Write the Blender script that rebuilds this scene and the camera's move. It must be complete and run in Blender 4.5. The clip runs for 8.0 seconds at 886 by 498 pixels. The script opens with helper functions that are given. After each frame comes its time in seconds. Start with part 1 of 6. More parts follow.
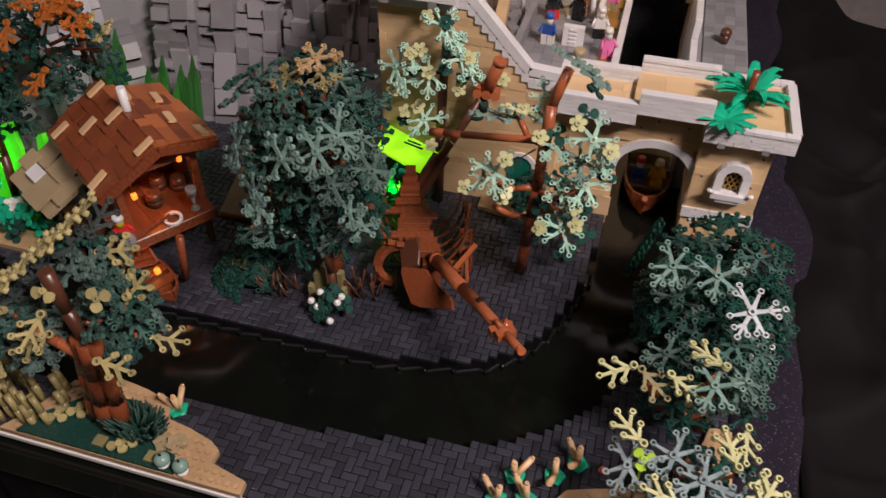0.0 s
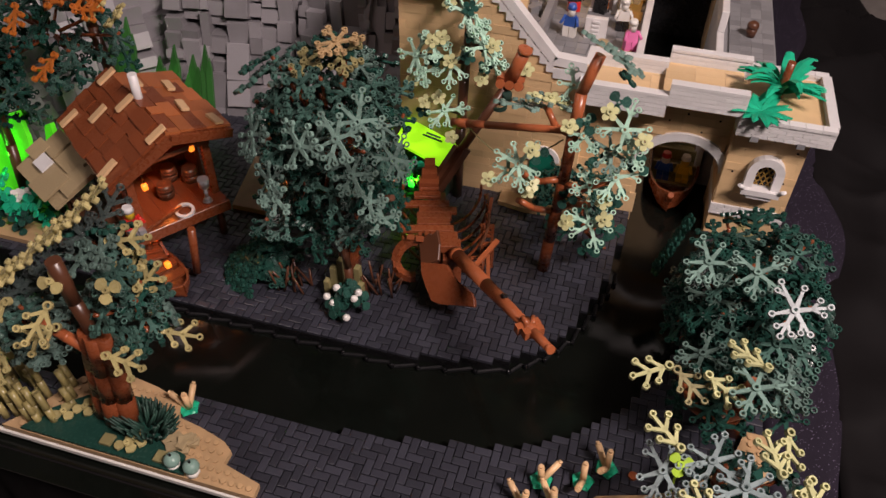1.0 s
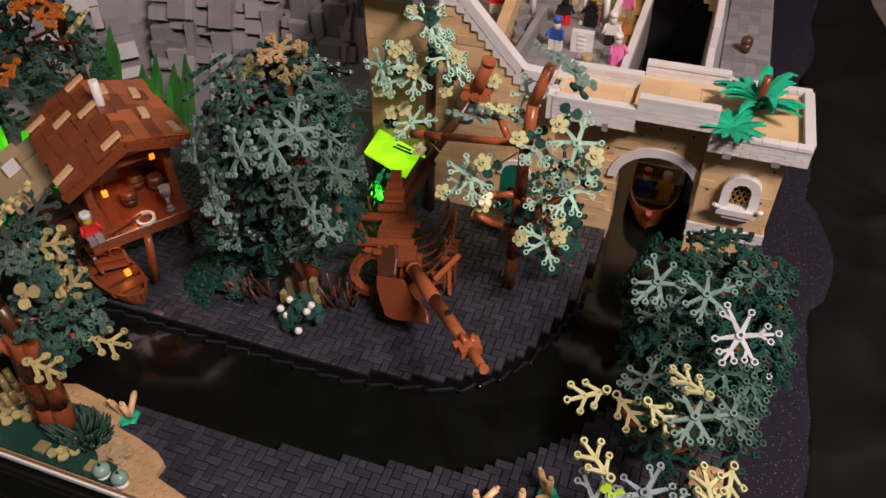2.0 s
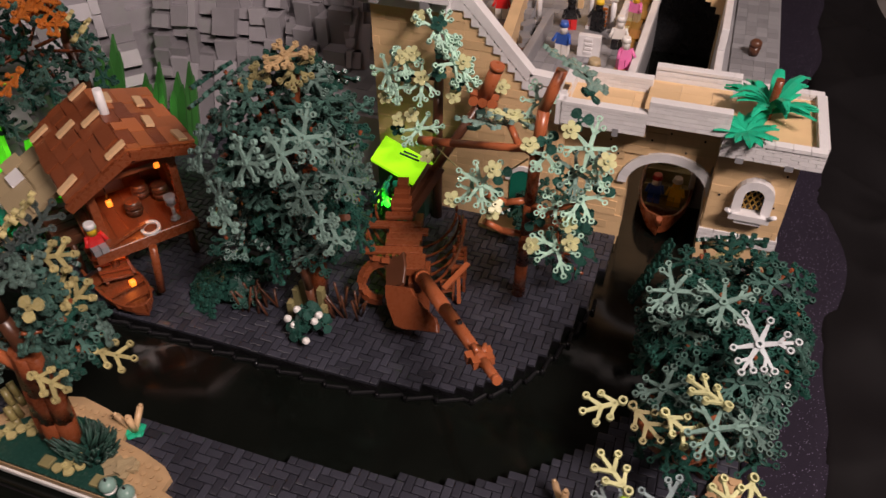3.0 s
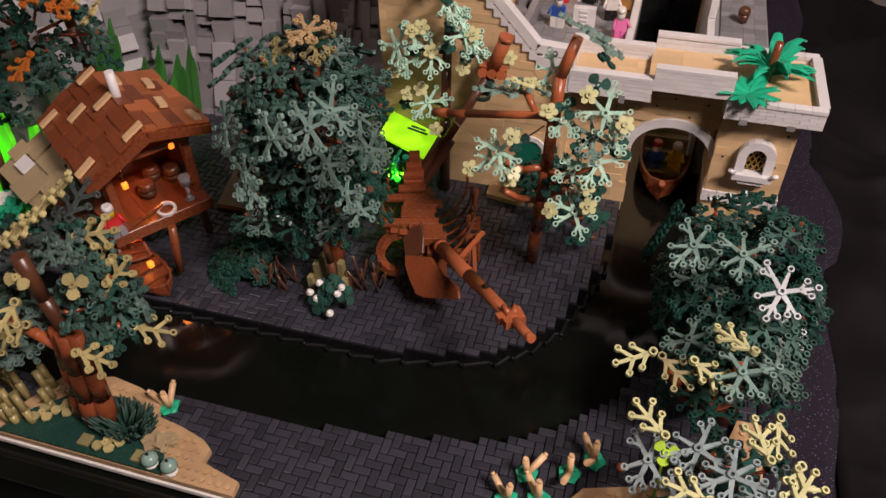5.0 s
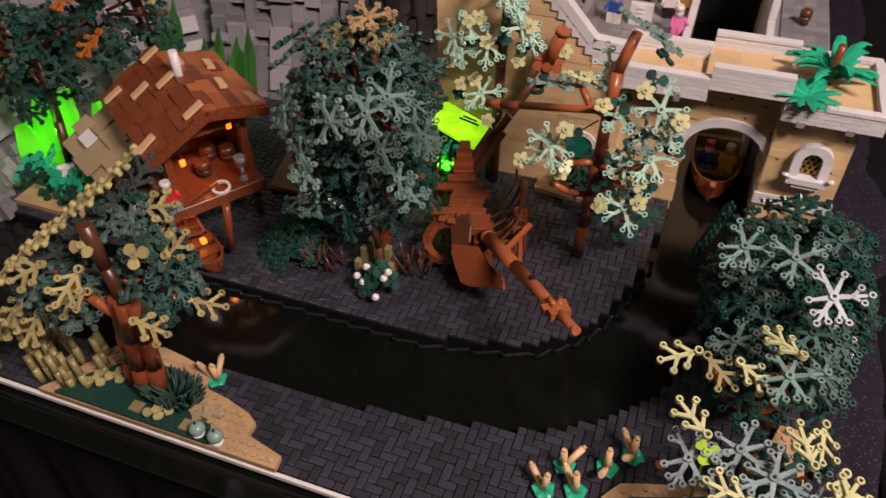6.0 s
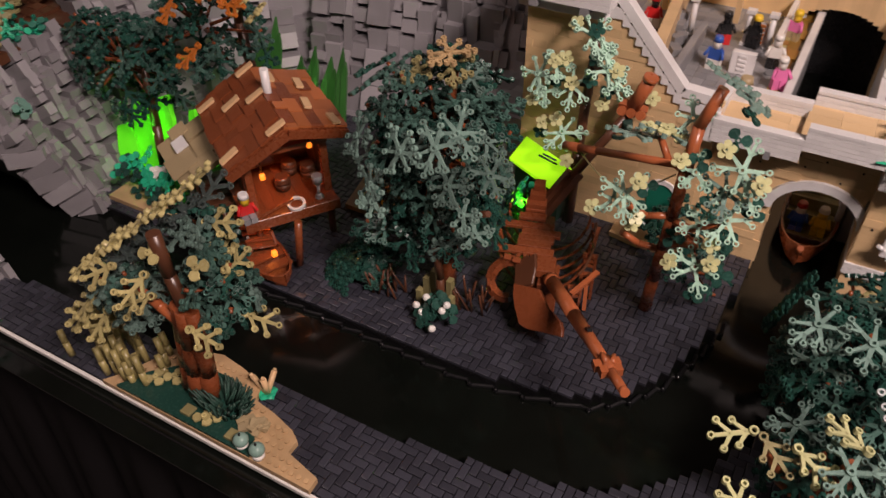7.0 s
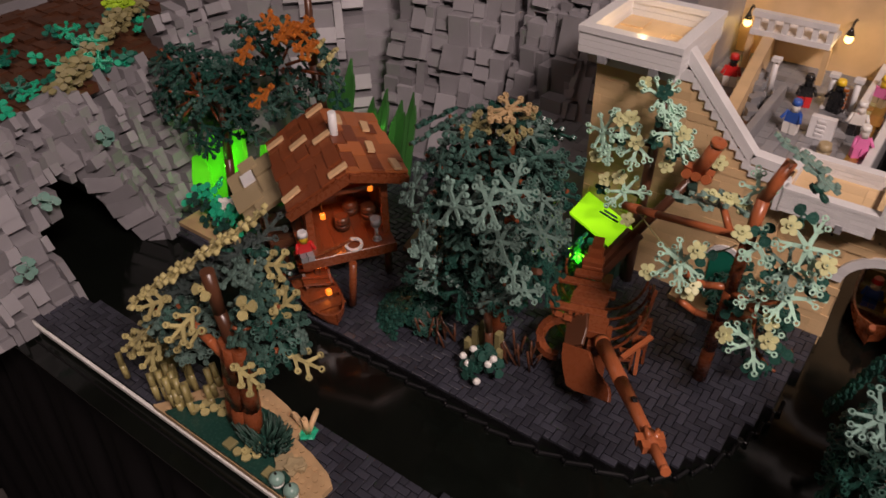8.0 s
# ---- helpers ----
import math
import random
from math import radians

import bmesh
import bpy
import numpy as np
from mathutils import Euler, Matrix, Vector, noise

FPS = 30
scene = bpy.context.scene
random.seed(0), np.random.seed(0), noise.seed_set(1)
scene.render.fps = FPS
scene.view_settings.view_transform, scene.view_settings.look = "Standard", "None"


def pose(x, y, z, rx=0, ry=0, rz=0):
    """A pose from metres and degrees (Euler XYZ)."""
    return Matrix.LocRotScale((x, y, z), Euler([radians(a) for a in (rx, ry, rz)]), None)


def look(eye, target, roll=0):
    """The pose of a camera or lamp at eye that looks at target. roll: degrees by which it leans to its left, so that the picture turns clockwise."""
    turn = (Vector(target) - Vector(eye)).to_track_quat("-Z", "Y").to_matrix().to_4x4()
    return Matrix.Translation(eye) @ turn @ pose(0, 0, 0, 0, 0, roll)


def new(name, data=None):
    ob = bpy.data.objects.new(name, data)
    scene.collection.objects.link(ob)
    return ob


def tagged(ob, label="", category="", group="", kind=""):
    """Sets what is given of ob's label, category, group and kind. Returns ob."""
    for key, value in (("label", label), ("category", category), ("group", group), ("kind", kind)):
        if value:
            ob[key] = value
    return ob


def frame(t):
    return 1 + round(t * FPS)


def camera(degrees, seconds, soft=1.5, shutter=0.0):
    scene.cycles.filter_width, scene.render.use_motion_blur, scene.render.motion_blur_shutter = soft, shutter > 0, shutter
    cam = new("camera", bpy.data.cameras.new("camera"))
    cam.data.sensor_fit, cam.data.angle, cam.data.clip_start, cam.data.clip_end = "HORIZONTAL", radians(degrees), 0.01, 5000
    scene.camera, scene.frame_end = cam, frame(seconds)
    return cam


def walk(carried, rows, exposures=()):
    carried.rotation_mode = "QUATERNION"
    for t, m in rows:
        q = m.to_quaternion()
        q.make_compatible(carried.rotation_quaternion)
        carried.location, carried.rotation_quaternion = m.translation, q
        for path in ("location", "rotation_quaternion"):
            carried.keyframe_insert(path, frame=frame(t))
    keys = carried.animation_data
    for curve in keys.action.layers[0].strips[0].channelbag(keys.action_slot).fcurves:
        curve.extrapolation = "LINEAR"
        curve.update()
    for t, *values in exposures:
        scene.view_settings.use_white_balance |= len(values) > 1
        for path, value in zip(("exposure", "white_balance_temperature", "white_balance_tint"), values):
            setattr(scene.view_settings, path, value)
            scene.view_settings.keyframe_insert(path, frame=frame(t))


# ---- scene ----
cam = camera(60.7, 8.0, soft=1.5, shutter=0.4)
PATH = [
    (0, (0.03, 0.035, 0.61), (-0.36, 1.459, -0.738), 0.9),
    (0.5, (-0.001, 0.045, 0.603), (-0.381, 1.47, -0.748), 1.0),
    (1, (0.01, 0.046, 0.583), (-0.395, 1.473, -0.759), 1.0),
    (1.5, (0.061, 0.068, 0.586), (-0.395, 1.491, -0.744), 0.7),
    (1.7, (0.085, 0.075, 0.579), (-0.405, 1.503, -0.733), 0.3),
    (2.8, (0.084, 0.099, 0.56), (-0.442, 1.52, -0.745), -0.6),
    (3, (0.075, 0.091, 0.563), (-0.445, 1.522, -0.735), -0.8),
    (3.5, (0.046, 0.076, 0.57), (-0.444, 1.511, -0.734), -1.3),
    (4, (0.039, 0.075, 0.567), (-0.413, 1.515, -0.745), -1.3),
    (4.2, (0.039, 0.074, 0.568), (-0.4, 1.515, -0.747), -1.2),
    (5.3, (0.035, 0.048, 0.562), (-0.409, 1.469, -0.774), -0.9),
    (5.5, (0.033, 0.046, 0.563), (-0.428, 1.457, -0.777), -0.8),
    (6, (0.031, 0.044, 0.564), (-0.499, 1.431, -0.776), -0.9),
    (6.5, (0.033, 0.057, 0.571), (-0.61, 1.408, -0.755), -1.1),
    (7, (0.05, 0.071, 0.573), (-0.711, 1.385, -0.729), -1.0),
    (7.5, (0.07, 0.086, 0.579), (-0.813, 1.36, -0.685), -1.3),
    (8, (0.058, 0.093, 0.586), (-0.887, 1.351, -0.648), -1.3),
]
walk(cam, [(t, look(eye, target, roll)) for t, eye, target, roll in PATH],
     exposures=[(0, 0, 6200, 8), (1.5, 0.03, 6500, 10), (4, 0.05, 6500, 10), (6, 0.05, 6600, 12), (7, -0.05, 6700, 13), (8, -0.3, 6650, 12)])

# ---- room light: two ceiling panels over the table, a dim room ----
STUD = 0.008
world = bpy.data.worlds.new("room_air")
scene.world = world
world.use_nodes = True
world.node_tree.nodes["Background"].inputs[0].default_value = (0.9, 0.92, 1.0, 1)
world.node_tree.nodes["Background"].inputs[1].default_value = 0.02


def area_lamp(name, eye, target, size_x, size_y, watts, rgb):
    data = bpy.data.lights.new(name, "AREA")
    data.shape, data.size, data.size_y, data.energy, data.color = "RECTANGLE", size_x, size_y, watts, rgb
    ob = new(name, data)
    ob.matrix_world = look(eye, target)
    return tagged(ob, "white ceiling light panel of the room", "lamp")


def spark(name, place, watts, rgb, radius=0.004):
    """A small LED hidden in the model."""
    data = bpy.data.lights.new(name, "POINT")
    data.energy, data.color, data.shadow_soft_size = watts, rgb, radius
    ob = new(name, data)
    ob.location = place
    return tagged(ob, "tiny coloured LED set into the model", "lamp")


area_lamp("ceiling_lamp", (1.00, -0.12, 1.68), (0.0, 0.75, 0.0), 0.6, 0.3, 75.0, (1.0, 0.81, 0.765))
area_lamp("ceiling_lamp", (-1.1, 0.30, 1.68), (-0.3, 0.7, 0.0), 0.6, 0.3, 4.6, (1.0, 0.81, 0.765))
spark("green_led", (-0.225, 0.725, 0.040), 0.04, (0.35, 1.0, 0.02))
spark("green_led", (-0.675, 0.600, 0.070), 0.07, (0.10, 1.0, 0.04))
spark("green_led", (-0.605, 0.770, 0.060), 0.022, (0.15, 1.0, 0.08))
spark("orange_led", (-0.462, 0.585, 0.100), 0.050, (1.0, 0.22, 0.03))
spark("orange_led", (-0.452, 0.540, 0.035), 0.010, (1.0, 0.22, 0.03))
spark("warm_led", (-0.085, 1.213, 0.150), 0.022, (1.0, 0.65, 0.2))
spark("warm_led", (-0.215, 0.80, 0.300), 0.05, (1.0, 0.72, 0.36))
spark("warm_led", (-0.215, 1.220, 0.145), 0.022, (1.0, 0.62, 0.15))


# ---- materials ----
def shader(name, rgb, rough=0.3, metal=0.0, spread=0.12, grain=220.0, bump=0.05, emit=0.0, coat=0.0, stain=0.12, trans=0.0, speckle=0.0, spec=0.5):
    """Moulded plastic and the like: colour varies a little from piece to piece, with fine scuffs and soft stains."""
    m = bpy.data.materials.new(name)
    m.use_nodes = True
    nt = m.node_tree
    b = nt.nodes["Principled BSDF"]
    info = nt.nodes.new("ShaderNodeObjectInfo")
    geo = nt.nodes.new("ShaderNodeNewGeometry")
    coord = nt.nodes.new("ShaderNodeTexCoord")
    add = nt.nodes.new("ShaderNodeMath")
    add.operation = "ADD"
    nt.links.new(info.outputs["Random"], add.inputs[0])
    nt.links.new(geo.outputs["Random Per Island"], add.inputs[1])
    frac = nt.nodes.new("ShaderNodeMath")
    frac.operation = "FRACT"
    nt.links.new(add.outputs[0], frac.inputs[0])
    big = nt.nodes.new("ShaderNodeTexNoise")
    big.inputs["Scale"].default_value, big.inputs["Detail"].default_value = 28.0, 3.0
    nt.links.new(coord.outputs["Object"], big.inputs["Vector"])
    span = nt.nodes.new("ShaderNodeMapRange")
    span.inputs["To Min"].default_value, span.inputs["To Max"].default_value = 1 - spread, 1 + spread
    nt.links.new(frac.outputs[0], span.inputs["Value"])
    dirt = nt.nodes.new("ShaderNodeMapRange")
    dirt.inputs["From Min"].default_value, dirt.inputs["From Max"].default_value = 0.3, 0.7
    dirt.inputs["To Min"].default_value, dirt.inputs["To Max"].default_value = 1 - stain, 1 + stain * 0.5
    nt.links.new(big.outputs["Fac"], dirt.inputs["Value"])
    mul = nt.nodes.new("ShaderNodeMath")
    mul.operation = "MULTIPLY"
    nt.links.new(span.outputs[0], mul.inputs[0])
    nt.links.new(dirt.outputs[0], mul.inputs[1])
    hsv = nt.nodes.new("ShaderNodeHueSaturation")
    hsv.inputs["Color"].default_value = (*rgb, 1)
    nt.links.new(mul.outputs[0], hsv.inputs["Value"])
    nt.links.new(hsv.outputs[0], b.inputs["Base Color"])
    fine = nt.nodes.new("ShaderNodeTexNoise")
    fine.inputs["Scale"].default_value, fine.inputs["Detail"].default_value = grain, 4.0
    nt.links.new(coord.outputs["Object"], fine.inputs["Vector"])
    rr = nt.nodes.new("ShaderNodeMapRange")
    rr.inputs["To Min"].default_value, rr.inputs["To Max"].default_value = max(0.03, rough - 0.1), min(1.0, rough + 0.12)
    nt.links.new(fine.outputs["Fac"], rr.inputs["Value"])
    nt.links.new(rr.outputs[0], b.inputs["Roughness"])
    bp = nt.nodes.new("ShaderNodeBump")
    bp.inputs["Strength"].default_value, bp.inputs["Distance"].default_value = bump, 0.0006
    nt.links.new(fine.outputs["Fac"], bp.inputs["Height"])
    nt.links.new(bp.outputs[0], b.inputs["Normal"])
    b.inputs["Metallic"].default_value = metal
    b.inputs["Specular IOR Level"].default_value = spec
    b.inputs["Coat Weight"].default_value = coat
    b.inputs["Transmission Weight"].default_value = trans
    if speckle:
        star = nt.nodes.new("ShaderNodeTexVoronoi")
        star.inputs["Scale"].default_value = 330.0
        nt.links.new(coord.outputs["Object"], star.inputs["Vector"])
        cut = nt.nodes.new("ShaderNodeMapRange")
        cut.inputs["From Min"].default_value, cut.inputs["From Max"].default_value = 0.20, 0.10
        cut.inputs["To Max"].default_value = speckle
        nt.links.new(star.outputs["Distance"], cut.inputs["Value"])
        mix = nt.nodes.new("ShaderNodeMixRGB")
        mix.inputs["Color2"].default_value = (0.55, 0.5, 0.7, 1)
        nt.links.new(cut.outputs[0], mix.inputs["Fac"])
        nt.links.new(hsv.outputs[0], mix.inputs["Color1"])
        nt.links.new(mix.outputs[0], b.inputs["Base Color"])
    if emit:
        b.inputs["Emission Color"].default_value = (*rgb, 1)
        b.inputs["Emission Strength"].default_value = emit
    return m


TAN = shader("tan_plastic", (0.66, 0.46, 0.25), 0.35, spread=0.1)
DARK_TAN = shader("dark_tan_plastic", (0.36, 0.28, 0.16), 0.4)
PALE = shader("pale_grey_plastic", (0.68, 0.67, 0.67), 0.35, spread=0.06)
WHITE = shader("white_plastic", (0.78, 0.76, 0.72), 0.3, spread=0.03)
GREY = shader("grey_plastic", (0.235, 0.235, 0.245), 0.42, spread=0.22)
ROCK = shader("rock_grey_plastic", (0.25, 0.24, 0.255), 0.42, spread=0.24)
SLATE = shader("dark_slate_plastic", (0.034, 0.035, 0.047), 0.31, spread=0.28, stain=0.3, bump=0.12)
BLACK = shader("black_plastic", (0.010, 0.010, 0.011), 0.12, spread=0.1)
RIM = shader("dull_black_plastic", (0.008, 0.008, 0.009), 0.45, spread=0.1, spec=0.2)
JET = shader("jet_black_plastic", (0.006, 0.006, 0.007), 0.10, spread=0.05, bump=0.0)
WATER = shader("black_water_tile", (0.004, 0.005, 0.004), 0.07, spread=0.1, bump=0.02, grain=60)
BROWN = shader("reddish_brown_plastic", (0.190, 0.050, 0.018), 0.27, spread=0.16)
DEEP_BROWN = shader("dark_brown_plastic", (0.085, 0.032, 0.016), 0.32, spread=0.18)
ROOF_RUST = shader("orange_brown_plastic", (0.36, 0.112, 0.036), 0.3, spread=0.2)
SANDY = shader("sandy_plastic", (0.50, 0.33, 0.175), 0.4, spread=0.12, stain=0.25)
MATT_GREEN = shader("matt_dark_green", (0.016, 0.050, 0.036), 0.6, spread=0.3)
NOUGAT = shader("nougat_tile", (0.66, 0.44, 0.24), 0.35)
SAND = shader("sand_green_plastic", (0.18, 0.285, 0.245), 0.25, spread=0.2, bump=0.3, grain=330, spec=0.36)
MINT = shader("mint_plastic", (0.40, 0.62, 0.49), 0.25, spread=0.14, bump=0.3, grain=330, spec=0.36)
DARK_GREEN = shader("dark_green_plastic", (0.016, 0.060, 0.046), 0.25, spread=0.3, bump=0.3, grain=330, spec=0.36)
MID_GREEN = shader("dusty_green_plastic", (0.048, 0.102, 0.084), 0.25, spread=0.45, bump=0.3, grain=330, spec=0.36)
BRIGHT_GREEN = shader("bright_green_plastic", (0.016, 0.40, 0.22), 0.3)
TEAL = shader("teal_green_plastic", (0.006, 0.13, 0.085), 0.42)
LIME = shader("lime_plastic", (0.35, 0.55, 0.03), 0.3)
YELLOW_TAN = shader("yellow_tan_plastic", (0.40, 0.345, 0.155), 0.25, spread=0.25, bump=0.3, grain=330, spec=0.36)
REED = shader("olive_yellow_plastic", (0.30, 0.25, 0.10), 0.3, spread=0.2)
SLATE_GREEN = shader("slate_green_plastic", (0.095, 0.150, 0.130), 0.25, spread=0.25, bump=0.3, grain=330, spec=0.36)
OLIVE = shader("olive_tan_plastic", (0.25, 0.22, 0.10), 0.35)
CREAM = shader("pale_yellow_plastic", (0.52, 0.52, 0.27), 0.25, spread=0.12, bump=0.3, grain=330, spec=0.36)
BLUE_GREY = shader("sand_blue_plastic", (0.26, 0.33, 0.335), 0.25, spread=0.2, bump=0.3, grain=330, spec=0.36)
ORANGE = shader("dark_orange_plastic", (0.413, 0.120, 0.019), 0.3)
RUST = shader("rust_plastic", (0.34, 0.095, 0.035), 0.3)
CLEAR = shader("smoky_clear_plastic", (0.16, 0.21, 0.20), 0.06, trans=0.75)
CLOTH = shader("black_cloth", (0.0065, 0.0056, 0.0062), 0.75, spec=0.13, bump=0.4, grain=900)
GLITTER = shader("speckled_purple_cloth", (0.016, 0.012, 0.022), 0.75, spec=0.2, bump=0.4, grain=700, speckle=0.35)
WALLPAINT = shader("room_wall_paint", (0.32, 0.29, 0.27), 0.8)
FLOORING = shader("room_floor_carpet", (0.10, 0.09, 0.085), 0.9)
RED = shader("red_plastic", (0.55, 0.02, 0.02), 0.3)
BLUE = shader("blue_plastic", (0.03, 0.10, 0.42), 0.3)
YELLOW = shader("yellow_plastic", (0.75, 0.5, 0.03), 0.3)
PINK = shader("pink_plastic", (0.75, 0.18, 0.42), 0.3)
INK = shader("figure_black_plastic", (0.012, 0.012, 0.013), 0.25)
LEAF_TAN = shader("faded_tan_plastic", (0.42, 0.29, 0.15), 0.25)
FROST = shader("frosted_grey_plastic", (0.46, 0.50, 0.51), 0.25, bump=0.3, grain=330, spec=0.36)
GOLD = shader("pearl_gold_plastic", (0.45, 0.27, 0.06), 0.3, metal=0.5)
# cliff rock with the tint of the green LED put into its colour
LED_TINT = shader("led_tinted_rock_plastic", (0.035, 0.13, 0.03), 0.35, spread=0.25)
# green LED light on the rocks, put in as weak emission
GREEN_GLOW = shader("led_glow_green_plastic", (0.12, 0.85, 0.02), 0.3, emit=0.32)
# lime LED light on the slab, put in as emission
LIME_GLOW = shader("led_glow_lime_plastic", (0.35, 0.85, 0.01), 0.3, emit=0.75)
AMBER_GLOW = shader("lit_amber_bulb", (1.0, 0.24, 0.02), 0.3, emit=1.6)
WARM_GLOW = shader("lit_warm_bulb", (1.0, 0.72, 0.25), 0.3, emit=4.0)


# ---- builders ----
def box(bm, x0, x1, y0, y1, z0, z1, m=None):
    vs = [bm.verts.new((x, y, z)) for z in (z0, z1) for y in (y0, y1) for x in (x0, x1)]
    fs = [bm.faces.new([vs[k] for k in q]) for q in ((0, 2, 3, 1), (4, 5, 7, 6), (0, 1, 5, 4), (2, 6, 7, 3), (0, 4, 6, 2), (1, 3, 7, 5))]
    if m is not None:
        for v in vs:
            v.co = m @ v.co
    return fs


def rod(bm, p, q, r0, r1=None, n=8, caps=True):
    r1 = r0 if r1 is None else r1
    p, q = Vector(p), Vector(q)
    turn = (q - p).to_track_quat("Z", "Y")
    rings = []
    for c, r in ((p, r0), (q, r1)):
        rings.append([bm.verts.new(c + turn @ Vector((r * math.cos(2 * math.pi * k / n), r * math.sin(2 * math.pi * k / n), 0))) for k in range(n)])
    for k in range(n):
        f = bm.faces.new((rings[0][k], rings[0][(k + 1) % n], rings[1][(k + 1) % n], rings[1][k]))
        f.smooth = True
    if caps:
        bm.faces.new(rings[0][::-1])
        bm.faces.new(rings[1])


def bar(bm, p, q, w, h):
    """A square bar from p to q."""
    p, q = Vector(p), Vector(q)
    m = Matrix.Translation((p + q) / 2) @ (q - p).to_track_quat("X", "Z").to_matrix().to_4x4()
    l = (q - p).length / 2
    box(bm, -l, l, -w / 2, w / 2, -h / 2, h / 2, m)


def path_tube(bm, pts, radii, n=8):
    for k in range(len(pts) - 1):
        rod(bm, pts[k], pts[k + 1], radii[k], radii[k + 1], n)


def sweep(bm, pts, r, n=6):
    """One unbroken tube along a curve."""
    pts = [Vector(p) for p in pts]
    rows = []
    for k, p in enumerate(pts):
        t = (pts[min(k + 1, len(pts) - 1)] - pts[max(k - 1, 0)]).normalized()
        a = t.cross(Vector((0, 0, 1))).normalized()
        b = a.cross(t)
        rows.append([bm.verts.new(p + (a * math.cos(2 * math.pi * i / n) + b * math.sin(2 * math.pi * i / n)) * r) for i in range(n)])
    for lo, hi in zip(rows, rows[1:]):
        for i in range(n):
            bm.faces.new((lo[i], lo[(i + 1) % n], hi[(i + 1) % n], hi[i]))
    bm.faces.new(rows[0][::-1])
    bm.faces.new(rows[-1])


def ring(bm, c, r_out, r_in, z0, z1, n=10):
    loops = []
    for r, z in ((r_out, z0), (r_out, z1), (r_in, z1), (r_in, z0)):
        loops.append([bm.verts.new((c[0] + r * math.cos(2 * math.pi * k / n), c[1] + r * math.sin(2 * math.pi * k / n), z)) for k in range(n)])
    for a in range(4):
        for k in range(n):
            bm.faces.new((loops[a][k], loops[a][(k + 1) % n], loops[(a + 1) % 4][(k + 1) % n], loops[(a + 1) % 4][k]))


def ball(bm, c, r, squash=1.0, seg=10):
    geo = bmesh.ops.create_uvsphere(bm, u_segments=seg, v_segments=max(5, seg - 3), radius=r)
    for v in geo["verts"]:
        v.co = Vector((v.co.x, v.co.y, v.co.z * squash)) + Vector(c)
    for f in bm.faces:
        if len(f.verts) < 5:
            f.smooth = True


def prism(bm, pts, z0, z1):
    """An upright block over a plan outline that runs anticlockwise."""
    lo = [bm.verts.new((x, y, z0)) for x, y in pts]
    hi = [bm.verts.new((x, y, z1)) for x, y in pts]
    n = len(pts)
    bm.faces.new(lo[::-1])
    bm.faces.new(hi)
    for k in range(n):
        bm.faces.new((lo[k], lo[(k + 1) % n], hi[(k + 1) % n], hi[k]))


def soften(bm, width=0.0006, seg=1):
    bmesh.ops.bevel(bm, geom=list(bm.edges), offset=width, segments=seg, affect="EDGES", clamp_overlap=True)


def mesh_of(name, bm, material):
    bmesh.ops.recalc_face_normals(bm, faces=list(bm.faces))
    me = bpy.data.meshes.new(name)
    bm.to_mesh(me)
    bm.free()
    for one in material if isinstance(material, (list, tuple)) else [material]:
        me.materials.append(one)
    return me


def world_of(ob):
    m = ob.matrix_parent_inverse @ ob.matrix_basis
    return world_of(ob.parent) @ m if ob.parent else ob.matrix_basis.copy()


def thing(name, place, label, category, group="", kind=""):
    ob = new(name)
    ob.empty_display_size = 0.01
    ob.matrix_basis = Matrix.Translation(place)
    return tagged(ob, label, category, group, kind)


def attach(ob, parent):
    ob.parent = parent
    ob.matrix_parent_inverse = world_of(parent).inverted()


def part(name, bm, material, parent, label=""):
    """Links a bmesh drawn in world metres as one part of a thing."""
    ob = new(name, mesh_of(name, bm, material))
    attach(ob, parent)
    return tagged(ob, label)


def piece(name, me, m, parent):
    """One more object on a shared mesh, at the world pose m."""
    ob = new(name, me)
    attach(ob, parent)
    ob.matrix_basis = m
    return ob


UNITS = {}


def block(name, parent, material, x0, x1, y0, y1, z0, z1, m=None):
    """One bevelled brick, tile or plank as a piece of its own; alike materials share one mesh."""
    if material.name not in UNITS:
        bm = bmesh.new()
        box(bm, -0.5, 0.5, -0.5, 0.5, -0.5, 0.5)
        bmesh.ops.bevel(bm, geom=list(bm.edges), offset=0.012, segments=1, affect="EDGES")
        UNITS[material.name] = mesh_of("block", bm, material)
    here = Matrix.Translation(((x0 + x1) / 2, (y0 + y1) / 2, (z0 + z1) / 2)) @ Matrix.Diagonal((x1 - x0, y1 - y0, z1 - z0, 1))
    return piece(name, UNITS[material.name], (m @ here) if m is not None else here, parent)


def solid(name, bm, material, label, category="", group="", kind=""):
    return tagged(new(name, mesh_of(name, bm, material)), label, category, group, kind)


rnd = random.Random(7)

# ---- the room ----
for name, b in (("floor", (-2.6, 2.6, -2.2, 3.2, -0.85, -0.80)), ("ceiling", (-2.6, 2.6, -2.2, 3.2, 1.72, 1.80)),
                ("wall_south", (-2.6, 2.6, -2.3, -2.2, -0.85, 1.8)), ("wall_north", (-2.6, 2.6, 3.2, 3.3, -0.85, 1.8)),
                ("wall_west", (-2.7, -2.6, -2.3, 3.3, -0.85, 1.8)), ("wall_east", (2.6, 2.7, -2.3, 3.3, -0.85, 1.8))):
    bm = bmesh.new()
    box(bm, *b)
    solid(name, bm, FLOORING if name == "floor" else WALLPAINT, "plain dim " + name.split("_")[0] + " of the exhibition room", name.split("_")[0], kind="structure")

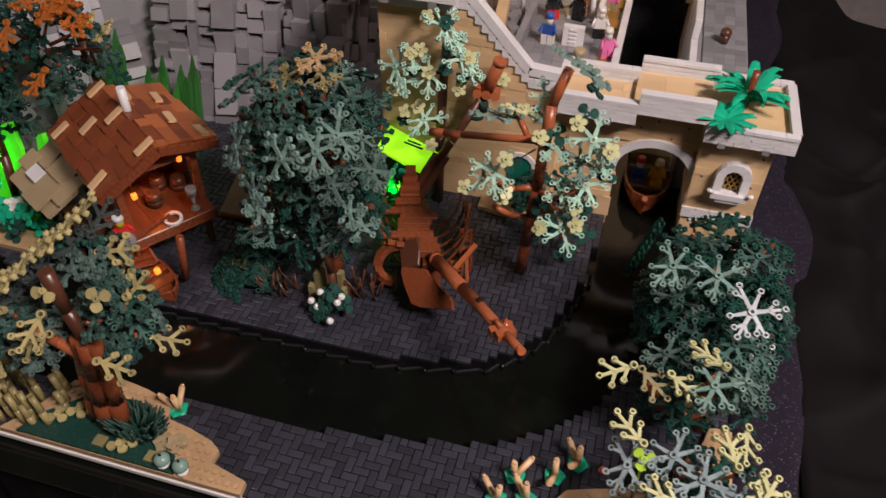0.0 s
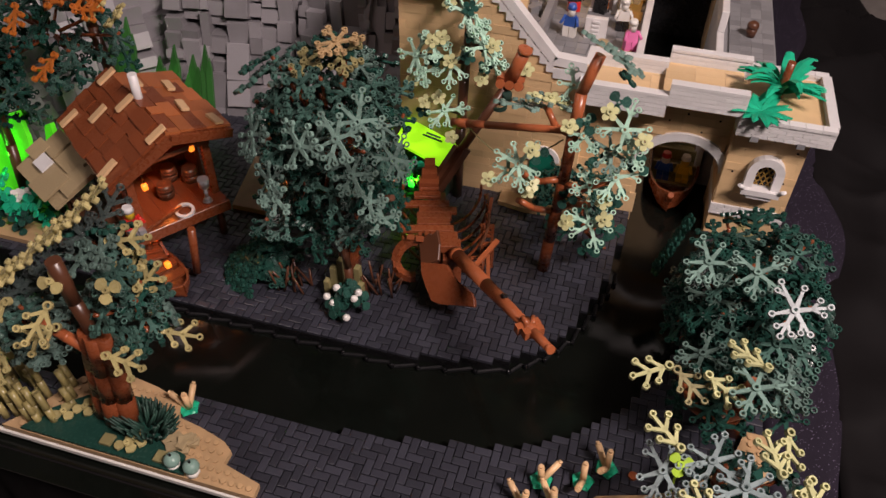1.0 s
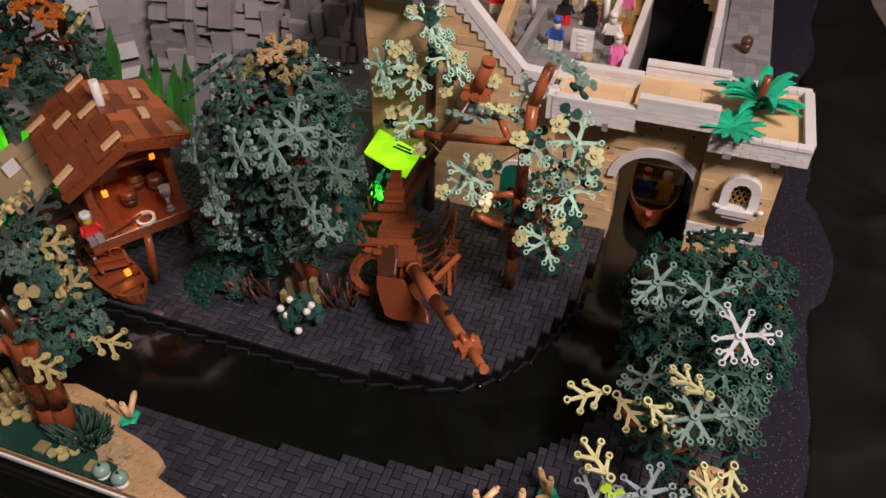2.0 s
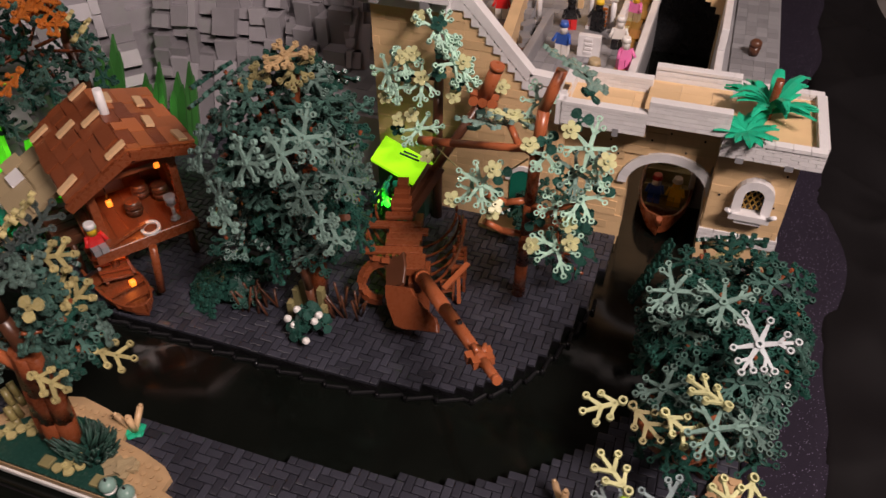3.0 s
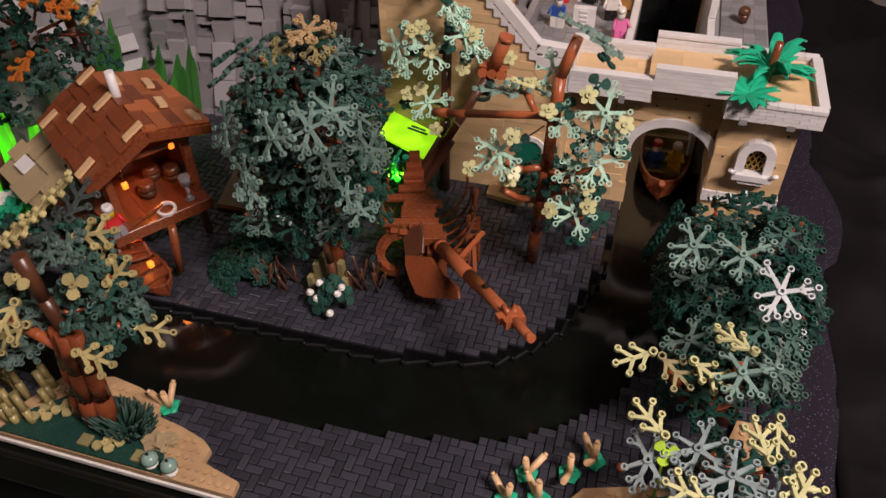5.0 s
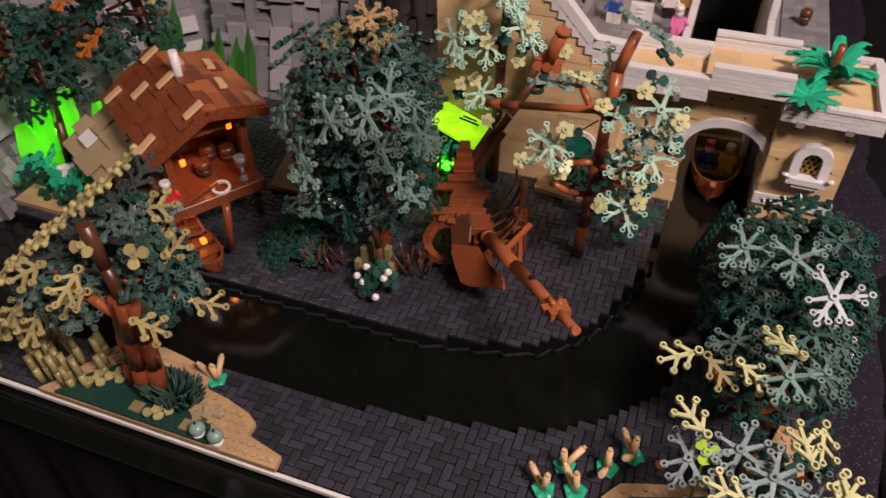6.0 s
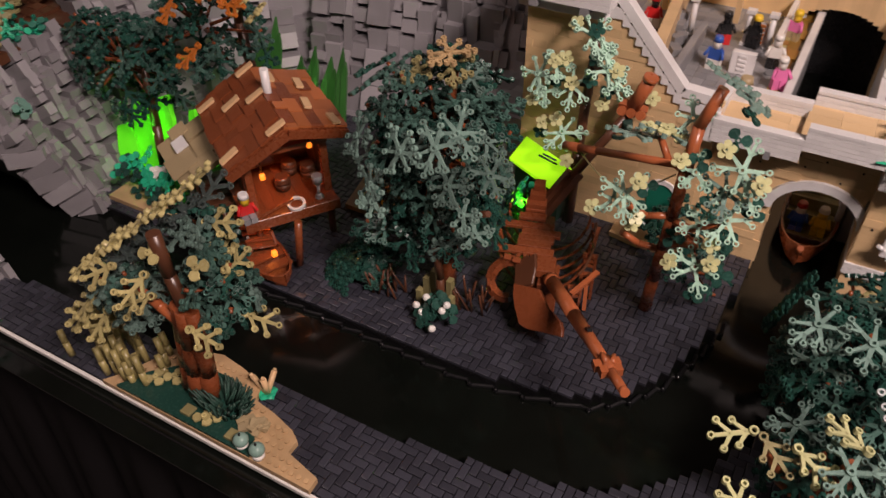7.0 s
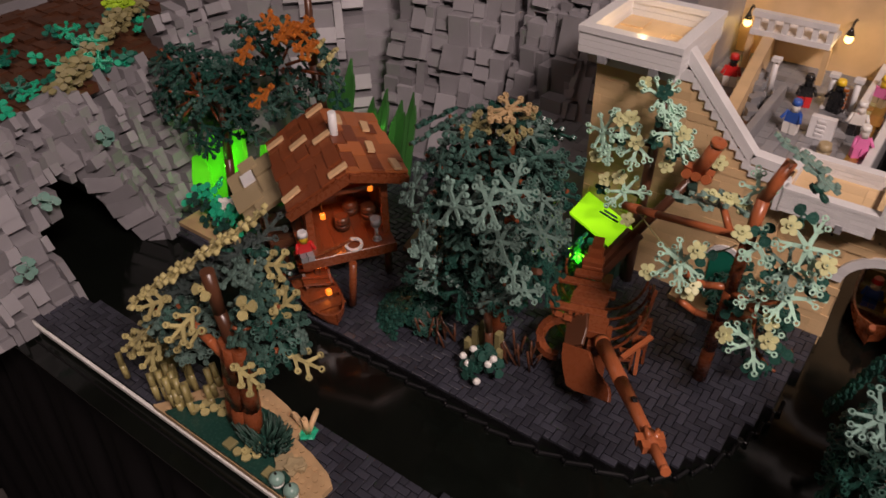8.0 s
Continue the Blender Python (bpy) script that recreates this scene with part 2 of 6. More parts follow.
# table top with its cloths
bm = bmesh.new()
box(bm, -1.25, 0.265, 0.33, 1.75, -0.06, -0.024)
solid("display_table", bm, CLOTH, "long display table covered in black cloth", "table")
bm = bmesh.new()
rows = []
for k in range(68):
    y = 0.36 + 0.02 * k
    e = 0.268 + 0.014 * math.sin(9.0 * y) + 0.008 * math.sin(23.0 * y + 1.0)
    rows.append([bm.verts.new((0.19 + (e - 0.19) * u / 6, y, -0.0195 + 0.0016 * math.sin(31 * y + 2.1 * u) * (u / 6))) for u in range(7)])
for lo, hi in zip(rows, rows[1:]):
    for u in range(6):
        bm.faces.new((lo[u], lo[u + 1], hi[u + 1], hi[u])).smooth = True
ob = solid("speckled_cloth", bm, GLITTER, "dark purple speckled cloth lying beside the model", "cloth")
ob.modifiers.new("cloth_thickness", "SOLIDIFY").thickness = 0.0012


def drape(name, label, n_u, n_v, place):
    bm = bmesh.new()
    grid = [[bm.verts.new(place(u / n_u, v / n_v)) for v in range(n_v + 1)] for u in range(n_u + 1)]
    for u in range(n_u):
        for v in range(n_v):
            f = bm.faces.new((grid[u][v], grid[u + 1][v], grid[u + 1][v + 1], grid[u][v + 1]))
            f.smooth = True
    ob = solid(name, bm, CLOTH, label, "cloth")
    mod = ob.modifiers.new("cloth_thickness", "SOLIDIFY")
    mod.thickness = 0.0015
    return ob


def side_fold(u, v):
    y = 0.10 + 1.7 * u
    x = 0.255 + 0.70 * v
    lie = min(1.0, 5 * v)
    w = 0.048 * noise.noise(Vector((x * 3.0 + 0.8 * y, y * 9.0 - 2.2 * x, 0.3))) + 0.026 * math.sin(26 * y - 26 * x + 6 * noise.noise(Vector((x * 4, y * 3, 2.0)))) + 0.022 * (1 - abs(math.sin(19 * y - 8 * x + 5 * noise.noise(Vector((x * 5, y * 4, 7.0)))))) ** 2
    z = -0.021 - 0.55 * max(0, v - 0.05) ** 1.25 + w * lie
    return (x + 0.012 * lie * math.sin(11 * y), y, z)


def front_fold(u, v):
    x = -1.25 + 1.7 * u
    w = 0.012 * math.sin(58 * x) + 0.008 * math.sin(121 * x + 2)
    return (x, 0.306 - 0.02 * v + w * min(1, 3 * v), -0.012 - 0.7 * v)


drape("side_drape", "black cloth falling in folds beside the model", 220, 60, side_fold)
drape("front_skirt", "black table skirt hanging in soft folds", 200, 24, front_fold)

# base board with its white edge
bm = bmesh.new()
box(bm, -1.2, 0.188, 0.316, 1.7, -0.0236, -0.0150)
solid("base_board", bm, BLACK, "flat black board that carries the whole model", "board", kind="structure")
bm = bmesh.new()
box(bm, -1.2, 0.16, 0.3155, 0.3194, -0.0070, -0.0012)
soften(bm, 0.0008)
solid("edge_strip", bm, WHITE, "thin white edging strip along the board", "strip", kind="structure")

# water: smooth black tiles
bm = bmesh.new()
for i in range(-30, 5):
    for j in range(9, 46):
        x, y = i * 0.032, j * 0.032
        box(bm, x, x + 0.0319, y, y + 0.0319, -0.0150, -0.0130)
solid("water", bm, WATER, "glossy black plastic tiles laid as still water", "water", kind="structure")


# ---- stone-paved ground: herringbone of small tiles ----
def inside(p, outline):
    x, y = p
    hit = False
    for k in range(len(outline)):
        (xa, ya), (xb, yb) = outline[k - 1], outline[k]
        if (ya > y) != (yb > y) and x < (xb - xa) * (y - ya) / (yb - ya) + xa:
            hit = not hit
    return hit


ISLAND = [(-0.74, 0.53), (-0.60, 0.512), (-0.45, 0.508), (-0.17, 0.503), (-0.118, 0.513), (-0.06, 0.528), (-0.03, 0.552), (-0.008, 0.582),
          (0.008, 0.625), (0.018, 0.66), (0.027, 0.70), (0.030, 0.80), (0.030, 0.90), (-0.74, 0.90)]
SHORE = [(-1.0, 0.318), (0.188, 0.318), (0.188, 0.86), (0.122, 0.86), (0.118, 0.70), (0.105, 0.60), (0.088, 0.555), (0.062, 0.506), (0.038, 0.481),
         (0.015, 0.460), (-0.01, 0.443), (-0.035, 0.430), (-0.10, 0.417), (-0.158, 0.405), (-0.30, 0.399), (-0.45, 0.385), (-1.0, 0.372)]


# ---- castle ----
def masonry(parent, x0, x1, y, z0, z1, depth, material, skip=None, rows=0.0096, facing=-1, name="brick", m=None):
    """Courses of bricks with fine joints, set proud of a wall core; each brick a piece."""
    z, k = z0, 0
    while z < z1 - 0.002:
        h = min(rows, z1 - z)
        x = x0 - (0.016 if k % 2 else 0.0)
        while x < x1:
            w = rnd.choice((0.016, 0.024, 0.032, 0.032))
            a, b = max(x, x0), min(x + w, x1)
            if b - a > 0.002 and not (skip and skip((a + b) / 2, z + h / 2)):
                o = rnd.choice((0, 0, 0, 0.0006))
                block(name, parent, material, a + 0.00007, b - 0.00007, min(y, y + facing * depth) - o, max(y, y + facing * depth), z + 0.00007, z + h - 0.00007, m)
            x += w
        z += h
        k += 1


castle = thing("castle_gate", (0.07, 0.81, 0.0), "tan toy brick gatehouse with pale grey parapets and arched water gate", "castle")
AX0, AX1, SPRING, CROWN = 0.033, 0.117, 0.078, 0.112
GY = 0.800


def arch_z(x, grow=0.0):
    mid, half = (AX0 + AX1) / 2, (AX1 - AX0) / 2 + grow
    u = (x - mid) / half
    return SPRING + (CROWN - SPRING + grow) * math.sqrt(max(0.0, 1 - u * u))


# arch wall: one pier and the spandrel over the opening in a single piece
bm = bmesh.new()
n = 24
edge = [(AX0 + (AX1 - AX0) * k / n, arch_z(AX0 + (AX1 - AX0) * k / n)) for k in range(n + 1)]
edge = [(-0.045, -0.014), (AX0, -0.014)] + edge + [(AX1, 0.160), (AX0, 0.160), (AX0, 0.150), (-0.045, 0.150)]
fore = [bm.verts.new((x, GY, z)) for x, z in edge]
aft = [bm.verts.new((x, GY + 0.05, z)) for x, z in edge]
bm.faces.new(fore)
bm.faces.new(aft[::-1])
for i in range(len(edge)):
    bm.faces.new((fore[i], aft[i], aft[(i + 1) % len(edge)], fore[(i + 1) % len(edge)]))
part("arch_wall", bm, TAN, castle)
masonry(castle, -0.045, AX1 + 0.006, GY, 0.0, 0.150, 0.0012, TAN, skip=lambda x, z: AX0 - 0.004 < x < AX1 + 0.004 and z < arch_z(x, 0.008) + 0.006)
bm = bmesh.new()
n = 14
for k in range(n):
    t0, t1 = math.pi * k / n, math.pi * (k + 1) / n
    mid, half, rise = (AX0 + AX1) / 2, (AX1 - AX0) / 2, CROWN - SPRING
    pts = []
    for t, g in ((t0, 0.0), (t1, 0.0), (t1, 0.010), (t0, 0.010)):
        pts.append((mid + (half + g) * math.cos(t), SPRING + (rise + g) * math.sin(t)))
    lo = [bm.verts.new((x, GY - 0.004, z)) for x, z in pts]
    hi = [bm.verts.new((x, GY + 0.03, z)) for x, z in pts]
    for q in ((0, 1, 2, 3),):
        bm.faces.new([lo[i] for i in q])
        bm.faces.new([hi[i] for i in q][::-1])
    for i in range(4):
        bm.faces.new((lo[i], hi[i], hi[(i + 1) % 4], lo[(i + 1) % 4]))
part("arch_trim", bm, PALE, castle, "pale grey moulded arch over the water gate")

# walkway: two floor levels with parapets of pale masonry
def parapet(x0, x1, y0, y1, z0, z1, front=True):
    bm = bmesh.new()
    box(bm, x0, x1, y0, y1, z0, z1 - 0.0034)
    part("parapet", bm, PALE, castle)
    z, k = z0, 0
    if x1 - x0 > y1 - y0:
        while z < z1 - 0.006:
            x = x0 - 0.008 * (k % 2)
            while x < x1:
                a, b = max(x, x0), min(x + 0.016, x1)
                if b - a > 0.001:
                    block("brick", castle, PALE, a + 0.0002, b - 0.0002, y0 - 0.0010, y0 + 0.001, z + 0.0002, z + 0.0046)
                x += 0.016
            z += 0.0048
            k += 1
    x = x0
    if x1 - x0 > y1 - y0:
        while x < x1 - 0.001:
            w = min(rnd.choice((0.024, 0.032, 0.048)), x1 - x)
            block("coping", castle, PALE, x + 0.0001, x + w - 0.0001, y0 - 0.0014, y1 + 0.0014, z1 - 0.0034, z1)
            x += w
    else:
        block("coping", castle, PALE, x0 - 0.0014, x1 + 0.0014, y0, y1, z1 - 0.0034, z1)


def deck(name, x0, x1, y0, y1, z):
    i = x0
    while i < x1 - 0.001:
        w = min(0.032, x1 - i)
        j = y0
        while j < y1 - 0.001:
            d = min(0.016, y1 - j)
            block(name, castle, TAN, i + 0.0001, i + w - 0.0001, j + 0.0001, j + d - 0.0001, z - 0.006, z)
            j += d
        i += w


deck("floor_tile", -0.040, 0.038, 0.782, 0.852, 0.160)
deck("floor_tile", 0.038, 0.122, 0.782, 0.868, 0.168)
parapet(-0.042, 0.044, 0.774, 0.782, 0.152, 0.178)
parapet(0.044, 0.122, 0.774, 0.782, 0.166, 0.192)
parapet(-0.042, 0.040, 0.852, 0.860, 0.145, 0.176)
parapet(0.040, 0.128, 0.868, 0.876, 0.145, 0.184)
parapet(-0.048, -0.040, 0.774, 0.860, 0.150, 0.178)
x = -0.042
while x < 0.122:
    block("corbel", castle, TAN, x, x + 0.0075, 0.786, GY, 0.144 + (0.014 if x > 0.042 else 0), 0.152 + (0.018 if x > 0.042 else 0))
    x += 0.016
bm = bmesh.new()
box(bm, 0.012, 0.018, 0.7725, 0.785, 0.147, 0.156)
part("notch", bm, GREY, castle)

# tower
tower = thing("gate_tower", (0.158, 0.83, 0.0), "square tan tower with pale grey cap and arched window", "tower")
TX0, TX1, TY0, TY1 = 0.120, 0.197, 0.790, 0.872
bm = bmesh.new()
box(bm, TX0, TX1, TY0, TY1, -0.013, 0.150)
part("wall", bm, TAN, tower)
masonry(tower, TX0, TX1, TY0, 0.044, 0.146, 0.0012, TAN)
turn = Matrix(((0, 1, 0, 0), (1, 0, 0, 0), (0, 0, 1, 0), (0, 0, 0, 1)))
masonry(tower, TY0, TY1, TX0, 0.044, 0.146, 0.0012, TAN, m=turn)
for k, z in enumerate((0.030, 0.0348, 0.0396)):
    x = TX0 - 0.002 - 0.008 * (k % 2)
    while x < TX1 + 0.002:
        a, b = max(x, TX0 - 0.002), min(x + 0.016, TX1 + 0.002)
        if b > a:
            block("brick", tower, PALE, a + 0.0002, b - 0.0002, TY0 - 0.0035, TY1, z + 0.0002, z + 0.0046)
        x += 0.016
CX0, CX1, CY0, CY1 = 0.118, 0.213, 0.772, 0.896
bm = bmesh.new()
box(bm, CX0 + 0.003, CX1 - 0.003, CY0 + 0.003, CY1 - 0.003, 0.147, 0.160)
part("cap_floor", bm, TAN, tower)
for x0, x1, y0, y1 in ((CX0, CX1, CY0, CY0 + 0.008), (CX0, CX1, CY1 - 0.008, CY1), (CX1 - 0.008, CX1, CY0 + 0.008, CY1 - 0.008), (CX0, CX0 + 0.008, CY0 + 0.008, 0.80)):
    for k in range(5):
        z = 0.146 + 0.0044 * k
        if x1 - x0 > y1 - y0:
            x = x0 - 0.008 * (k % 2)
            while x < x1:
                a, b = max(x, x0), min(x + 0.016, x1)
                if b - a > 0.001:
                    block("brick", tower, PALE, a + 0.0002, b - 0.0002, y0 - (0.001 if k < 4 else 0.002), y1, z + 0.0002, z + 0.0042)
                x += 0.016
        else:
            block("brick", tower, PALE, x0, x1 + (0.001 if k < 4 else 0.002), y0, y1, z + 0.0002, z + 0.0042)
for x in (0.134, 0.180):
    block("notch", tower, GREY, x, x + 0.008, CY0 - 0.0015, CY0 + 0.004, 0.1415, 0.1475)
# little peg holes in the tan walls: black discs for their shaded depth
for x, y, z in ((0.137, TY0, 0.131), (0.176, TY0, 0.058), (0.188, TY0, 0.125), (0.150, TY0, 0.062), (0.130, TY0, 0.09), (0.185, TY0, 0.085), (0.162, TY0, 0.136)):
    bm = bmesh.new()
    rod(bm, (x, y - 0.0022, z), (x, y - 0.0010, z), 0.0011, 0.0011, 8)
    part("peg_hole", bm, INK, tower)
for x, z in ((0.010, 0.128), (0.052, 0.135), (0.088, 0.126), (0.070, 0.146), (0.104, 0.143), (0.020, 0.112), (0.024, 0.06)):
    bm = bmesh.new()
    rod(bm, (x, GY - 0.0022, z), (x, GY - 0.0010, z), 0.0011, 0.0011, 8)
    part("peg_hole", bm, INK, castle)

# arched window
wx, wz0 = 0.163, 0.079
win = thing("tower_window", (wx, TY0, wz0), "pale grey arched tower window with golden lattice", "window")
bm = bmesh.new()
n = 10
for k in range(n):
    t0, t1 = math.pi * k / n, math.pi * (k + 1) / n
    pts = [(wx + r * math.cos(t), wz0 + 0.020 + r * math.sin(t)) for t, r in ((t0, 0.0098), (t1, 0.0098), (t1, 0.0192), (t0, 0.0192))]
    lo = [bm.verts.new((x, TY0 - 0.011, z)) for x, z in pts]
    hi = [bm.verts.new((x, TY0 - 0.0005, z)) for x, z in pts]
    bm.faces.new(lo)
    bm.faces.new(hi[::-1])
    for i in range(4):
        bm.faces.new((lo[i], hi[i], hi[(i + 1) % 4], lo[(i + 1) % 4]))
for sx in (-1, 1):
    box(bm, wx + sx * 0.0145 - 0.0047, wx + sx * 0.0145 + 0.0047, TY0 - 0.011, TY0 - 0.0005, wz0, wz0 + 0.020)
part("frame", bm, PALE, win)
bm = bmesh.new()
box(bm, wx - 0.020, wx + 0.020, TY0 - 0.016, TY0 - 0.0005, wz0 - 0.007, wz0)
for sx in (-1, 1):
    rod(bm, (wx + sx * 0.019, TY0 - 0.015, wz0 + 0.001), (wx + sx * 0.024, TY0 - 0.018, wz0 + 0.006), 0.0028, 0.0022)
box(bm, wx - 0.013, wx + 0.013, TY0 - 0.014, TY0 - 0.0005, wz0 - 0.012, wz0 - 0.007)
part("sill", bm, PALE, win)
# no real hole: a black plate gives the dark inside the window
bm = bmesh.new()
box(bm, wx - 0.0105, wx + 0.0105, TY0 - 0.0025, TY0 - 0.0015, wz0, wz0 + 0.032)
part("opening", bm, INK, win)
bm = bmesh.new()
for k in range(-3, 4):
    for s in (-1, 1):
        cx = wx + k * 0.0062
        bar(bm, (cx - s * 0.008, TY0 - 0.0045, wz0 + 0.002), (cx + s * 0.008, TY0 - 0.0045, wz0 + 0.028), 0.0012, 0.0012)
geom = list(bm.verts) + list(bm.edges) + list(bm.faces)
for sx in (-1, 1):
    geom = list(bm.verts) + list(bm.edges) + list(bm.faces)
    bmesh.ops.bisect_plane(bm, geom=geom, plane_co=(wx + sx * 0.0106, 0, 0), plane_no=(sx, 0, 0), clear_outer=True)
part("lattice", bm, GOLD, win)

# front castle wall with the stepped stair rail and the turret
keep = thing("castle_wall", (-0.15, 0.80, 0.0), "tan toy brick castle wall with pale stepped coping and corner turret", "castle")
WY = 0.790


def wall_top(x):
    return min(0.268, 0.186 + max(0.0, (-0.078 - x)) * 1.08)


bm = bmesh.new()
x = -0.255
while x < -0.045:
    box(bm, x, x + 0.008, WY, WY + 0.016, -0.013, wall_top(x + 0.004) - 0.004)
    x += 0.008
part("wall_core", bm, TAN, keep)
masonry(keep, -0.256, -0.045, WY, 0.0, 0.268, 0.0012, TAN, skip=lambda x, z: z + 0.005 > wall_top(x) - 0.003)
x = -0.168
while x < -0.045:
    z = wall_top(x + 0.004)
    block("step", keep, PALE, x, x + 0.0082, WY - 0.0035, WY + 0.012, z - 0.016, z - 0.004)
    x += 0.008
bm = bmesh.new()
for a, b in (((-0.166, 0.2835), (-0.080, 0.1905)), ((-0.080, 0.1905), (-0.045, 0.1880))):
    bar(bm, (a[0], WY + 0.003, a[1]), (b[0], WY + 0.003, b[1]), 0.014, 0.010)
part("stair_rail", bm, PALE, keep, "pale grey sloping stair rail")
bm = bmesh.new()
box(bm, -0.255, -0.170, 0.790, 0.865, -0.013, 0.262)
part("turret_wall", bm, TAN, keep)
for k, (x0, x1, y0, y1) in enumerate(((-0.268, -0.160, 0.764, 0.774), (-0.268, -0.160, 0.868, 0.878), (-0.268, -0.258, 0.774, 0.868), (-0.170, -0.160, 0.774, 0.868))):
    for j in range(4):
        z = 0.2655 + 0.0070 * j
        o = 0.0012 if j == 3 else 0
        block("coping", keep, PALE, x0 - o, x1 + o, y0 - o, y1 + o, z + 0.0002, z + 0.0068)
bm = bmesh.new()
box(bm, -0.261, -0.166, 0.774, 0.872, 0.253, 0.2653)
part("turret_band", bm, PALE, keep)
bm = bmesh.new()
for x in (-0.245, -0.19):
    box(bm, x, x + 0.009, 0.7625, 0.773, 0.259, 0.2665)
part("turret_notch", bm, GREY, keep)
bm = bmesh.new()
box(bm, -0.2575, -0.1705, 0.7745, 0.8675, 0.2657, 0.2730)
for i in range(3):
    for j in range(3):
        if (i + j) % 2 == 0:
            box(bm, -0.255 + i * 0.028, -0.230 + i * 0.028, 0.778 + j * 0.028, 0.802 + j * 0.028, 0.273, 0.2750)
part("turret_floor", bm, TAN, keep)

# arched door low in the wall behind the slender tree
DX, DZ = -0.080, 0.060
door = thing("side_door", (DX, WY, 0.0), "dark teal arched door with pale grey surround in the castle wall", "door")
bm = bmesh.new()
for k in range(12):
    t0, t1 = math.pi * k / 12, math.pi * (k + 1) / 12
    pts = [(DX + r * math.cos(t), DZ + r * math.sin(t)) for t, r in ((t0, 0.0150), (t1, 0.0150), (t1, 0.0205), (t0, 0.0205))]
    lo = [bm.verts.new((x, WY - 0.0045, z)) for x, z in pts]
    hi = [bm.verts.new((x, WY - 0.0014, z)) for x, z in pts]
    bm.faces.new(lo)
    bm.faces.new(hi[::-1])
    for i in range(4):
        bm.faces.new((lo[i], hi[i], hi[(i + 1) % 4], lo[(i + 1) % 4]))
part("surround", bm, PALE, door)
bm = bmesh.new()
lo = [(DX + 0.0150 * math.cos(math.pi * k / 12), DZ + 0.0150 * math.sin(math.pi * k / 12)) for k in range(13)] + [(DX - 0.0150, 0.0065), (DX + 0.0150, 0.0065)]
front = [bm.verts.new((x, WY - 0.0030, z)) for x, z in lo]
rear = [bm.verts.new((x, WY - 0.0014, z)) for x, z in lo]
bm.faces.new(front)
bm.faces.new(rear[::-1])
for i in range(len(lo)):
    bm.faces.new((front[i], rear[i], rear[(i + 1) % len(lo)], front[(i + 1) % len(lo)]))
part("door_leaf", bm, TEAL, door)

# plaza behind the wall
plaza = thing("plaza", (-0.12, 1.05, 0.0), "raised grey paved courtyard with pale low walls", "courtyard")
bm = bmesh.new()
box(bm, -0.40, 0.006, 0.810, 1.70, -0.013, 0.094)
part("ground", bm, GREY, plaza)
bm = bmesh.new()
for i in range(-25, 0):
    for j in range(51, 84):
        w = 0.016
        box(bm, i * w + 0.0002, i * w + w - 0.0002, j * w + 0.0002, j * w + w - 0.0002, 0.094, 0.0972 + rnd.choice((0, 0, 0.0006)))
part("paving", bm, GREY, plaza)
for b, mtl in (((0.0, 0.010, 0.862, 1.45, 0.0972, 0.112), PALE), ((-0.036, -0.028, 1.11, 1.26, 0.0972, 0.125), PALE), ((-0.136, -0.126, 0.95, 1.12, 0.0972, 0.122), GREY), ((-0.075, -0.045, 1.14, 1.148, 0.0972, 0.130), PALE)):
    bm = bmesh.new()
    box(bm, *b)
    soften(bm, 0.0008)
    part("low_wall", bm, mtl, plaza)
for a, b, mtl in (((-0.148, 0.925), (-0.190, 1.254), TAN), ((-0.236, 1.085), (-0.264, 1.254), TAN)):
    bm = bmesh.new()
    bar(bm, (a[0], a[1], 0.122), (b[0], b[1], 0.122), 0.012, 0.050)
    bar(bm, (a[0], a[1], 0.1492), (b[0], b[1], 0.1492), 0.015, 0.004)
    part("dividing_wall", bm, mtl, plaza)
block("gold_walk", plaza, GOLD, -0.0205, -0.006, 0.94, 1.25, 0.0974, 0.0992)
for k in range(14):
    block("rubble_stone", plaza, GREY, -0.007, 0.007, -0.006, 0.006, 0.0, 0.010 + 0.008 * (k % 3), Matrix.Translation((-0.142 - 0.0020 * k + rnd.uniform(-0.006, 0.006), 1.00 + 0.013 * k, 0.0973)) @ pose(0, 0, 0, rnd.uniform(-6, 6), rnd.uniform(-6, 6), rnd.uniform(0, 60)))
for k in range(7):
    block("kerb", plaza, GOLD, -0.018, -0.003, 0.90 + 0.07 * k, 0.93 + 0.07 * k, 0.0972, 0.101)

for x, y, h in ((-0.075, 1.135, 0.045), (-0.045, 1.135, 0.045), (-0.02, 1.26, 0.05), (-0.150, 1.13, 0.05), (-0.150, 1.27, 0.05)):
    col = thing("column", (x, y, 0.0972), "short pale grey courtyard column with a square cap", "column", "courtyard columns")
    bm = bmesh.new()
    rod(bm, (x, y, 0.0972), (x, y, 0.0972 + h), 0.0042, 0.0040, 12)
    part("shaft", bm, PALE, col)
    block("capital", col, PALE, x - 0.006, x + 0.006, y - 0.006, y + 0.006, 0.0972 + h, 0.1022 + h)
    block("foot", col, PALE, x - 0.006, x + 0.006, y - 0.006, y + 0.006, 0.0972, 0.1012)
for k in range(9):
    block("rail_tile", plaza, YELLOW_TAN if k % 2 else GOLD, -0.0275, -0.0205, 1.115 + 0.016 * k, 1.129 + 0.016 * k, 0.0974, 0.103)
for k in range(5):
    block("ladder_rung", plaza, ORANGE, -0.067, -0.053, 1.1332, 1.1370, 0.102 + 0.006 * k, 0.1045 + 0.006 * k)

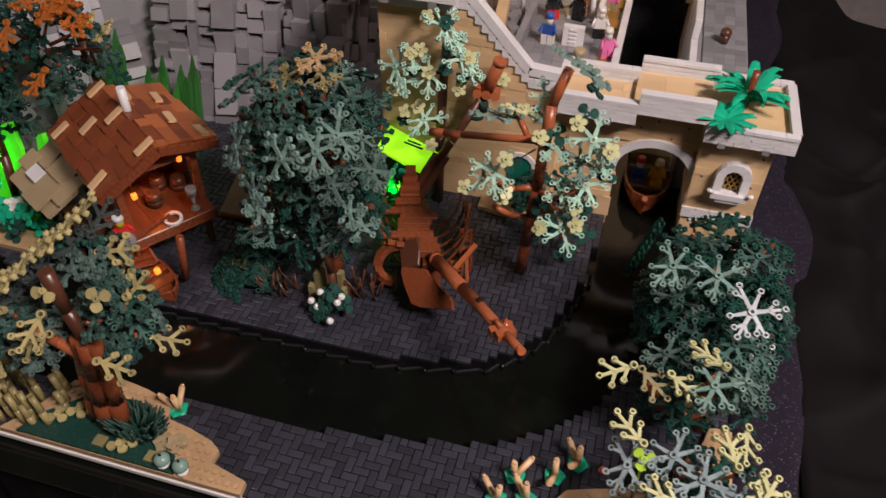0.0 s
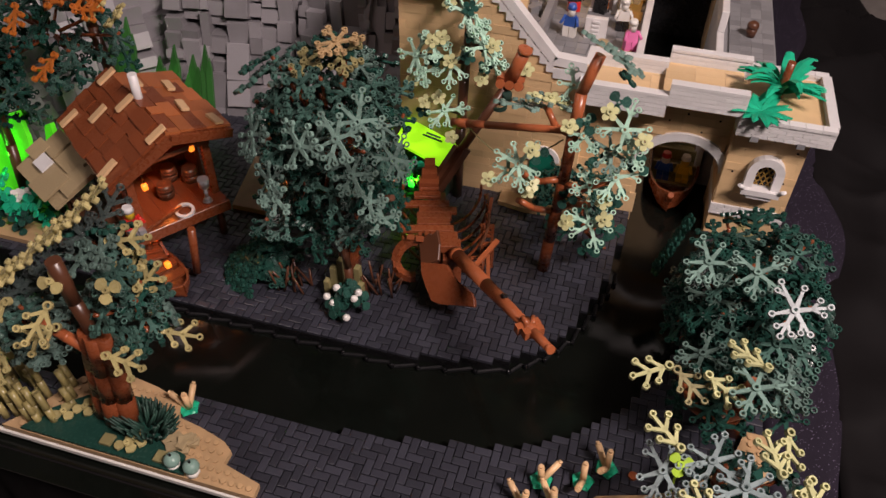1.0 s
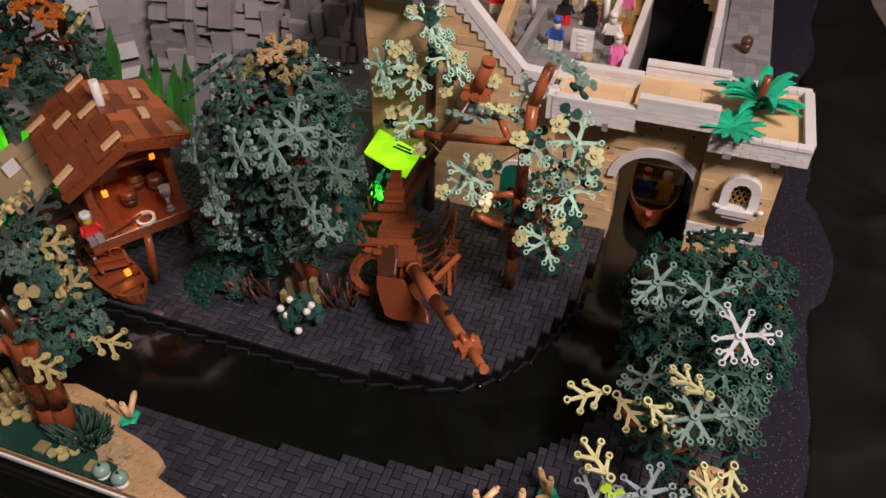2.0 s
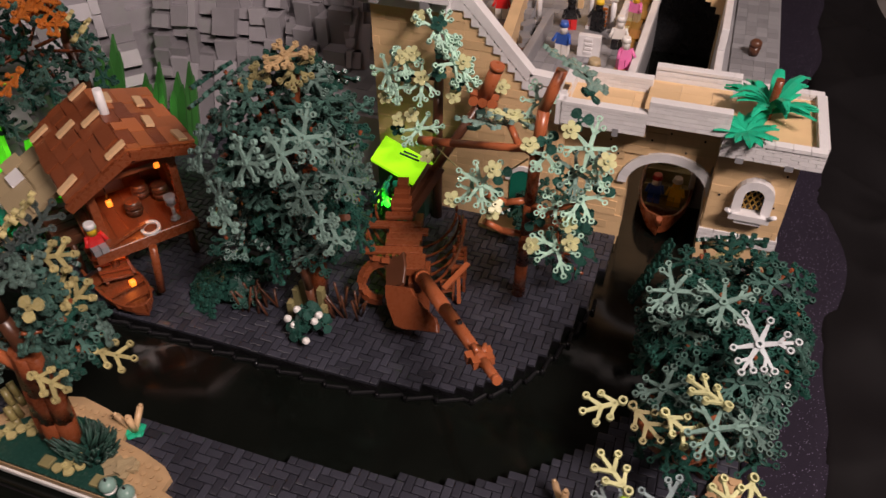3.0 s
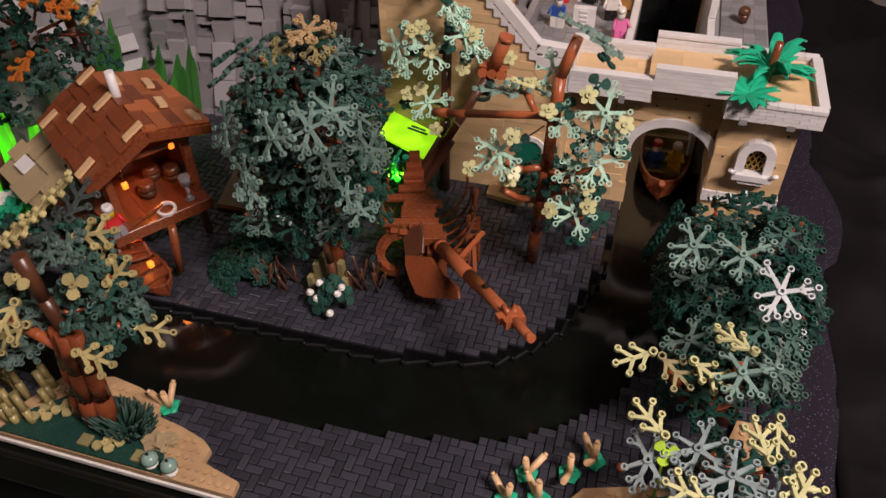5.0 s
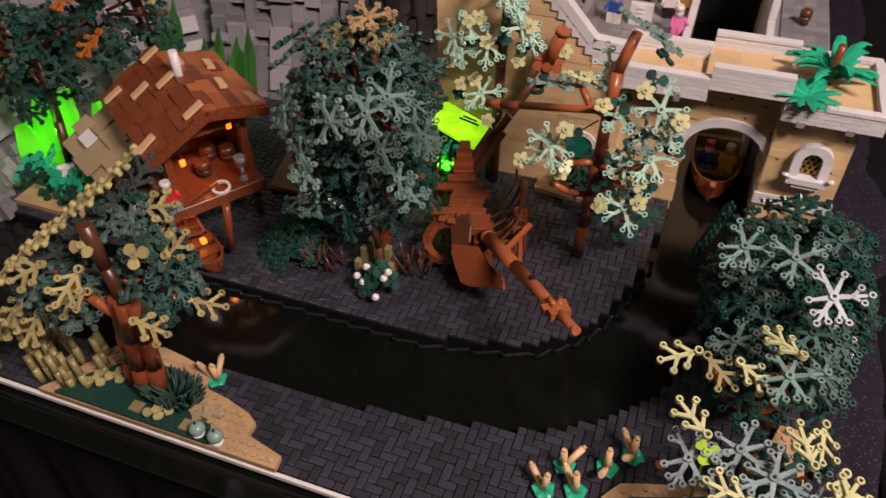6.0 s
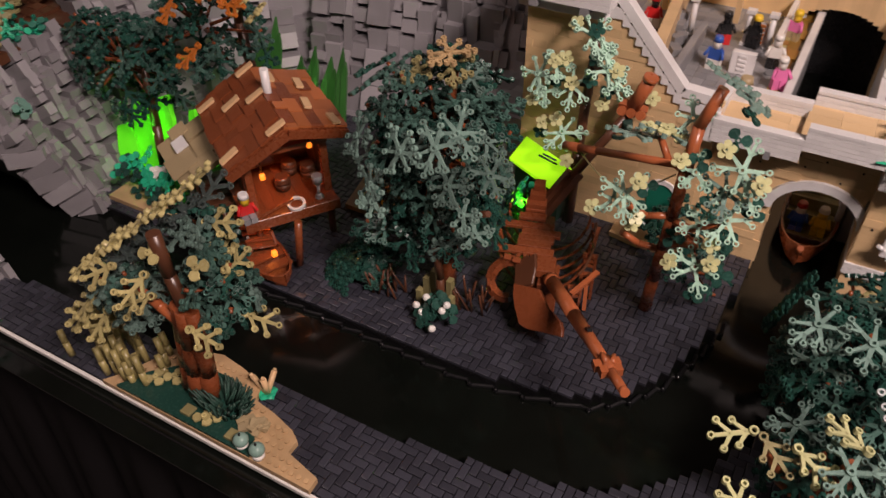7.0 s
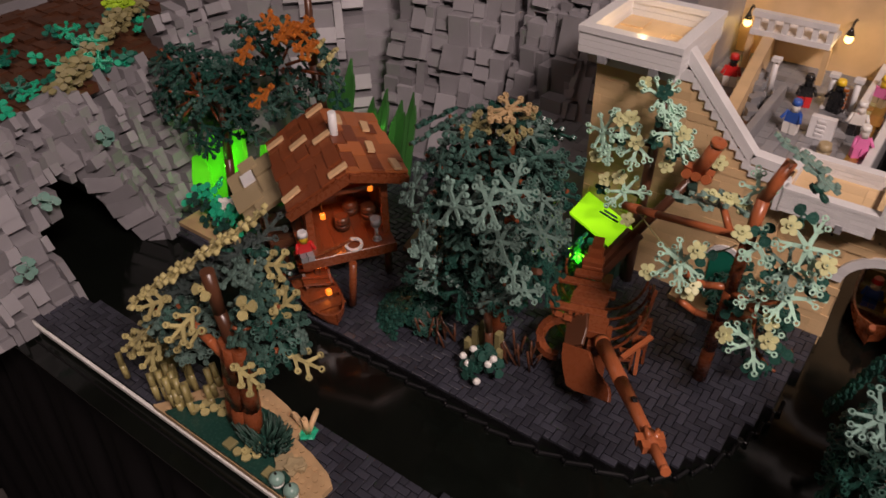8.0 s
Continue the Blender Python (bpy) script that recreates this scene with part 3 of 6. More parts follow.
# right-hand quay with grey slab walk
quay = thing("quay", (0.145, 1.2, 0.0), "pale walled quay with a grey slab walk", "quay")
bm = bmesh.new()
box(bm, 0.108, 0.185, 0.90, 1.70, -0.013, 0.088)
part("body", bm, GREY, quay)
for i in range(4):
    for j in range(40):
        block("slab", quay, GREY, 0.122 + 0.015 * i, 0.1368 + 0.015 * i, 0.905 + 0.016 * j, 0.9206 + 0.016 * j, 0.088, 0.0915)
bm = bmesh.new()
box(bm, 0.102, 0.112, 0.90, 1.70, -0.013, 0.105)
box(bm, 0.102, 0.112, 1.10, 1.70, 0.1055, 0.135)
soften(bm, 0.0008)
part("low_wall", bm, PALE, quay)

# back wall of the courtyard with an arched water tunnel and balcony
back = thing("back_wall", (-0.1, 1.33, 0.0), "tan rear castle wall with arched tunnel and balcony", "castle")
bm = bmesh.new()
box(bm, -0.42, -0.040, 1.255, 1.33, -0.013, 0.42)
box(bm, 0.100, 0.112, 1.255, 1.33, -0.013, 0.42)
n = 16
for k in range(n):
    a, b = -0.040 + 0.14 * k / n, -0.040 + 0.14 * (k + 1) / n
    u = ((a + b) / 2 - 0.03) / 0.07
    box(bm, a, b, 1.255, 1.33, 0.075 + 0.045 * math.sqrt(max(0, 1 - u * u)), 0.42)
part("wall", bm, TAN, back)
bm = bmesh.new()
box(bm, -0.21, -0.10, 1.195, 1.255, 0.150, 0.158)
for k in range(6):
    box(bm, -0.208 + k * 0.02, -0.200 + k * 0.02, 1.197, 1.204, 0.158, 0.176)
box(bm, -0.212, -0.098, 1.195, 1.206, 0.176, 0.184)
part("balcony", bm, PALE, back)
bm = bmesh.new()
for x in (-0.212, -0.106):
    box(bm, x, x + 0.008, 1.197, 1.205, 0.0972, 0.150)
part("columns", bm, TAN, back)
# black sheet added behind the tunnel for its unlit depth
bm = bmesh.new()
box(bm, -0.04, 0.10, 1.325, 1.335, -0.013, 0.13)
part("tunnel_dark", bm, INK, back)

for x, y, z in ((-0.085, 1.225, 0.160), (-0.226, 1.235, 0.150)):
    lamp = thing("wall_lamp", (x, 1.254, z), "small glowing warm wall lamp on black bracket", "lamp", "courtyard lamps")
    bm = bmesh.new()
    ball(bm, (x, y, z), 0.0062)
    part("bulb", bm, WARM_GLOW, lamp)
    bm = bmesh.new()
    sweep(bm, [(x, 1.256 - (1.256 - y) * u, z + 0.016 + 0.006 * math.sin(math.pi * u)) for u in [n / 8 for n in range(9)]], 0.0016, 6)
    rod(bm, (x, y, z + 0.006), (x, y, z + 0.017), 0.0062, 0.0016)
    part("bracket", bm, INK, lamp)


# ---- grey cliff of stacked slabs ----
CLIFF = [(-0.688, 0.25), (-0.690, 0.378), (-0.706, 0.517), (-0.730, 0.545), (-0.735, 0.63), (-0.71, 0.74), (-0.62, 0.83), (-0.45, 0.86), (-0.35, 0.86), (-0.24, 0.88)]
TOPS = [0.165, 0.165, 0.165, 0.165, 0.20, 0.36, 0.38, 0.38, 0.38]
RAKE = 0.52
cliff = thing("cliff", (-0.6, 0.8, 0.0), "tall grey cliff of stacked toy slabs and bricks", "cliff")
unit = bmesh.new()
box(unit, -0.5, 0.5, -0.5, 0.5, -0.5, 0.5)
bmesh.ops.bevel(unit, geom=list(unit.edges), offset=0.02, segments=1, affect="EDGES")
SLAB = mesh_of("rock_slab", unit, ROCK)
slabs = []
core = bmesh.new()
for k in range(len(CLIFF) - 1):
    (xa, ya), (xb, yb) = CLIFF[k], CLIFF[k + 1]
    L = math.hypot(xb - xa, yb - ya)
    tx, ty = (xb - xa) / L, (yb - ya) / L
    nx, ny = ty, -tx
    tunnel = k == 1
    s = 0.0
    while s < L - 0.002:
        w = min(rnd.choice((0.008, 0.012, 0.016, 0.016, 0.024) if k < 5 else (0.012, 0.016, 0.016, 0.024, 0.032)), L - s + 0.004)
        z = -0.013
        col = rnd.uniform(-0.006, 0.008)
        while z < TOPS[k]:
            h = rnd.choice((0.0096, 0.0128, 0.016, 0.0192, 0.024) if k < 5 else (0.0096, 0.0128, 0.016, 0.0192, 0.024, 0.032, 0.045))
            off = RAKE * (z + h / 2) + col + rnd.uniform(-0.005, 0.008)
            cx, cy = xa + tx * (s + w / 2), ya + ty * (s + w / 2)
            cut = tunnel and 0.006 < s + w / 2 < L - 0.008 and z + h * 0.35 < 0.036 + 0.062 * math.sqrt(max(0.0, 1 - ((s + w / 2 - L / 2) / (L / 2)) ** 2))
            if not cut:
                lean = -math.degrees(math.atan(RAKE)) * rnd.choice((0.0, 0.0, 0.5, 1.0, 1.0))
                m = Matrix.Translation((cx - nx * (off + 0.020), cy - ny * (off + 0.020), z + h / 2)) @ Matrix(((tx, -nx, 0, 0), (ty, -ny, 0, 0), (0, 0, 1, 0), (0, 0, 0, 1))) @ pose(0, 0, 0, lean, 0, rnd.uniform(-4, 4)) @ Matrix.Diagonal((w, 0.045, h * 1.12, 1))
                slabs.append(m)
            z += h
        s += w
rnd.shuffle(slabs)
for m in slabs[:300]:
    piece("rock_slab", SLAB, m, cliff)
bm = bmesh.new()
for m in slabs[300:]:
    box(bm, -0.5, 0.5, -0.5, 0.5, -0.5, 0.5, m)
tagged(part("rock_rest", bm, ROCK, cliff), kind="stuff")
# solid body behind the slabs, in receding steps
STEP = 0.03
for j in range(13):
    z0, z1 = -0.013 + STEP * j, -0.013 + STEP * (j + 1)
    o = RAKE * z0 + 0.036
    left = [(-0.69 - o, 0.25), (-0.732 - o, 0.545), (-0.737 - o, 0.62)]
    if j > 5:
        left = [(-1.2, 0.70 + o * 0.5), (-0.90, 0.70 + o * 0.5)]
    outline = left + [(-0.71 - o * 0.85, 0.74 + o * 0.45), (-0.62 - o * 0.45, 0.83 + o), (-0.45, 0.86 + o), (-0.24, 0.88 + o), (-0.24, 1.7), (-1.2, 1.7)]
    if j <= 5:
        outline += [(-1.2, 0.25)]
    if j < 4:
        outline = [(-0.69 - o, 0.25), (-0.692 - o, 0.379), (-1.05, 0.379), (-1.05, 0.516), (-0.708 - o, 0.516)] + outline[1:]
    bm = bmesh.new()
    prism(bm, outline, z0, z1)
    part("rock_ledge", bm, ROCK, cliff)


bm = bmesh.new()
rod(bm, (0.150, 1.13, 0.0918), (0.150, 1.13, 0.104), 0.006, 0.008, 12)
ball(bm, (0.150, 1.13, 0.108), 0.0085, 0.8, 10)
solid("quay_barrel", bm, DEEP_BROWN, "dark brown round barrel on the quay", "barrel")

# planted terrace on top of the low cliff
terrace = thing("terrace", (-0.95, 0.5, 0.166), "brown earth terrace above the low cliff", "terrace")
bm = bmesh.new()
for i in range(18):
    for j in range(32):
        x, y = -1.14 + 0.018 * i, 0.255 + 0.016 * j
        if x < -0.815 - 0.02 * math.sin(j * 0.7) - 0.04 * max(0, (y - 0.5) / 0.2):
            box(bm, x, x + 0.0178, y, y + 0.0158, 0.160, 0.1685 + rnd.uniform(0, 0.006))
part("earth", bm, DEEP_BROWN, terrace)


# ---- leaf pieces ----
def wedge(bm, p, q, w0, w1, h=0.0020):
    """A flat arm that narrows from p to q."""
    p, q = Vector((*p, 0.0)), Vector((*q, 0.0))
    e = Vector((-(q - p).y, (q - p).x, 0)).normalized()
    pts = [p - e * w0 / 2, q - e * w1 / 2, q + e * w1 / 2, p + e * w0 / 2]
    lo = [bm.verts.new(v) for v in pts]
    hi = [bm.verts.new(v + Vector((0, 0, h))) for v in pts]
    bm.faces.new(lo[::-1])
    bm.faces.new(hi)
    for i in range(4):
        bm.faces.new((lo[i], lo[(i + 1) % 4], hi[(i + 1) % 4], hi[i]))


def flake(arms, size):
    """A flat moulded leaf spray: slim uneven arms, some forked, with a hollow stud at every tip."""
    bm = bmesh.new()
    ring(bm, (0, 0), 0.0033, 0.0016, 0, 0.0042)
    for k in range(arms):
        a = 2 * math.pi * k / arms + 0.20 * math.sin(2.3 * k + 0.5)
        l = size * (1.08, 0.80, 0.98, 0.74, 1.02, 0.86)[k % 6]
        d = Vector((math.cos(a), math.sin(a)))
        wedge(bm, d * 0.0015, d * l * 0.56, 0.0040, 0.0030)
        wedge(bm, d * l * 0.52, d * (l - 0.0018), 0.0029, 0.0021, 0.0021)
        ring(bm, d * l, 0.0027, 0.0015, 0, 0.0036)
        for s in ((-1, 1), (), (1,), (), (-1, 1), (-1,))[k % 6]:
            e = Vector((math.cos(a + s * 0.72), math.sin(a + s * 0.72)))
            o = d * l * 0.50
            tip = o + e * size * 0.36
            wedge(bm, o, tip - e * 0.0018, 0.0028, 0.0021, 0.0022)
            ring(bm, tip, 0.0026, 0.0014, 0, 0.0036)
    return bm


def frond(size):
    """A smaller one-sided spray with paired twigs."""
    bm = bmesh.new()
    ring(bm, (0, 0), 0.0035, 0.002, 0, 0.0042)
    wedge(bm, (0.002, 0), (size - 0.002, 0), 0.0040, 0.0026)
    ring(bm, (size, 0), 0.0028, 0.0015, 0, 0.0038)
    for u, r in ((0.16, 0.30), (0.52, 0.34)):
        for s in (-1, 1):
            o = Vector((size * u, 0))
            tip = o + Vector((size * 0.27, s * size * r))
            wedge(bm, o, tip, 0.0034, 0.0022, 0.0022)
            ring(bm, tip, 0.0028, 0.0015, 0, 0.0038)
    return bm


def petals(n, size):
    """A flat flower or leaf with n rounded lobes."""
    bm = bmesh.new()
    for k in range(n):
        a = 2 * math.pi * k / n
        d, e = Vector((math.cos(a), math.sin(a), 0)), Vector((-math.sin(a), math.cos(a), 0))
        w = 0.52 * size * math.sin(math.pi / max(n, 4)) * 1.25
        pts = [d * 0.08 * size, d * 0.40 * size + e * w * 0.8, d * 0.72 * size + e * w, d * size * 0.95 + e * w * 0.45, d * size, d * size * 0.95 - e * w * 0.45, d * 0.72 * size - e * w, d * 0.40 * size - e * w * 0.8]
        lift = Vector((0, 0, 0.0002 * k))
        lo = [bm.verts.new(p + lift) for p in pts]
        hi = [bm.verts.new(p + lift + Vector((0, 0, 0.002))) for p in pts]
        bm.faces.new(lo[::-1])
        bm.faces.new(hi)
        for i in range(8):
            bm.faces.new((lo[i], lo[(i + 1) % 8], hi[(i + 1) % 8], hi[i]))
    ring(bm, (0, 0), 0.0028, 0.0012, 0.001, 0.0044)
    return bm


LEAVES = {}


def leaf_mesh(kind, material):
    key = (kind, material.name)
    if key not in LEAVES:
        bm = {"flake": lambda: flake(6, 0.0208), "wide": lambda: flake(6, 0.0245), "small": lambda: flake(5, 0.0165), "frond": lambda: frond(0.031), "flower": lambda: petals(4, 0.010), "trefoil": lambda: petals(3, 0.011), "bloom": lambda: petals(5, 0.0085)}[kind]()
        LEAVES[key] = mesh_of("leaf", bm, material)
    return LEAVES[key]


def facing(place, way, spin=0.0):
    q = Vector(way).to_track_quat("Z", "Y").to_matrix().to_4x4()
    return Matrix.Translation(place) @ q @ pose(0, 0, 0, 0, 0, spin)


def leaf(tree, kind, material, place, way, spin=None):
    piece("leaf", leaf_mesh(kind, material), facing(place, way, rnd.uniform(0, 360) if spin is None else spin), tree)


def crown(tree, centre, radii, count, choices, up=0.65, kinds=("flake", "flake", "frond", "small"), low=-0.85, inner=0.35):
    """Leaf sprays set round a loose egg of branches, tipped outward and upward."""
    c = Vector(centre)
    for k in range(count):
        z = low + (1 - low) * (k + 0.5) / count
        a = k * 2.39996 + rnd.uniform(-0.3, 0.3)
        r = math.sqrt(max(0.0, 1 - z * z * abs(z)))
        d = Vector((r * math.cos(a), r * math.sin(a), z))
        f = rnd.uniform(1 - inner, 1.08)
        p = c + Vector((d.x * radii[0], d.y * radii[1], d.z * radii[2])) * f
        way = d * 0.8 + Vector((rnd.uniform(-0.5, 0.5), rnd.uniform(-0.6, 0.4), up + rnd.uniform(-0.4, 0.5)))
        if way.normalized().dot(Vector((0.28, -0.65, 0.71))) > 0.94 or way.normalized().dot(Vector((0.50, -0.48, 0.71))) > 0.96:
            way.x -= 0.8
        leaf(tree, rnd.choice(kinds), rnd.choice(choices), p, way)
        if k % 3 == 0:
            bm = bmesh.new()
            rod(bm, c + (p - c) * 0.15, p + Vector((0, 0, 0.001)), 0.0022, 0.0016, 6)
            rod(bm, p, p + Vector(way).normalized() * 0.0075, 0.0017, 0.0017, 6)
            part("twig", bm, BROWN, tree)


def sprays(tree, kind, material, rows):
    """Single leaves at chosen joints: place, way it faces, spin."""
    for place, way, spin in rows:
        leaf(tree, kind, material, place, way, spin)


def trunk(tree, pts, radii, material=BROWN, name="trunk"):
    if name != "trunk":
        tree = next((o for o in tree.children if o.name.startswith("trunk")), tree)
    bm = bmesh.new()
    path_tube(bm, pts, radii, 10)
    for p, r in zip(pts[1:-1], radii[1:-1]):
        ball(bm, p, r * 1.01, 0.9, 8)
    return part(name, bm, material, tree)


# big tree by the hut
tree = thing("tree", (-0.255, 0.60, 0.0), "large bushy toy tree with dusty green and dark green leaf sprays", "tree")
trunk(tree, [(-0.255, 0.60, 0.0), (-0.250, 0.600, 0.06), (-0.245, 0.605, 0.13), (-0.25, 0.60, 0.21), (-0.24, 0.60, 0.265)], [0.013, 0.011, 0.010, 0.007, 0.003])
trunk(tree, [(-0.236, 0.560, 0.005), (-0.236, 0.558, 0.05), (-0.240, 0.556, 0.095), (-0.245, 0.57, 0.15)], [0.0046, 0.0042, 0.0040, 0.003], DEEP_BROWN, name="stem")
for a, b, c in (((-0.25, 0.60, 0.14), (-0.285, 0.585, 0.155), (-0.315, 0.57, 0.18)), ((-0.245, 0.60, 0.12), (-0.21, 0.575, 0.13), (-0.185, 0.56, 0.15)), ((-0.25, 0.60, 0.17), (-0.245, 0.565, 0.18), (-0.24, 0.545, 0.20))):
    trunk(tree, [a, b, c], [0.0046, 0.004, 0.003], DEEP_BROWN, name="branch")
crown(tree, (-0.262, 0.605, 0.163), (0.068, 0.070, 0.116), 104, [MID_GREEN, MID_GREEN, SLATE_GREEN, DARK_GREEN, MID_GREEN, DARK_GREEN, MID_GREEN], kinds=("flake", "flake", "small", "flake"), up=0.55, low=-0.78)
# inner leaves mostly dark green: shade within the crown put into colour
crown(tree, (-0.262, 0.605, 0.155), (0.054, 0.054, 0.090), 56, [DARK_GREEN, MID_GREEN, DARK_GREEN])
crown(tree, (-0.275, 0.590, 0.088), (0.058, 0.045, 0.028), 24, [DARK_GREEN, MID_GREEN, DARK_GREEN], up=0.7)
sprays(tree, "wide", SAND, (((-0.220, 0.528, 0.228), (-0.1, -0.9, 0.45), 25), ((-0.205, 0.540, 0.240), (0.1, -0.85, 0.5), 80), ((-0.256, 0.530, 0.212), (-0.35, -0.85, 0.4), 140)))
sprays(tree, "flake", SLATE_GREEN, (((-0.178, 0.548, 0.202), (0.3, -0.85, 0.5), 60), ((-0.212, 0.535, 0.188), (0.0, -0.95, 0.3), 10), ((-0.288, 0.525, 0.170), (-0.4, -0.8, 0.4), 50), ((-0.300, 0.53, 0.215), (-0.5, -0.7, 0.5), 20)))
sprays(tree, "small", SAND, (((-0.198, 0.536, 0.160), (-0.2, -0.8, 0.5), 20), ((-0.278, 0.515, 0.160), (-0.2, -0.8, 0.6), 200), ((-0.190, 0.545, 0.135), (0.2, -0.9, 0.3), 100)))
leaf(tree, "flake", LEAF_TAN, (-0.241, 0.588, 0.282), (0.0, -0.15, 1), 20)
leaf(tree, "flake", OLIVE, (-0.238, 0.592, 0.268), (0.1, -0.35, 0.9), 45)
leaf(tree, "small", OLIVE, (-0.268, 0.580, 0.262), (-0.2, -0.3, 0.9), 10)

# front-left tree
tree = thing("tree", (-0.381, 0.357, 0.0), "leaning toy tree with thick brown trunk and yellow-tan leaf sprays", "tree")
for ox, oy in ((-0.012, -0.003), (0.0, -0.007), (0.011, -0.003), (0.0, 0.006)):
    trunk(tree, [(-0.380 + ox * 1.15, 0.357 + oy * 1.2, 0.004), (-0.373 + ox, 0.356 + oy, 0.045), (-0.366 + ox * 0.9, 0.354 + oy, 0.085), (-0.359 + ox * 0.7, 0.351 + oy * 0.8, 0.132)], [0.0092, 0.0084, 0.0076, 0.0062])
trunk(tree, [(-0.361, 0.352, 0.125), (-0.366, 0.350, 0.165), (-0.369, 0.350, 0.207)], [0.0066, 0.0056, 0.0060], DEEP_BROWN, name="branch")
trunk(tree, [(-0.366, 0.352, 0.10), (-0.385, 0.345, 0.125), (-0.405, 0.342, 0.142)], [0.0056, 0.0046, 0.0036], RUST, name="branch")
trunk(tree, [(-0.366, 0.352, 0.10), (-0.345, 0.360, 0.118), (-0.322, 0.368, 0.130)], [0.0056, 0.0044, 0.0034], name="branch")
crown(tree, (-0.344, 0.378, 0.138), (0.029, 0.024, 0.040), 24, [MID_GREEN, MID_GREEN, SLATE_GREEN, DARK_GREEN], kinds=("flake", "small", "small"))
crown(tree, (-0.424, 0.350, 0.122), (0.034, 0.022, 0.034), 20, [SLATE_GREEN, SLATE_GREEN, MID_GREEN], kinds=("small", "flake", "small"))
crown(tree, (-0.358, 0.388, 0.182), (0.028, 0.020, 0.024), 12, [MID_GREEN, DARK_GREEN, SLATE_GREEN], kinds=("small", "flake"))
FACE = (0.05, -0.75, 0.65)
sprays(tree, "frond", YELLOW_TAN, (((-0.337, 0.334, 0.131), FACE, -8), ((-0.330, 0.374, 0.160), FACE, 60), ((-0.322, 0.372, 0.172), (-0.1, -0.8, 0.6), 130), ((-0.345, 0.384, 0.203), FACE, 15),
                                   ((-0.372, 0.334, 0.175), (0.3, -0.6, 0.7), 235), ((-0.410, 0.334, 0.168), FACE, 215), ((-0.318, 0.374, 0.122), (0.3, -0.4, 0.85), -25), ((-0.436, 0.330, 0.108), FACE, 250),
                                   ((-0.458, 0.330, 0.104), FACE, 230), ((-0.446, 0.332, 0.125), (-0.3, -0.6, 0.7), 265), ((-0.470, 0.334, 0.090), (-0.3, -0.6, 0.7), 240), ((-0.382, 0.340, 0.142), (0.3, -0.6, 0.7), 200)))
sprays(tree, "trefoil", YELLOW_TAN, (((-0.332, 0.353, 0.185), FACE, 30), ((-0.372, 0.345, 0.190), FACE, 80)))
for k in range(9):
    u = k / 8
    p = Vector((-0.456 + 0.090 * u, 0.330 + 0.066 * u, 0.134 + 0.078 * u))
    leaf(tree, "small" if k % 2 else "frond", CLEAR, p + Vector((0.004, 0, -0.004)), (0.75, -0.45, 0.2), 40)
    leaf(tree, "frond", YELLOW_TAN, p + Vector((-0.006, 0.0, 0.008)), (-0.6, -0.35, 0.75), 60 + 9 * (k % 3))

# dark round tree on the shore and the pale one in front of it
tree = thing("tree", (0.140, 0.615, 0.0), "round dense toy tree of dark green leaf sprays", "tree")
trunk(tree, [(0.135, 0.61, 0.0), (0.140, 0.605, 0.05), (0.135, 0.60, 0.11)], [0.012, 0.010, 0.006])
trunk(tree, [(0.140, 0.60, 0.05), (0.128, 0.56, 0.075), (0.118, 0.540, 0.095)], [0.006, 0.005, 0.004], RUST, name="branch")
crown(tree, (0.150, 0.592, 0.080), (0.064, 0.084, 0.066), 100, [DARK_GREEN, DARK_GREEN, DARK_GREEN, MID_GREEN], low=-0.7)
crown(tree, (0.150, 0.596, 0.074), (0.055, 0.060, 0.052), 50, [DARK_GREEN])
leaf(tree, "wide", FROST, (0.161, 0.508, 0.160), (0.02, -0.46, 0.88), 10)
sprays(tree, "wide", SAND, (((0.098, 0.556, 0.150), (-0.15, -0.35, 0.9), 20), ((0.135, 0.546, 0.157), (-0.1, -0.25, 0.95), 50), ((0.110, 0.545, 0.122), (-0.4, -0.8, 0.4), 80)))
sprays(tree, "flake", MID_GREEN, (((0.156, 0.497, 0.130), (0.0, -0.3, 0.9), 0), ((0.178, 0.505, 0.118), (0.2, -0.3, 0.9), 35)))
leaf(tree, "small", OLIVE, (0.136, 0.672, 0.106), (0.0, -0.2, 0.95), 15)
for k in range(9):
    leaf(tree, "bloom", DARK_GREEN, (0.068 + 0.003 * k, 0.655 + 0.006 * k, 0.045 + 0.004 * k), (-0.8, -0.4, 0.3))

tree = thing("tree", (0.150, 0.505, 0.0), "crooked toy tree with sand green and yellow-tan leaf sprays", "tree")
trunk(tree, [(0.158, 0.508, 0.0), (0.152, 0.500, 0.035), (0.148, 0.490, 0.075), (0.145, 0.475, 0.108)], [0.009, 0.008, 0.0065, 0.004], RUST)
trunk(tree, [(0.152, 0.498, 0.04), (0.128, 0.472, 0.052), (0.108, 0.470, 0.068), (0.090, 0.466, 0.105)], [0.0062, 0.0055, 0.005, 0.003], RUST, name="branch")
crown(tree, (0.140, 0.490, 0.075), (0.046, 0.034, 0.030), 20, [MID_GREEN, DARK_GREEN, DARK_GREEN])
sprays(tree, "frond", CREAM, (((0.078, 0.463, 0.116), (0.1, -0.3, 0.95), 195), ((0.108, 0.462, 0.116), (0.2, -0.2, 0.95), 290), ((0.148, 0.468, 0.132), (0.2, 0.1, 0.95), 40)))
leaf(tree, "frond", OLIVE, (0.086, 0.468, 0.108), (0.0, -0.4, 0.9), -40)
sprays(tree, "flake", SLATE_GREEN, (((0.106, 0.494, 0.105), (-0.2, -0.2, 0.95), 10), ((0.168, 0.473, 0.113), (0.3, -0.2, 0.9), 20)))
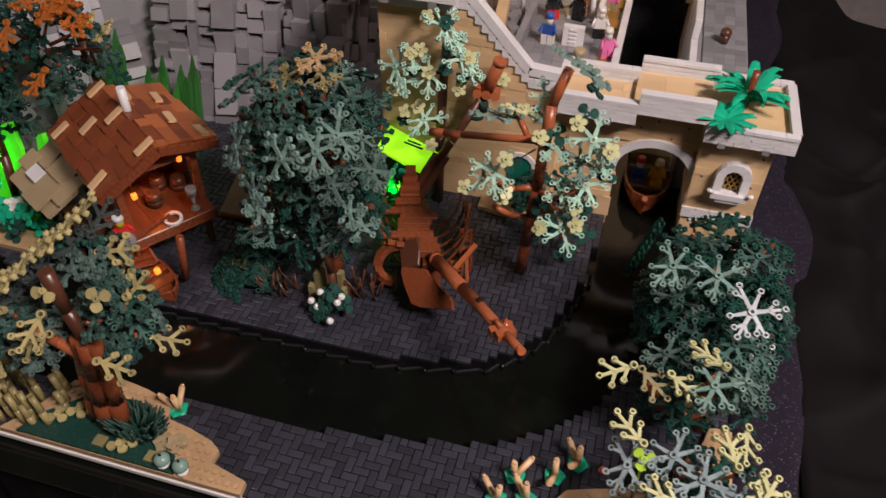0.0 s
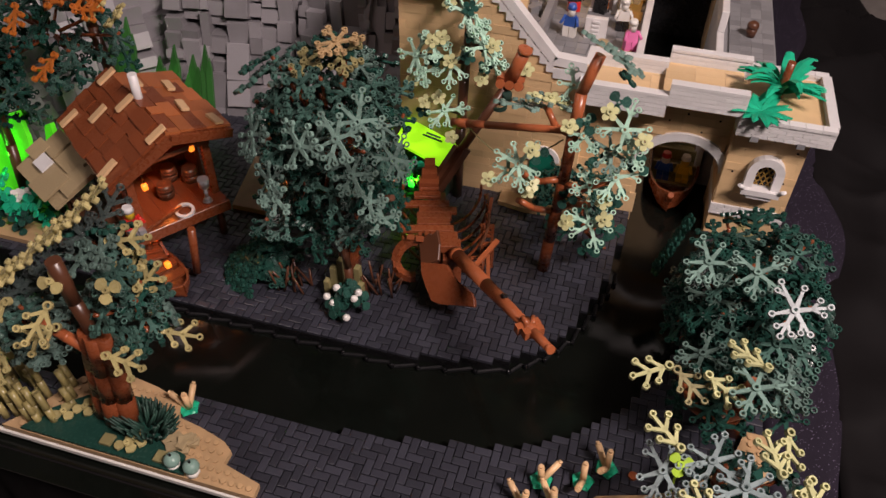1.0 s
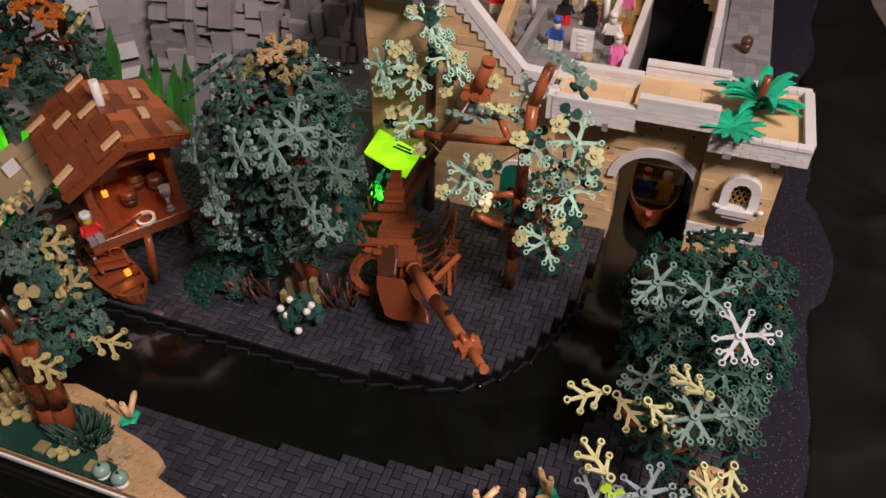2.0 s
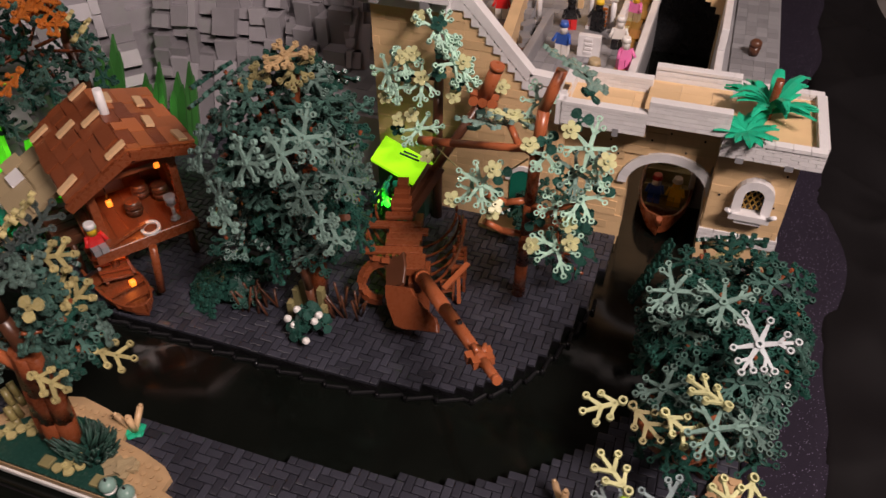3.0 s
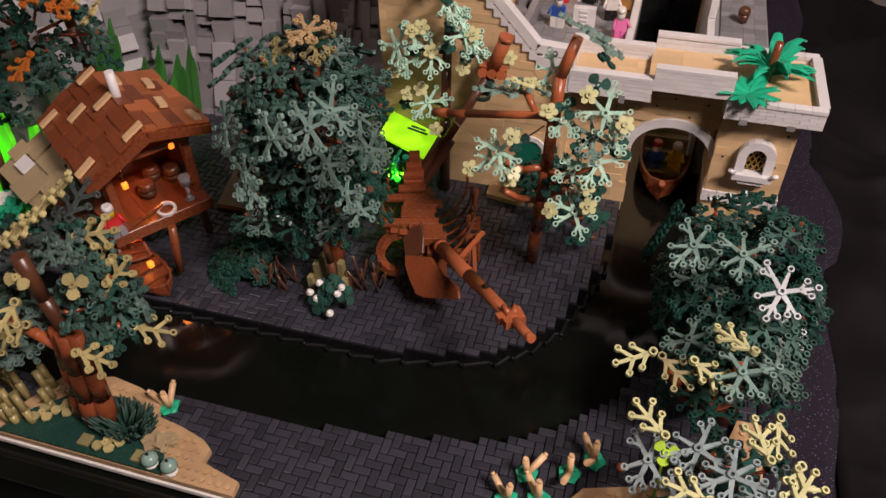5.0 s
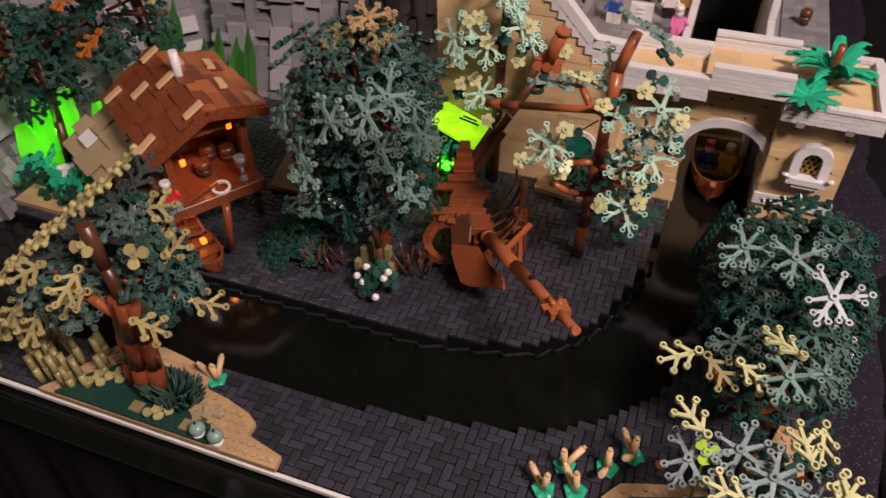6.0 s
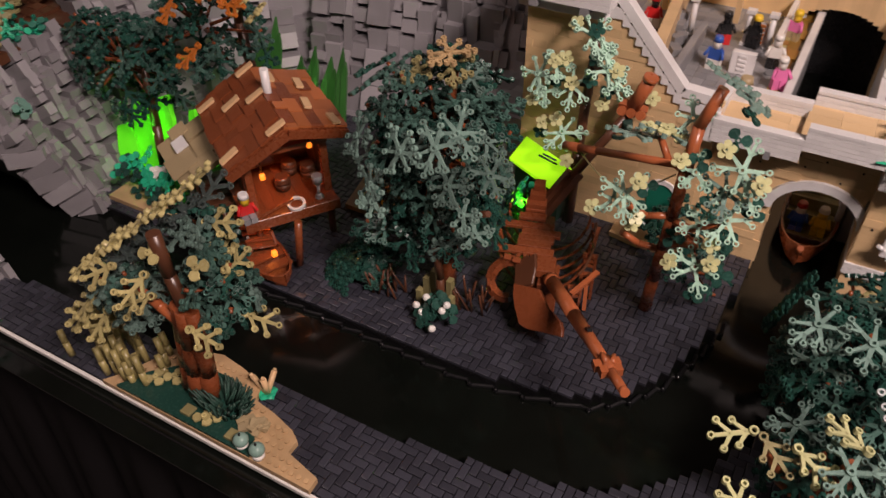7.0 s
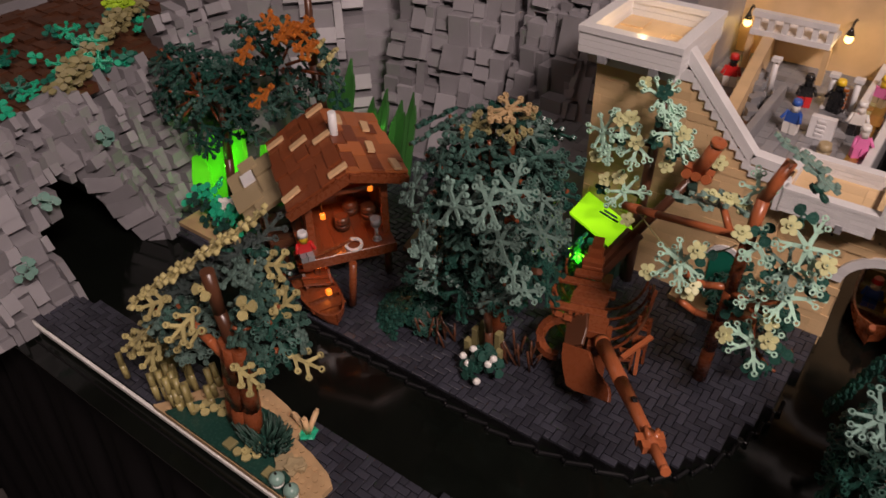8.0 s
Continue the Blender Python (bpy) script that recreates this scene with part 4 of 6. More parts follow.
sprays(tree, "wide", SAND, (((0.142, 0.453, 0.124), (-0.1, -0.2, 0.95), 40),))

tree = thing("tree", (0.135, 0.405, 0.0), "low toy tree with sand-blue and pale tan leaf sprays", "tree")
trunk(tree, [(0.135, 0.41, 0.0), (0.132, 0.408, 0.04), (0.128, 0.400, 0.085)], [0.009, 0.007, 0.004])
crown(tree, (0.150, 0.408, 0.050), (0.036, 0.035, 0.024), 10, [SLATE_GREEN, MID_GREEN, DARK_GREEN])
sprays(tree, "wide", BLUE_GREY, (((0.120, 0.403, 0.090), (-0.2, -0.15, 0.95), 15), ((0.141, 0.380, 0.100), (-0.15, -0.1, 0.97), 30), ((0.088, 0.394, 0.076), (-0.35, -0.3, 0.9), 60), ((0.172, 0.384, 0.082), (-0.1, -0.1, 0.97), 5), ((0.108, 0.360, 0.078), (-0.3, -0.2, 0.9), 45)))
sprays(tree, "frond", CREAM, (((0.094, 0.400, 0.100), (0.15, -0.15, 0.97), 95), ((0.126, 0.356, 0.100), (0.2, -0.2, 0.95), 130), ((0.176, 0.448, 0.088), (0.3, -0.2, 0.9), 215), ((0.164, 0.396, 0.104), (0.25, -0.1, 0.95), 45), ((0.186, 0.402, 0.098), (0.2, -0.3, 0.9), 235), ((0.182, 0.372, 0.094), (0.2, -0.2, 0.95), 20)))

# glossy moulded lip where the island meets the water
bm = bmesh.new()
pts = []
edge = [Vector((x, y, -0.0118)) for x, y in ISLAND[2:11]]
for a, b in zip(edge, edge[1:]):
    n = max(2, int((b - a).length / 0.024))
    out = Vector(((b - a).y, -(b - a).x, 0)).normalized()
    for i in range(n):
        pts.append(a + (b - a) * (i / n) + out * 0.0075)
        pts.append(a + (b - a) * ((i + 0.85) / n) + out * 0.0030)
sweep(bm, pts, 0.0022, 8)
lip = thing("water_lip", (-0.1, 0.50, -0.0128), "glossy black stepped lip at the water's edge", "edging")
part("rim", bm, RIM, lip)
knob = bmesh.new()
ball(knob, (0, 0, 0), 0.0027, 1.0, 12)
rod(knob, (0, 0, -0.0018), (0, 0, 0.0), 0.0026, 0.0026, 12)
KNOB = mesh_of("lip_knob", knob, JET)
for p in pts[::2]:
    piece("lip_knob", KNOB, Matrix.Translation((p.x, p.y, -0.0100)), lip)

# slender tree beside the wreck
tree = thing("tree", (-0.050, 0.669, 0.0), "slender brown toy tree with mint leaf sprays and tan blossoms", "tree")
trunk(tree, [(-0.050, 0.669, 0.0), (-0.047, 0.662, 0.05), (-0.043, 0.652, 0.10), (-0.040, 0.646, 0.14), (-0.037, 0.640, 0.20)], [0.0070, 0.0062, 0.0060, 0.0058, 0.0056], BROWN)
trunk(tree, [(-0.037, 0.642, 0.196), (-0.036, 0.652, 0.235), (-0.025, 0.660, 0.270)], [0.0058, 0.0056, 0.0050], RUST, name="branch")
for a, b, c in (((-0.041, 0.647, 0.142), (-0.062, 0.640, 0.139), (-0.078, 0.632, 0.150)), ((-0.044, 0.653, 0.095), (-0.066, 0.646, 0.100), (-0.082, 0.64, 0.112)), ((-0.038, 0.642, 0.196), (-0.054, 0.645, 0.200), (-0.066, 0.655, 0.214)), ((-0.043, 0.652, 0.102), (-0.026, 0.642, 0.118), (-0.012, 0.632, 0.128)), ((-0.041, 0.646, 0.138), (-0.020, 0.636, 0.142), (0.004, 0.630, 0.162))):
    trunk(tree, [a, b, c], [0.0036, 0.0034, 0.0032], RUST, name="branch")
OUTWARD = (0.08, -0.8, 0.58)
sprays(tree, "wide", MINT, (((-0.082, 0.626, 0.165), (-0.1, -0.8, 0.6), 55), ((-0.006, 0.619, 0.116), (-0.02, -0.78, 0.6), -70), ((0.008, 0.628, 0.168), OUTWARD, 10), ((0.008, 0.640, 0.212), (-0.1, -0.8, 0.55), 80)))
sprays(tree, "small", MINT, (((-0.093, 0.634, 0.150), OUTWARD, 90), ((-0.026, 0.632, 0.204), (-0.2, -0.8, 0.5), -40), ((0.016, 0.636, 0.190), OUTWARD, 30), ((-0.045, 0.668, 0.232), OUTWARD, 100), ((-0.014, 0.634, 0.150), OUTWARD, 200)))
sprays(tree, "wide", SAND, (((-0.087, 0.655, 0.210), (0.0, 0.35, 0.93), 10), ((-0.060, 0.660, 0.216), (0.1, 0.3, 0.93), 40), ((-0.020, 0.664, 0.274), (0.35, 0.35, 0.85), 20), ((-0.004, 0.660, 0.264), (0.5, 0.3, 0.8), 50), ((0.000, 0.640, 0.186), (-0.2, -0.5, 0.8), 60)))
sprays(tree, "bloom", CREAM, (((-0.110, 0.628, 0.140), OUTWARD, 0), ((-0.070, 0.622, 0.186), OUTWARD, 40), ((-0.068, 0.622, 0.148), (0.4, -0.6, 0.6), 10), ((-0.072, 0.632, 0.130), (0.2, -0.5, 0.8), 10), ((-0.040, 0.626, 0.214), (0, -0.5, 0.85), 0), ((-0.008, 0.632, 0.232), OUTWARD, 20), ((0.026, 0.626, 0.212), OUTWARD, 50),
                                    ((-0.028, 0.612, 0.118), (-0.4, -0.6, 0.6), 10), ((0.002, 0.617, 0.146), (-0.1, -0.6, 0.8), 70), ((0.006, 0.615, 0.128), (0.0, -0.85, 0.5), 35), ((-0.062, 0.655, 0.222), (0.0, -0.2, 0.95), 0), ((-0.078, 0.655, 0.220), (0.2, -0.1, 0.95), 30), ((-0.048, 0.655, 0.216), (0.2, -0.1, 0.95), 30)))
sprays(tree, "trefoil", DARK_GREEN, (((-0.066, 0.632, 0.176), OUTWARD, 20), ((-0.070, 0.634, 0.146), OUTWARD, 70), ((0.016, 0.628, 0.108), OUTWARD, 10), ((0.002, 0.618, 0.090), OUTWARD, 40), ((-0.034, 0.640, 0.124), OUTWARD, 0), ((-0.026, 0.636, 0.214), OUTWARD, 60), ((-0.002, 0.640, 0.238), OUTWARD, 10), ((0.012, 0.634, 0.142), OUTWARD, 50), ((0.026, 0.636, 0.180), OUTWARD, 80), ((-0.012, 0.640, 0.18), OUTWARD, 0), ((0.000, 0.658, 0.252), (0.6, 0.1, 0.8), 0)))
crown(tree, (-0.015, 0.690, 0.050), (0.036, 0.018, 0.040), 9, [DARK_GREEN], kinds=("small", "trefoil"))

shrub = thing("wall_shrub", (-0.05, 0.745, 0.0), "dark green leafy shrub below the castle wall", "shrub")
crown(shrub, (-0.040, 0.750, 0.045), (0.046, 0.018, 0.036), 18, [DARK_GREEN, DARK_GREEN, MID_GREEN], kinds=("small", "flake"))

# tree against the castle wall
tree = thing("tree", (-0.172, 0.765, 0.0), "climbing toy tree with mint and tan leaf sprays against wall", "tree")
trunk(tree, [(-0.178, 0.768, 0.0), (-0.176, 0.768, 0.10), (-0.174, 0.768, 0.163), (-0.170, 0.768, 0.235)], [0.0060, 0.0060, 0.0055, 0.004], DEEP_BROWN)
for a, b in (((-0.174, 0.766, 0.165), (-0.192, 0.756, 0.186)), ((-0.175, 0.766, 0.120), (-0.195, 0.756, 0.130)), ((-0.174, 0.766, 0.185), (-0.224, 0.757, 0.190)), ((-0.170, 0.766, 0.21), (-0.150, 0.757, 0.205))):
    trunk(tree, [a, b], [0.0034, 0.0028], DEEP_BROWN, name="branch")
sprays(tree, "wide", MINT, (((-0.185, 0.752, 0.187), OUTWARD, 35), ((-0.224, 0.754, 0.190), (-0.4, -0.7, 0.5), 80), ((-0.191, 0.752, 0.128), (0.0, -0.5, 0.85), 10), ((-0.150, 0.752, 0.212), (0.6, -0.4, 0.6), 60), ((-0.170, 0.754, 0.244), (0.5, -0.3, 0.7), 20)))
sprays(tree, "small", MINT, (((-0.215, 0.754, 0.172), (-0.3, -0.7, 0.6), 20), ((-0.158, 0.752, 0.230), (0.7, -0.3, 0.5), 0), ((-0.140, 0.752, 0.196), (0.6, -0.4, 0.6), 45), ((-0.205, 0.754, 0.205), OUTWARD, 0)))
sprays(tree, "bloom", CREAM, (((-0.195, 0.752, 0.216), OUTWARD, 0), ((-0.188, 0.754, 0.254), (-0.3, -0.6, 0.7), 10), ((-0.227, 0.750, 0.162), OUTWARD, 30), ((-0.197, 0.748, 0.146), OUTWARD, 30), ((-0.213, 0.750, 0.137), OUTWARD, 20), ((-0.182, 0.750, 0.096), OUTWARD, 10), ((-0.185, 0.749, 0.192), OUTWARD, 0), ((-0.150, 0.750, 0.176), OUTWARD, 40), ((-0.140, 0.752, 0.215), OUTWARD, 40), ((-0.108, 0.785, 0.176), OUTWARD, 10), ((-0.205, 0.750, 0.212), OUTWARD, 60)))
sprays(tree, "bloom", DARK_GREEN, (((-0.166, 0.752, 0.252), OUTWARD, 0), ((-0.163, 0.752, 0.222), OUTWARD, 20), ((-0.166, 0.752, 0.198), OUTWARD, 50), ((-0.147, 0.752, 0.190), OUTWARD, 10), ((-0.217, 0.754, 0.122), OUTWARD, 30), ((-0.204, 0.756, 0.188), OUTWARD, 15)))

# dark trees by the cliff, one with orange leaves
tree = thing("tree", (-0.60, 0.70, 0.0), "tall dark toy tree with orange autumn leaf sprays", "tree")
trunk(tree, [(-0.575, 0.70, 0.0), (-0.575, 0.695, 0.10), (-0.58, 0.69, 0.2), (-0.585, 0.70, 0.30)], [0.008, 0.007, 0.006, 0.004], DEEP_BROWN)
crown(tree, (-0.625, 0.675, 0.190), (0.080, 0.05, 0.06), 40, [DARK_GREEN, MID_GREEN])
for p in ((-0.547, 0.594, 0.217), (-0.56, 0.62, 0.255), (-0.545, 0.63, 0.262), (-0.535, 0.63, 0.25), (-0.59, 0.61, 0.255), (-0.575, 0.63, 0.265)):
    leaf(tree, "frond", ORANGE, p, (-0.2, -0.6, 0.8))
    if p[2] > 0.26:
        leaf(tree, "small", ORANGE, (p[0] + 0.012, p[1] + 0.008, p[2]), (0.1, -0.7, 0.7))
for p in ((-0.52, 0.64, 0.25), (-0.50, 0.64, 0.245)):
    leaf(tree, "small", YELLOW_TAN, p, (-0.6, -0.3, 0.75))
tree = thing("tree", (-0.68, 0.64, 0.0), "dusky green toy tree growing against the cliff", "tree")
trunk(tree, [(-0.675, 0.60, 0.0), (-0.67, 0.605, 0.08), (-0.68, 0.62, 0.17)], [0.006, 0.006, 0.004], DEEP_BROWN)
crown(tree, (-0.715, 0.620, 0.150), (0.075, 0.045, 0.065), 60, [DARK_GREEN, DARK_GREEN, MID_GREEN])

# palm on the tower cap
palm = thing("palm_plant", (0.158, 0.835, 0.160), "bright green palm plant on the tower cap", "plant")
bm = bmesh.new()
rod(bm, (0.158, 0.835, 0.160), (0.160, 0.833, 0.205), 0.0042, 0.0042, 10)
part("stem", bm, BROWN, palm)


def blade(parent, base, a, length, rise, material=BRIGHT_GREEN):
    bm = bmesh.new()
    d, e = Vector((math.cos(a), math.sin(a), 0)), Vector((-math.sin(a), math.cos(a), 0))
    prev = None
    for k in range(5):
        u = k / 4
        w = 0.0056 * math.sin(math.pi * (0.15 + 0.85 * u) * 0.98) + 0.0004
        c = Vector(base) + d * length * u + Vector((0, 0, rise * math.sin(u * 2.2)))
        row = [bm.verts.new(c - e * w), bm.verts.new(c + Vector((0, 0, -0.0012))), bm.verts.new(c + e * w), bm.verts.new(c + Vector((0, 0, 0.0012)))]
        if prev:
            for i in range(4):
                bm.faces.new((prev[i], prev[(i + 1) % 4], row[(i + 1) % 4], row[i]))
        prev = row
    part("frond", bm, material, parent)


for k in range(36):
    blade(palm, (0.158, 0.833, 0.168 + 0.004 * (k % 3)), k * 0.698 + 0.1, rnd.uniform(0.036, 0.050), rnd.uniform(0.006, 0.028))
palm = thing("palm_plant", (0.138, 0.780, 0.162), "low bright green fern hanging over the tower parapet", "plant")
for k in range(15):
    blade(palm, (0.138, 0.784, 0.170), k * 0.419 + 0.2, rnd.uniform(0.026, 0.038), rnd.uniform(0.000, 0.007))


# ---- hut on stilts ----
hut = thing("hut", (-0.47, 0.61, 0.0), "brown shingled stilt hut with tan shingles and an open lit counter", "house")
U, V = Vector((0.82, -0.572, 0)), Vector((0.572, 0.82, 0))
RA = Vector((-0.413, 0.563, 0))


def hp(u, v, z):
    return RA + U * u + V * v + Vector((0, 0, z))


HM = Matrix(((U.x, V.x, 0, RA.x), (U.y, V.y, 0, RA.y), (0, 0, 1, 0), (0, 0, 0, 1)))
RIDGE, EAVE_L, EAVE_R = 0.167, 0.126, 0.149
bm = bmesh.new()
for side, vv, ze, ub in ((-1, -0.067, EAVE_L, -0.168), (1, 0.064, EAVE_R, -0.152)):
    a, b, c, d = hp(ub, 0, RIDGE), hp(-0.006, 0, RIDGE), hp(-0.016 if side < 0 else -0.010, vv, ze), hp(ub, vv, ze)
    lo = [bm.verts.new(p - Vector((0, 0, 0.005))) for p in (a, b, c, d)]
    hi = [bm.verts.new(p) for p in (a, b, c, d)]
    bm.faces.new(lo)
    bm.faces.new(hi)
    for i in range(4):
        bm.faces.new((lo[i], lo[(i + 1) % 4], hi[(i + 1) % 4], hi[i]))
part("roof_deck", bm, BROWN, hut)
sb = bmesh.new()
box(sb, -0.5, 0.5, -0.5, 0.5, -0.5, 0.5)
bmesh.ops.bevel(sb, geom=list(sb.edges), offset=0.03, segments=1, affect="EDGES")
SHINGLE = mesh_of("shingle", sb.copy(), BROWN)
SHINGLE_RUST = mesh_of("shingle", sb.copy(), ROOF_RUST)
SHINGLE_TAN = mesh_of("shingle", sb, NOUGAT)
TANS = {-1: ((-0.150, 0.10), (-0.090, 0.16), (-0.014, 0.14), (-0.112, 0.52), (-0.146, 0.86), (-0.032, 0.88)), 1: ((-0.120, 0.22), (-0.106, 0.66), (-0.056, 0.56), (-0.020, 0.84))}
for side, width, ze, rows in ((-1, 0.067, EAVE_L, 5), (1, 0.064, EAVE_R, 5)):
    slope = math.degrees(math.atan2(RIDGE - ze, width))
    run = math.hypot(width, RIDGE - ze)
    for r in range(rows):
        u = (-0.170 if side < 0 else -0.153) + rnd.uniform(0, 0.005)
        front = -0.005 - (0.011 if side < 0 else 0.005) * (r + 0.5) / rows
        while u < front - 0.002:
            w = min(rnd.choice((0.016, 0.024, 0.032, 0.032, 0.040)), front - u)
            f = (r + 0.5) / rows
            m = HM @ Matrix.Translation((u + w / 2, side * width * f + rnd.uniform(-0.002, 0.002), RIDGE - (RIDGE - ze) * f + 0.0020 + rnd.uniform(0, 0.0012))) @ pose(0, 0, 0, -side * slope + side * 2.5, 0, rnd.uniform(-0.8, 0.8))
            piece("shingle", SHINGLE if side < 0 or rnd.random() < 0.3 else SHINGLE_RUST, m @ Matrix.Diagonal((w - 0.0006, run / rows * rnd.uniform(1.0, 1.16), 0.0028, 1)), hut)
            u += w
    for u, f in TANS[side]:
        m = HM @ Matrix.Translation((u, side * width * f, RIDGE - (RIDGE - ze) * f + 0.0068)) @ pose(0, 0, 0, -side * slope, 0, rnd.uniform(-5, 5))
        piece("shingle", SHINGLE_TAN, m @ Matrix.Diagonal((0.0085, 0.0230, 0.0030, 1) if side < 0 else (0.0220, 0.0085, 0.0030, 1)), hut)
bm = bmesh.new()
rod(bm, (-0.482, 0.615, 0.150), (-0.481, 0.614, 0.198), 0.0048, 0.0046, 14)
part("chimney", bm, PALE, hut, "round pale grey chimney pipe")
for vv, ze, uf in ((-0.067, EAVE_L, -0.014), (0.064, EAVE_R, -0.008)):
    bm = bmesh.new()
    bar(bm, hp(-0.004, 0, RIDGE - 0.004), hp(uf, vv, ze - 0.004), 0.007, 0.009)
    part("bargeboard", bm, BROWN, hut)
# floor, walls, posts, counter
for k in range(8):
    v = -0.060 + k * 0.0134
    block("floor_plank", hut, BROWN, -0.122, -0.016, v, v + 0.0131, 0.0560 + rnd.uniform(0, 0.0006), 0.0605, HM)
bm = bmesh.new()
box(bm, -0.120, -0.114, -0.044, 0.046, 0.0607, 0.143, HM)
box(bm, -0.114, -0.062, -0.048, -0.042, 0.0607, 0.130, HM)
box(bm, -0.114, -0.075, 0.042, 0.047, 0.0607, 0.148, HM)
part("wall", bm, DEEP_BROWN, hut)
for u, v in ((-0.036, -0.044), (-0.036, 0.042), (-0.118, -0.044), (-0.118, 0.042)):
    bm = bmesh.new()
    box(bm, u - 0.004, u + 0.004, v - 0.004, v + 0.004, 0.0607, 0.150 if v > 0 else 0.131, HM)
    part("post", bm, BROWN, hut)
    bm = bmesh.new()
    rod(bm, hp(u, v, -0.001), hp(u, v, 0.0558), 0.0042, 0.0042, 8)
    part("stilt", bm, DEEP_BROWN, hut)
bm = bmesh.new()
box(bm, -0.0158, -0.011, -0.061, 0.048, 0.048, 0.0612, HM)
soften(bm, 0.0006)
part("sill_beam", bm, BROWN, hut)
for k in range(4):
    block("wall_plank", hut, DEEP_BROWN, -0.1138, -0.1115, -0.041 + 0.021 * k, -0.0215 + 0.021 * k, 0.062, 0.138 + 0.003 * (k % 2), HM)
block("gable_beam", hut, BROWN, -0.034, -0.028, -0.046, 0.046, 0.128, 0.134, HM)
block("wall_shelf", hut, BROWN, -0.1112, -0.098, -0.02, 0.038, 0.096, 0.0985, HM)
for u, v in ((-0.058, -0.004), (-0.086, 0.012), (-0.070, 0.030)):
    bm = bmesh.new()
    rod(bm, hp(u, v, 0.0613), hp(u, v, 0.070), 0.0078, 0.0092, 14)
    rod(bm, hp(u, v, 0.070), hp(u, v, 0.079), 0.0092, 0.0080, 14)
    ring(bm, hp(u, v, 0)[:2], 0.0096, 0.0080, 0.0665, 0.0682, 14)
    ring(bm, hp(u, v, 0)[:2], 0.0096, 0.0080, 0.0722, 0.0739, 14)
    ob = solid("barrel", bm, DEEP_BROWN, "small dark brown barrel inside the lit hut", "barrel", "hut barrels")
for u, v, z in ((-0.040, -0.028, 0.096), (-0.030, 0.026, 0.128)):
    bm = bmesh.new()
    box(bm, u - 0.0028, u + 0.0028, v - 0.0028, v + 0.0028, z - 0.003, z + 0.004, HM)
    soften(bm, 0.0008)
    lan = solid("lantern", bm, AMBER_GLOW, "small glowing amber lantern hanging in the hut", "lantern", "hut lanterns")
    bm = bmesh.new()
    rod(bm, hp(u, v, z + 0.005), hp(u, v, z + 0.044 if v < 0 else z + 0.022), 0.0008, 0.0008, 6)
    part("chain", bm, INK, lan)
bm = bmesh.new()
g0 = hp(-0.024, 0.028, 0.0613)
for z0, z1, r0, r1 in ((0.0, 0.002, 0.0056, 0.0050), (0.002, 0.006, 0.0050, 0.0022), (0.006, 0.016, 0.0020, 0.0022), (0.016, 0.020, 0.0024, 0.0056), (0.020, 0.030, 0.0056, 0.0062)):
    rod(bm, g0 + Vector((0, 0, z0)), g0 + Vector((0, 0, z1)), r0, r1, 12)
solid("goblet", bm, GREY, "grey goblet standing on the hut floor", "goblet")
bm = bmesh.new()
ring(bm, (0, 0), 0.0105, 0.0072, 0, 0.003, 18)
bmesh.ops.transform(bm, matrix=facing(hp(-0.020, 0.000, 0.0625), (0.1, -0.15, 0.98)), verts=list(bm.verts))
solid("rope_ring", bm, PALE, "pale grey ring lying on the hut floor", "ring")
bm = bmesh.new()
bar(bm, hp(-0.012, -0.046, 0.066), hp(-0.014, -0.004, 0.076), 0.003, 0.003)
bar(bm, hp(-0.020, -0.047, 0.045), hp(-0.03, -0.050, 0.09), 0.003, 0.003)
part("rail", bm, BROWN, hut)
# lean-to
LM = Matrix.Translation((-0.580, 0.578, 0.088)) @ pose(0, 0, 0, 24, 4, -28) @ Matrix.Diagonal((1.18, 1.25, 1, 1))
for k, (x, y, w, d) in enumerate(((-0.034, -0.028, 0.030, 0.026), (-0.034, 0.000, 0.024, 0.030), (-0.003, -0.030, 0.030, 0.028), (-0.008, 0.000, 0.032, 0.026), (0.020, -0.014, 0.022, 0.028), (-0.042, -0.012, 0.018, 0.018), (-0.022, 0.020, 0.030, 0.016))):
    block("roof_plate", hut, DARK_TAN, x, x + w, y, y + d, 0.0016 * (k % 3), 0.0016 * (k % 3) + 0.0032, LM)
block("roof_plate", hut, DARK_TAN, -0.040, 0.040, -0.028, 0.034, -0.0034, -0.0002, LM)
bm = bmesh.new()
box(bm, -0.018, 0.000, -0.014, -0.001, 0.0072, 0.0100, LM)
part("roof_patch", bm, PALE, hut, "pale grey roof patch")
for x, y in ((-0.602, 0.577), (-0.570, 0.562), (-0.590, 0.600)):
    bm = bmesh.new()
    rod(bm, (x, y, 0.0), (x, y, 0.082), 0.003, 0.003, 8)
    part("lean_to_post", bm, DEEP_BROWN, hut)

# skiff moored under the hut
skiff = thing("skiff", (-0.45, 0.53, 0.0), "small reddish brown skiff moored below the stilt hut", "boat")
SM = Matrix.Translation((-0.452, 0.532, 0.0)) @ pose(0, 0, 0, 0, 0, -24)


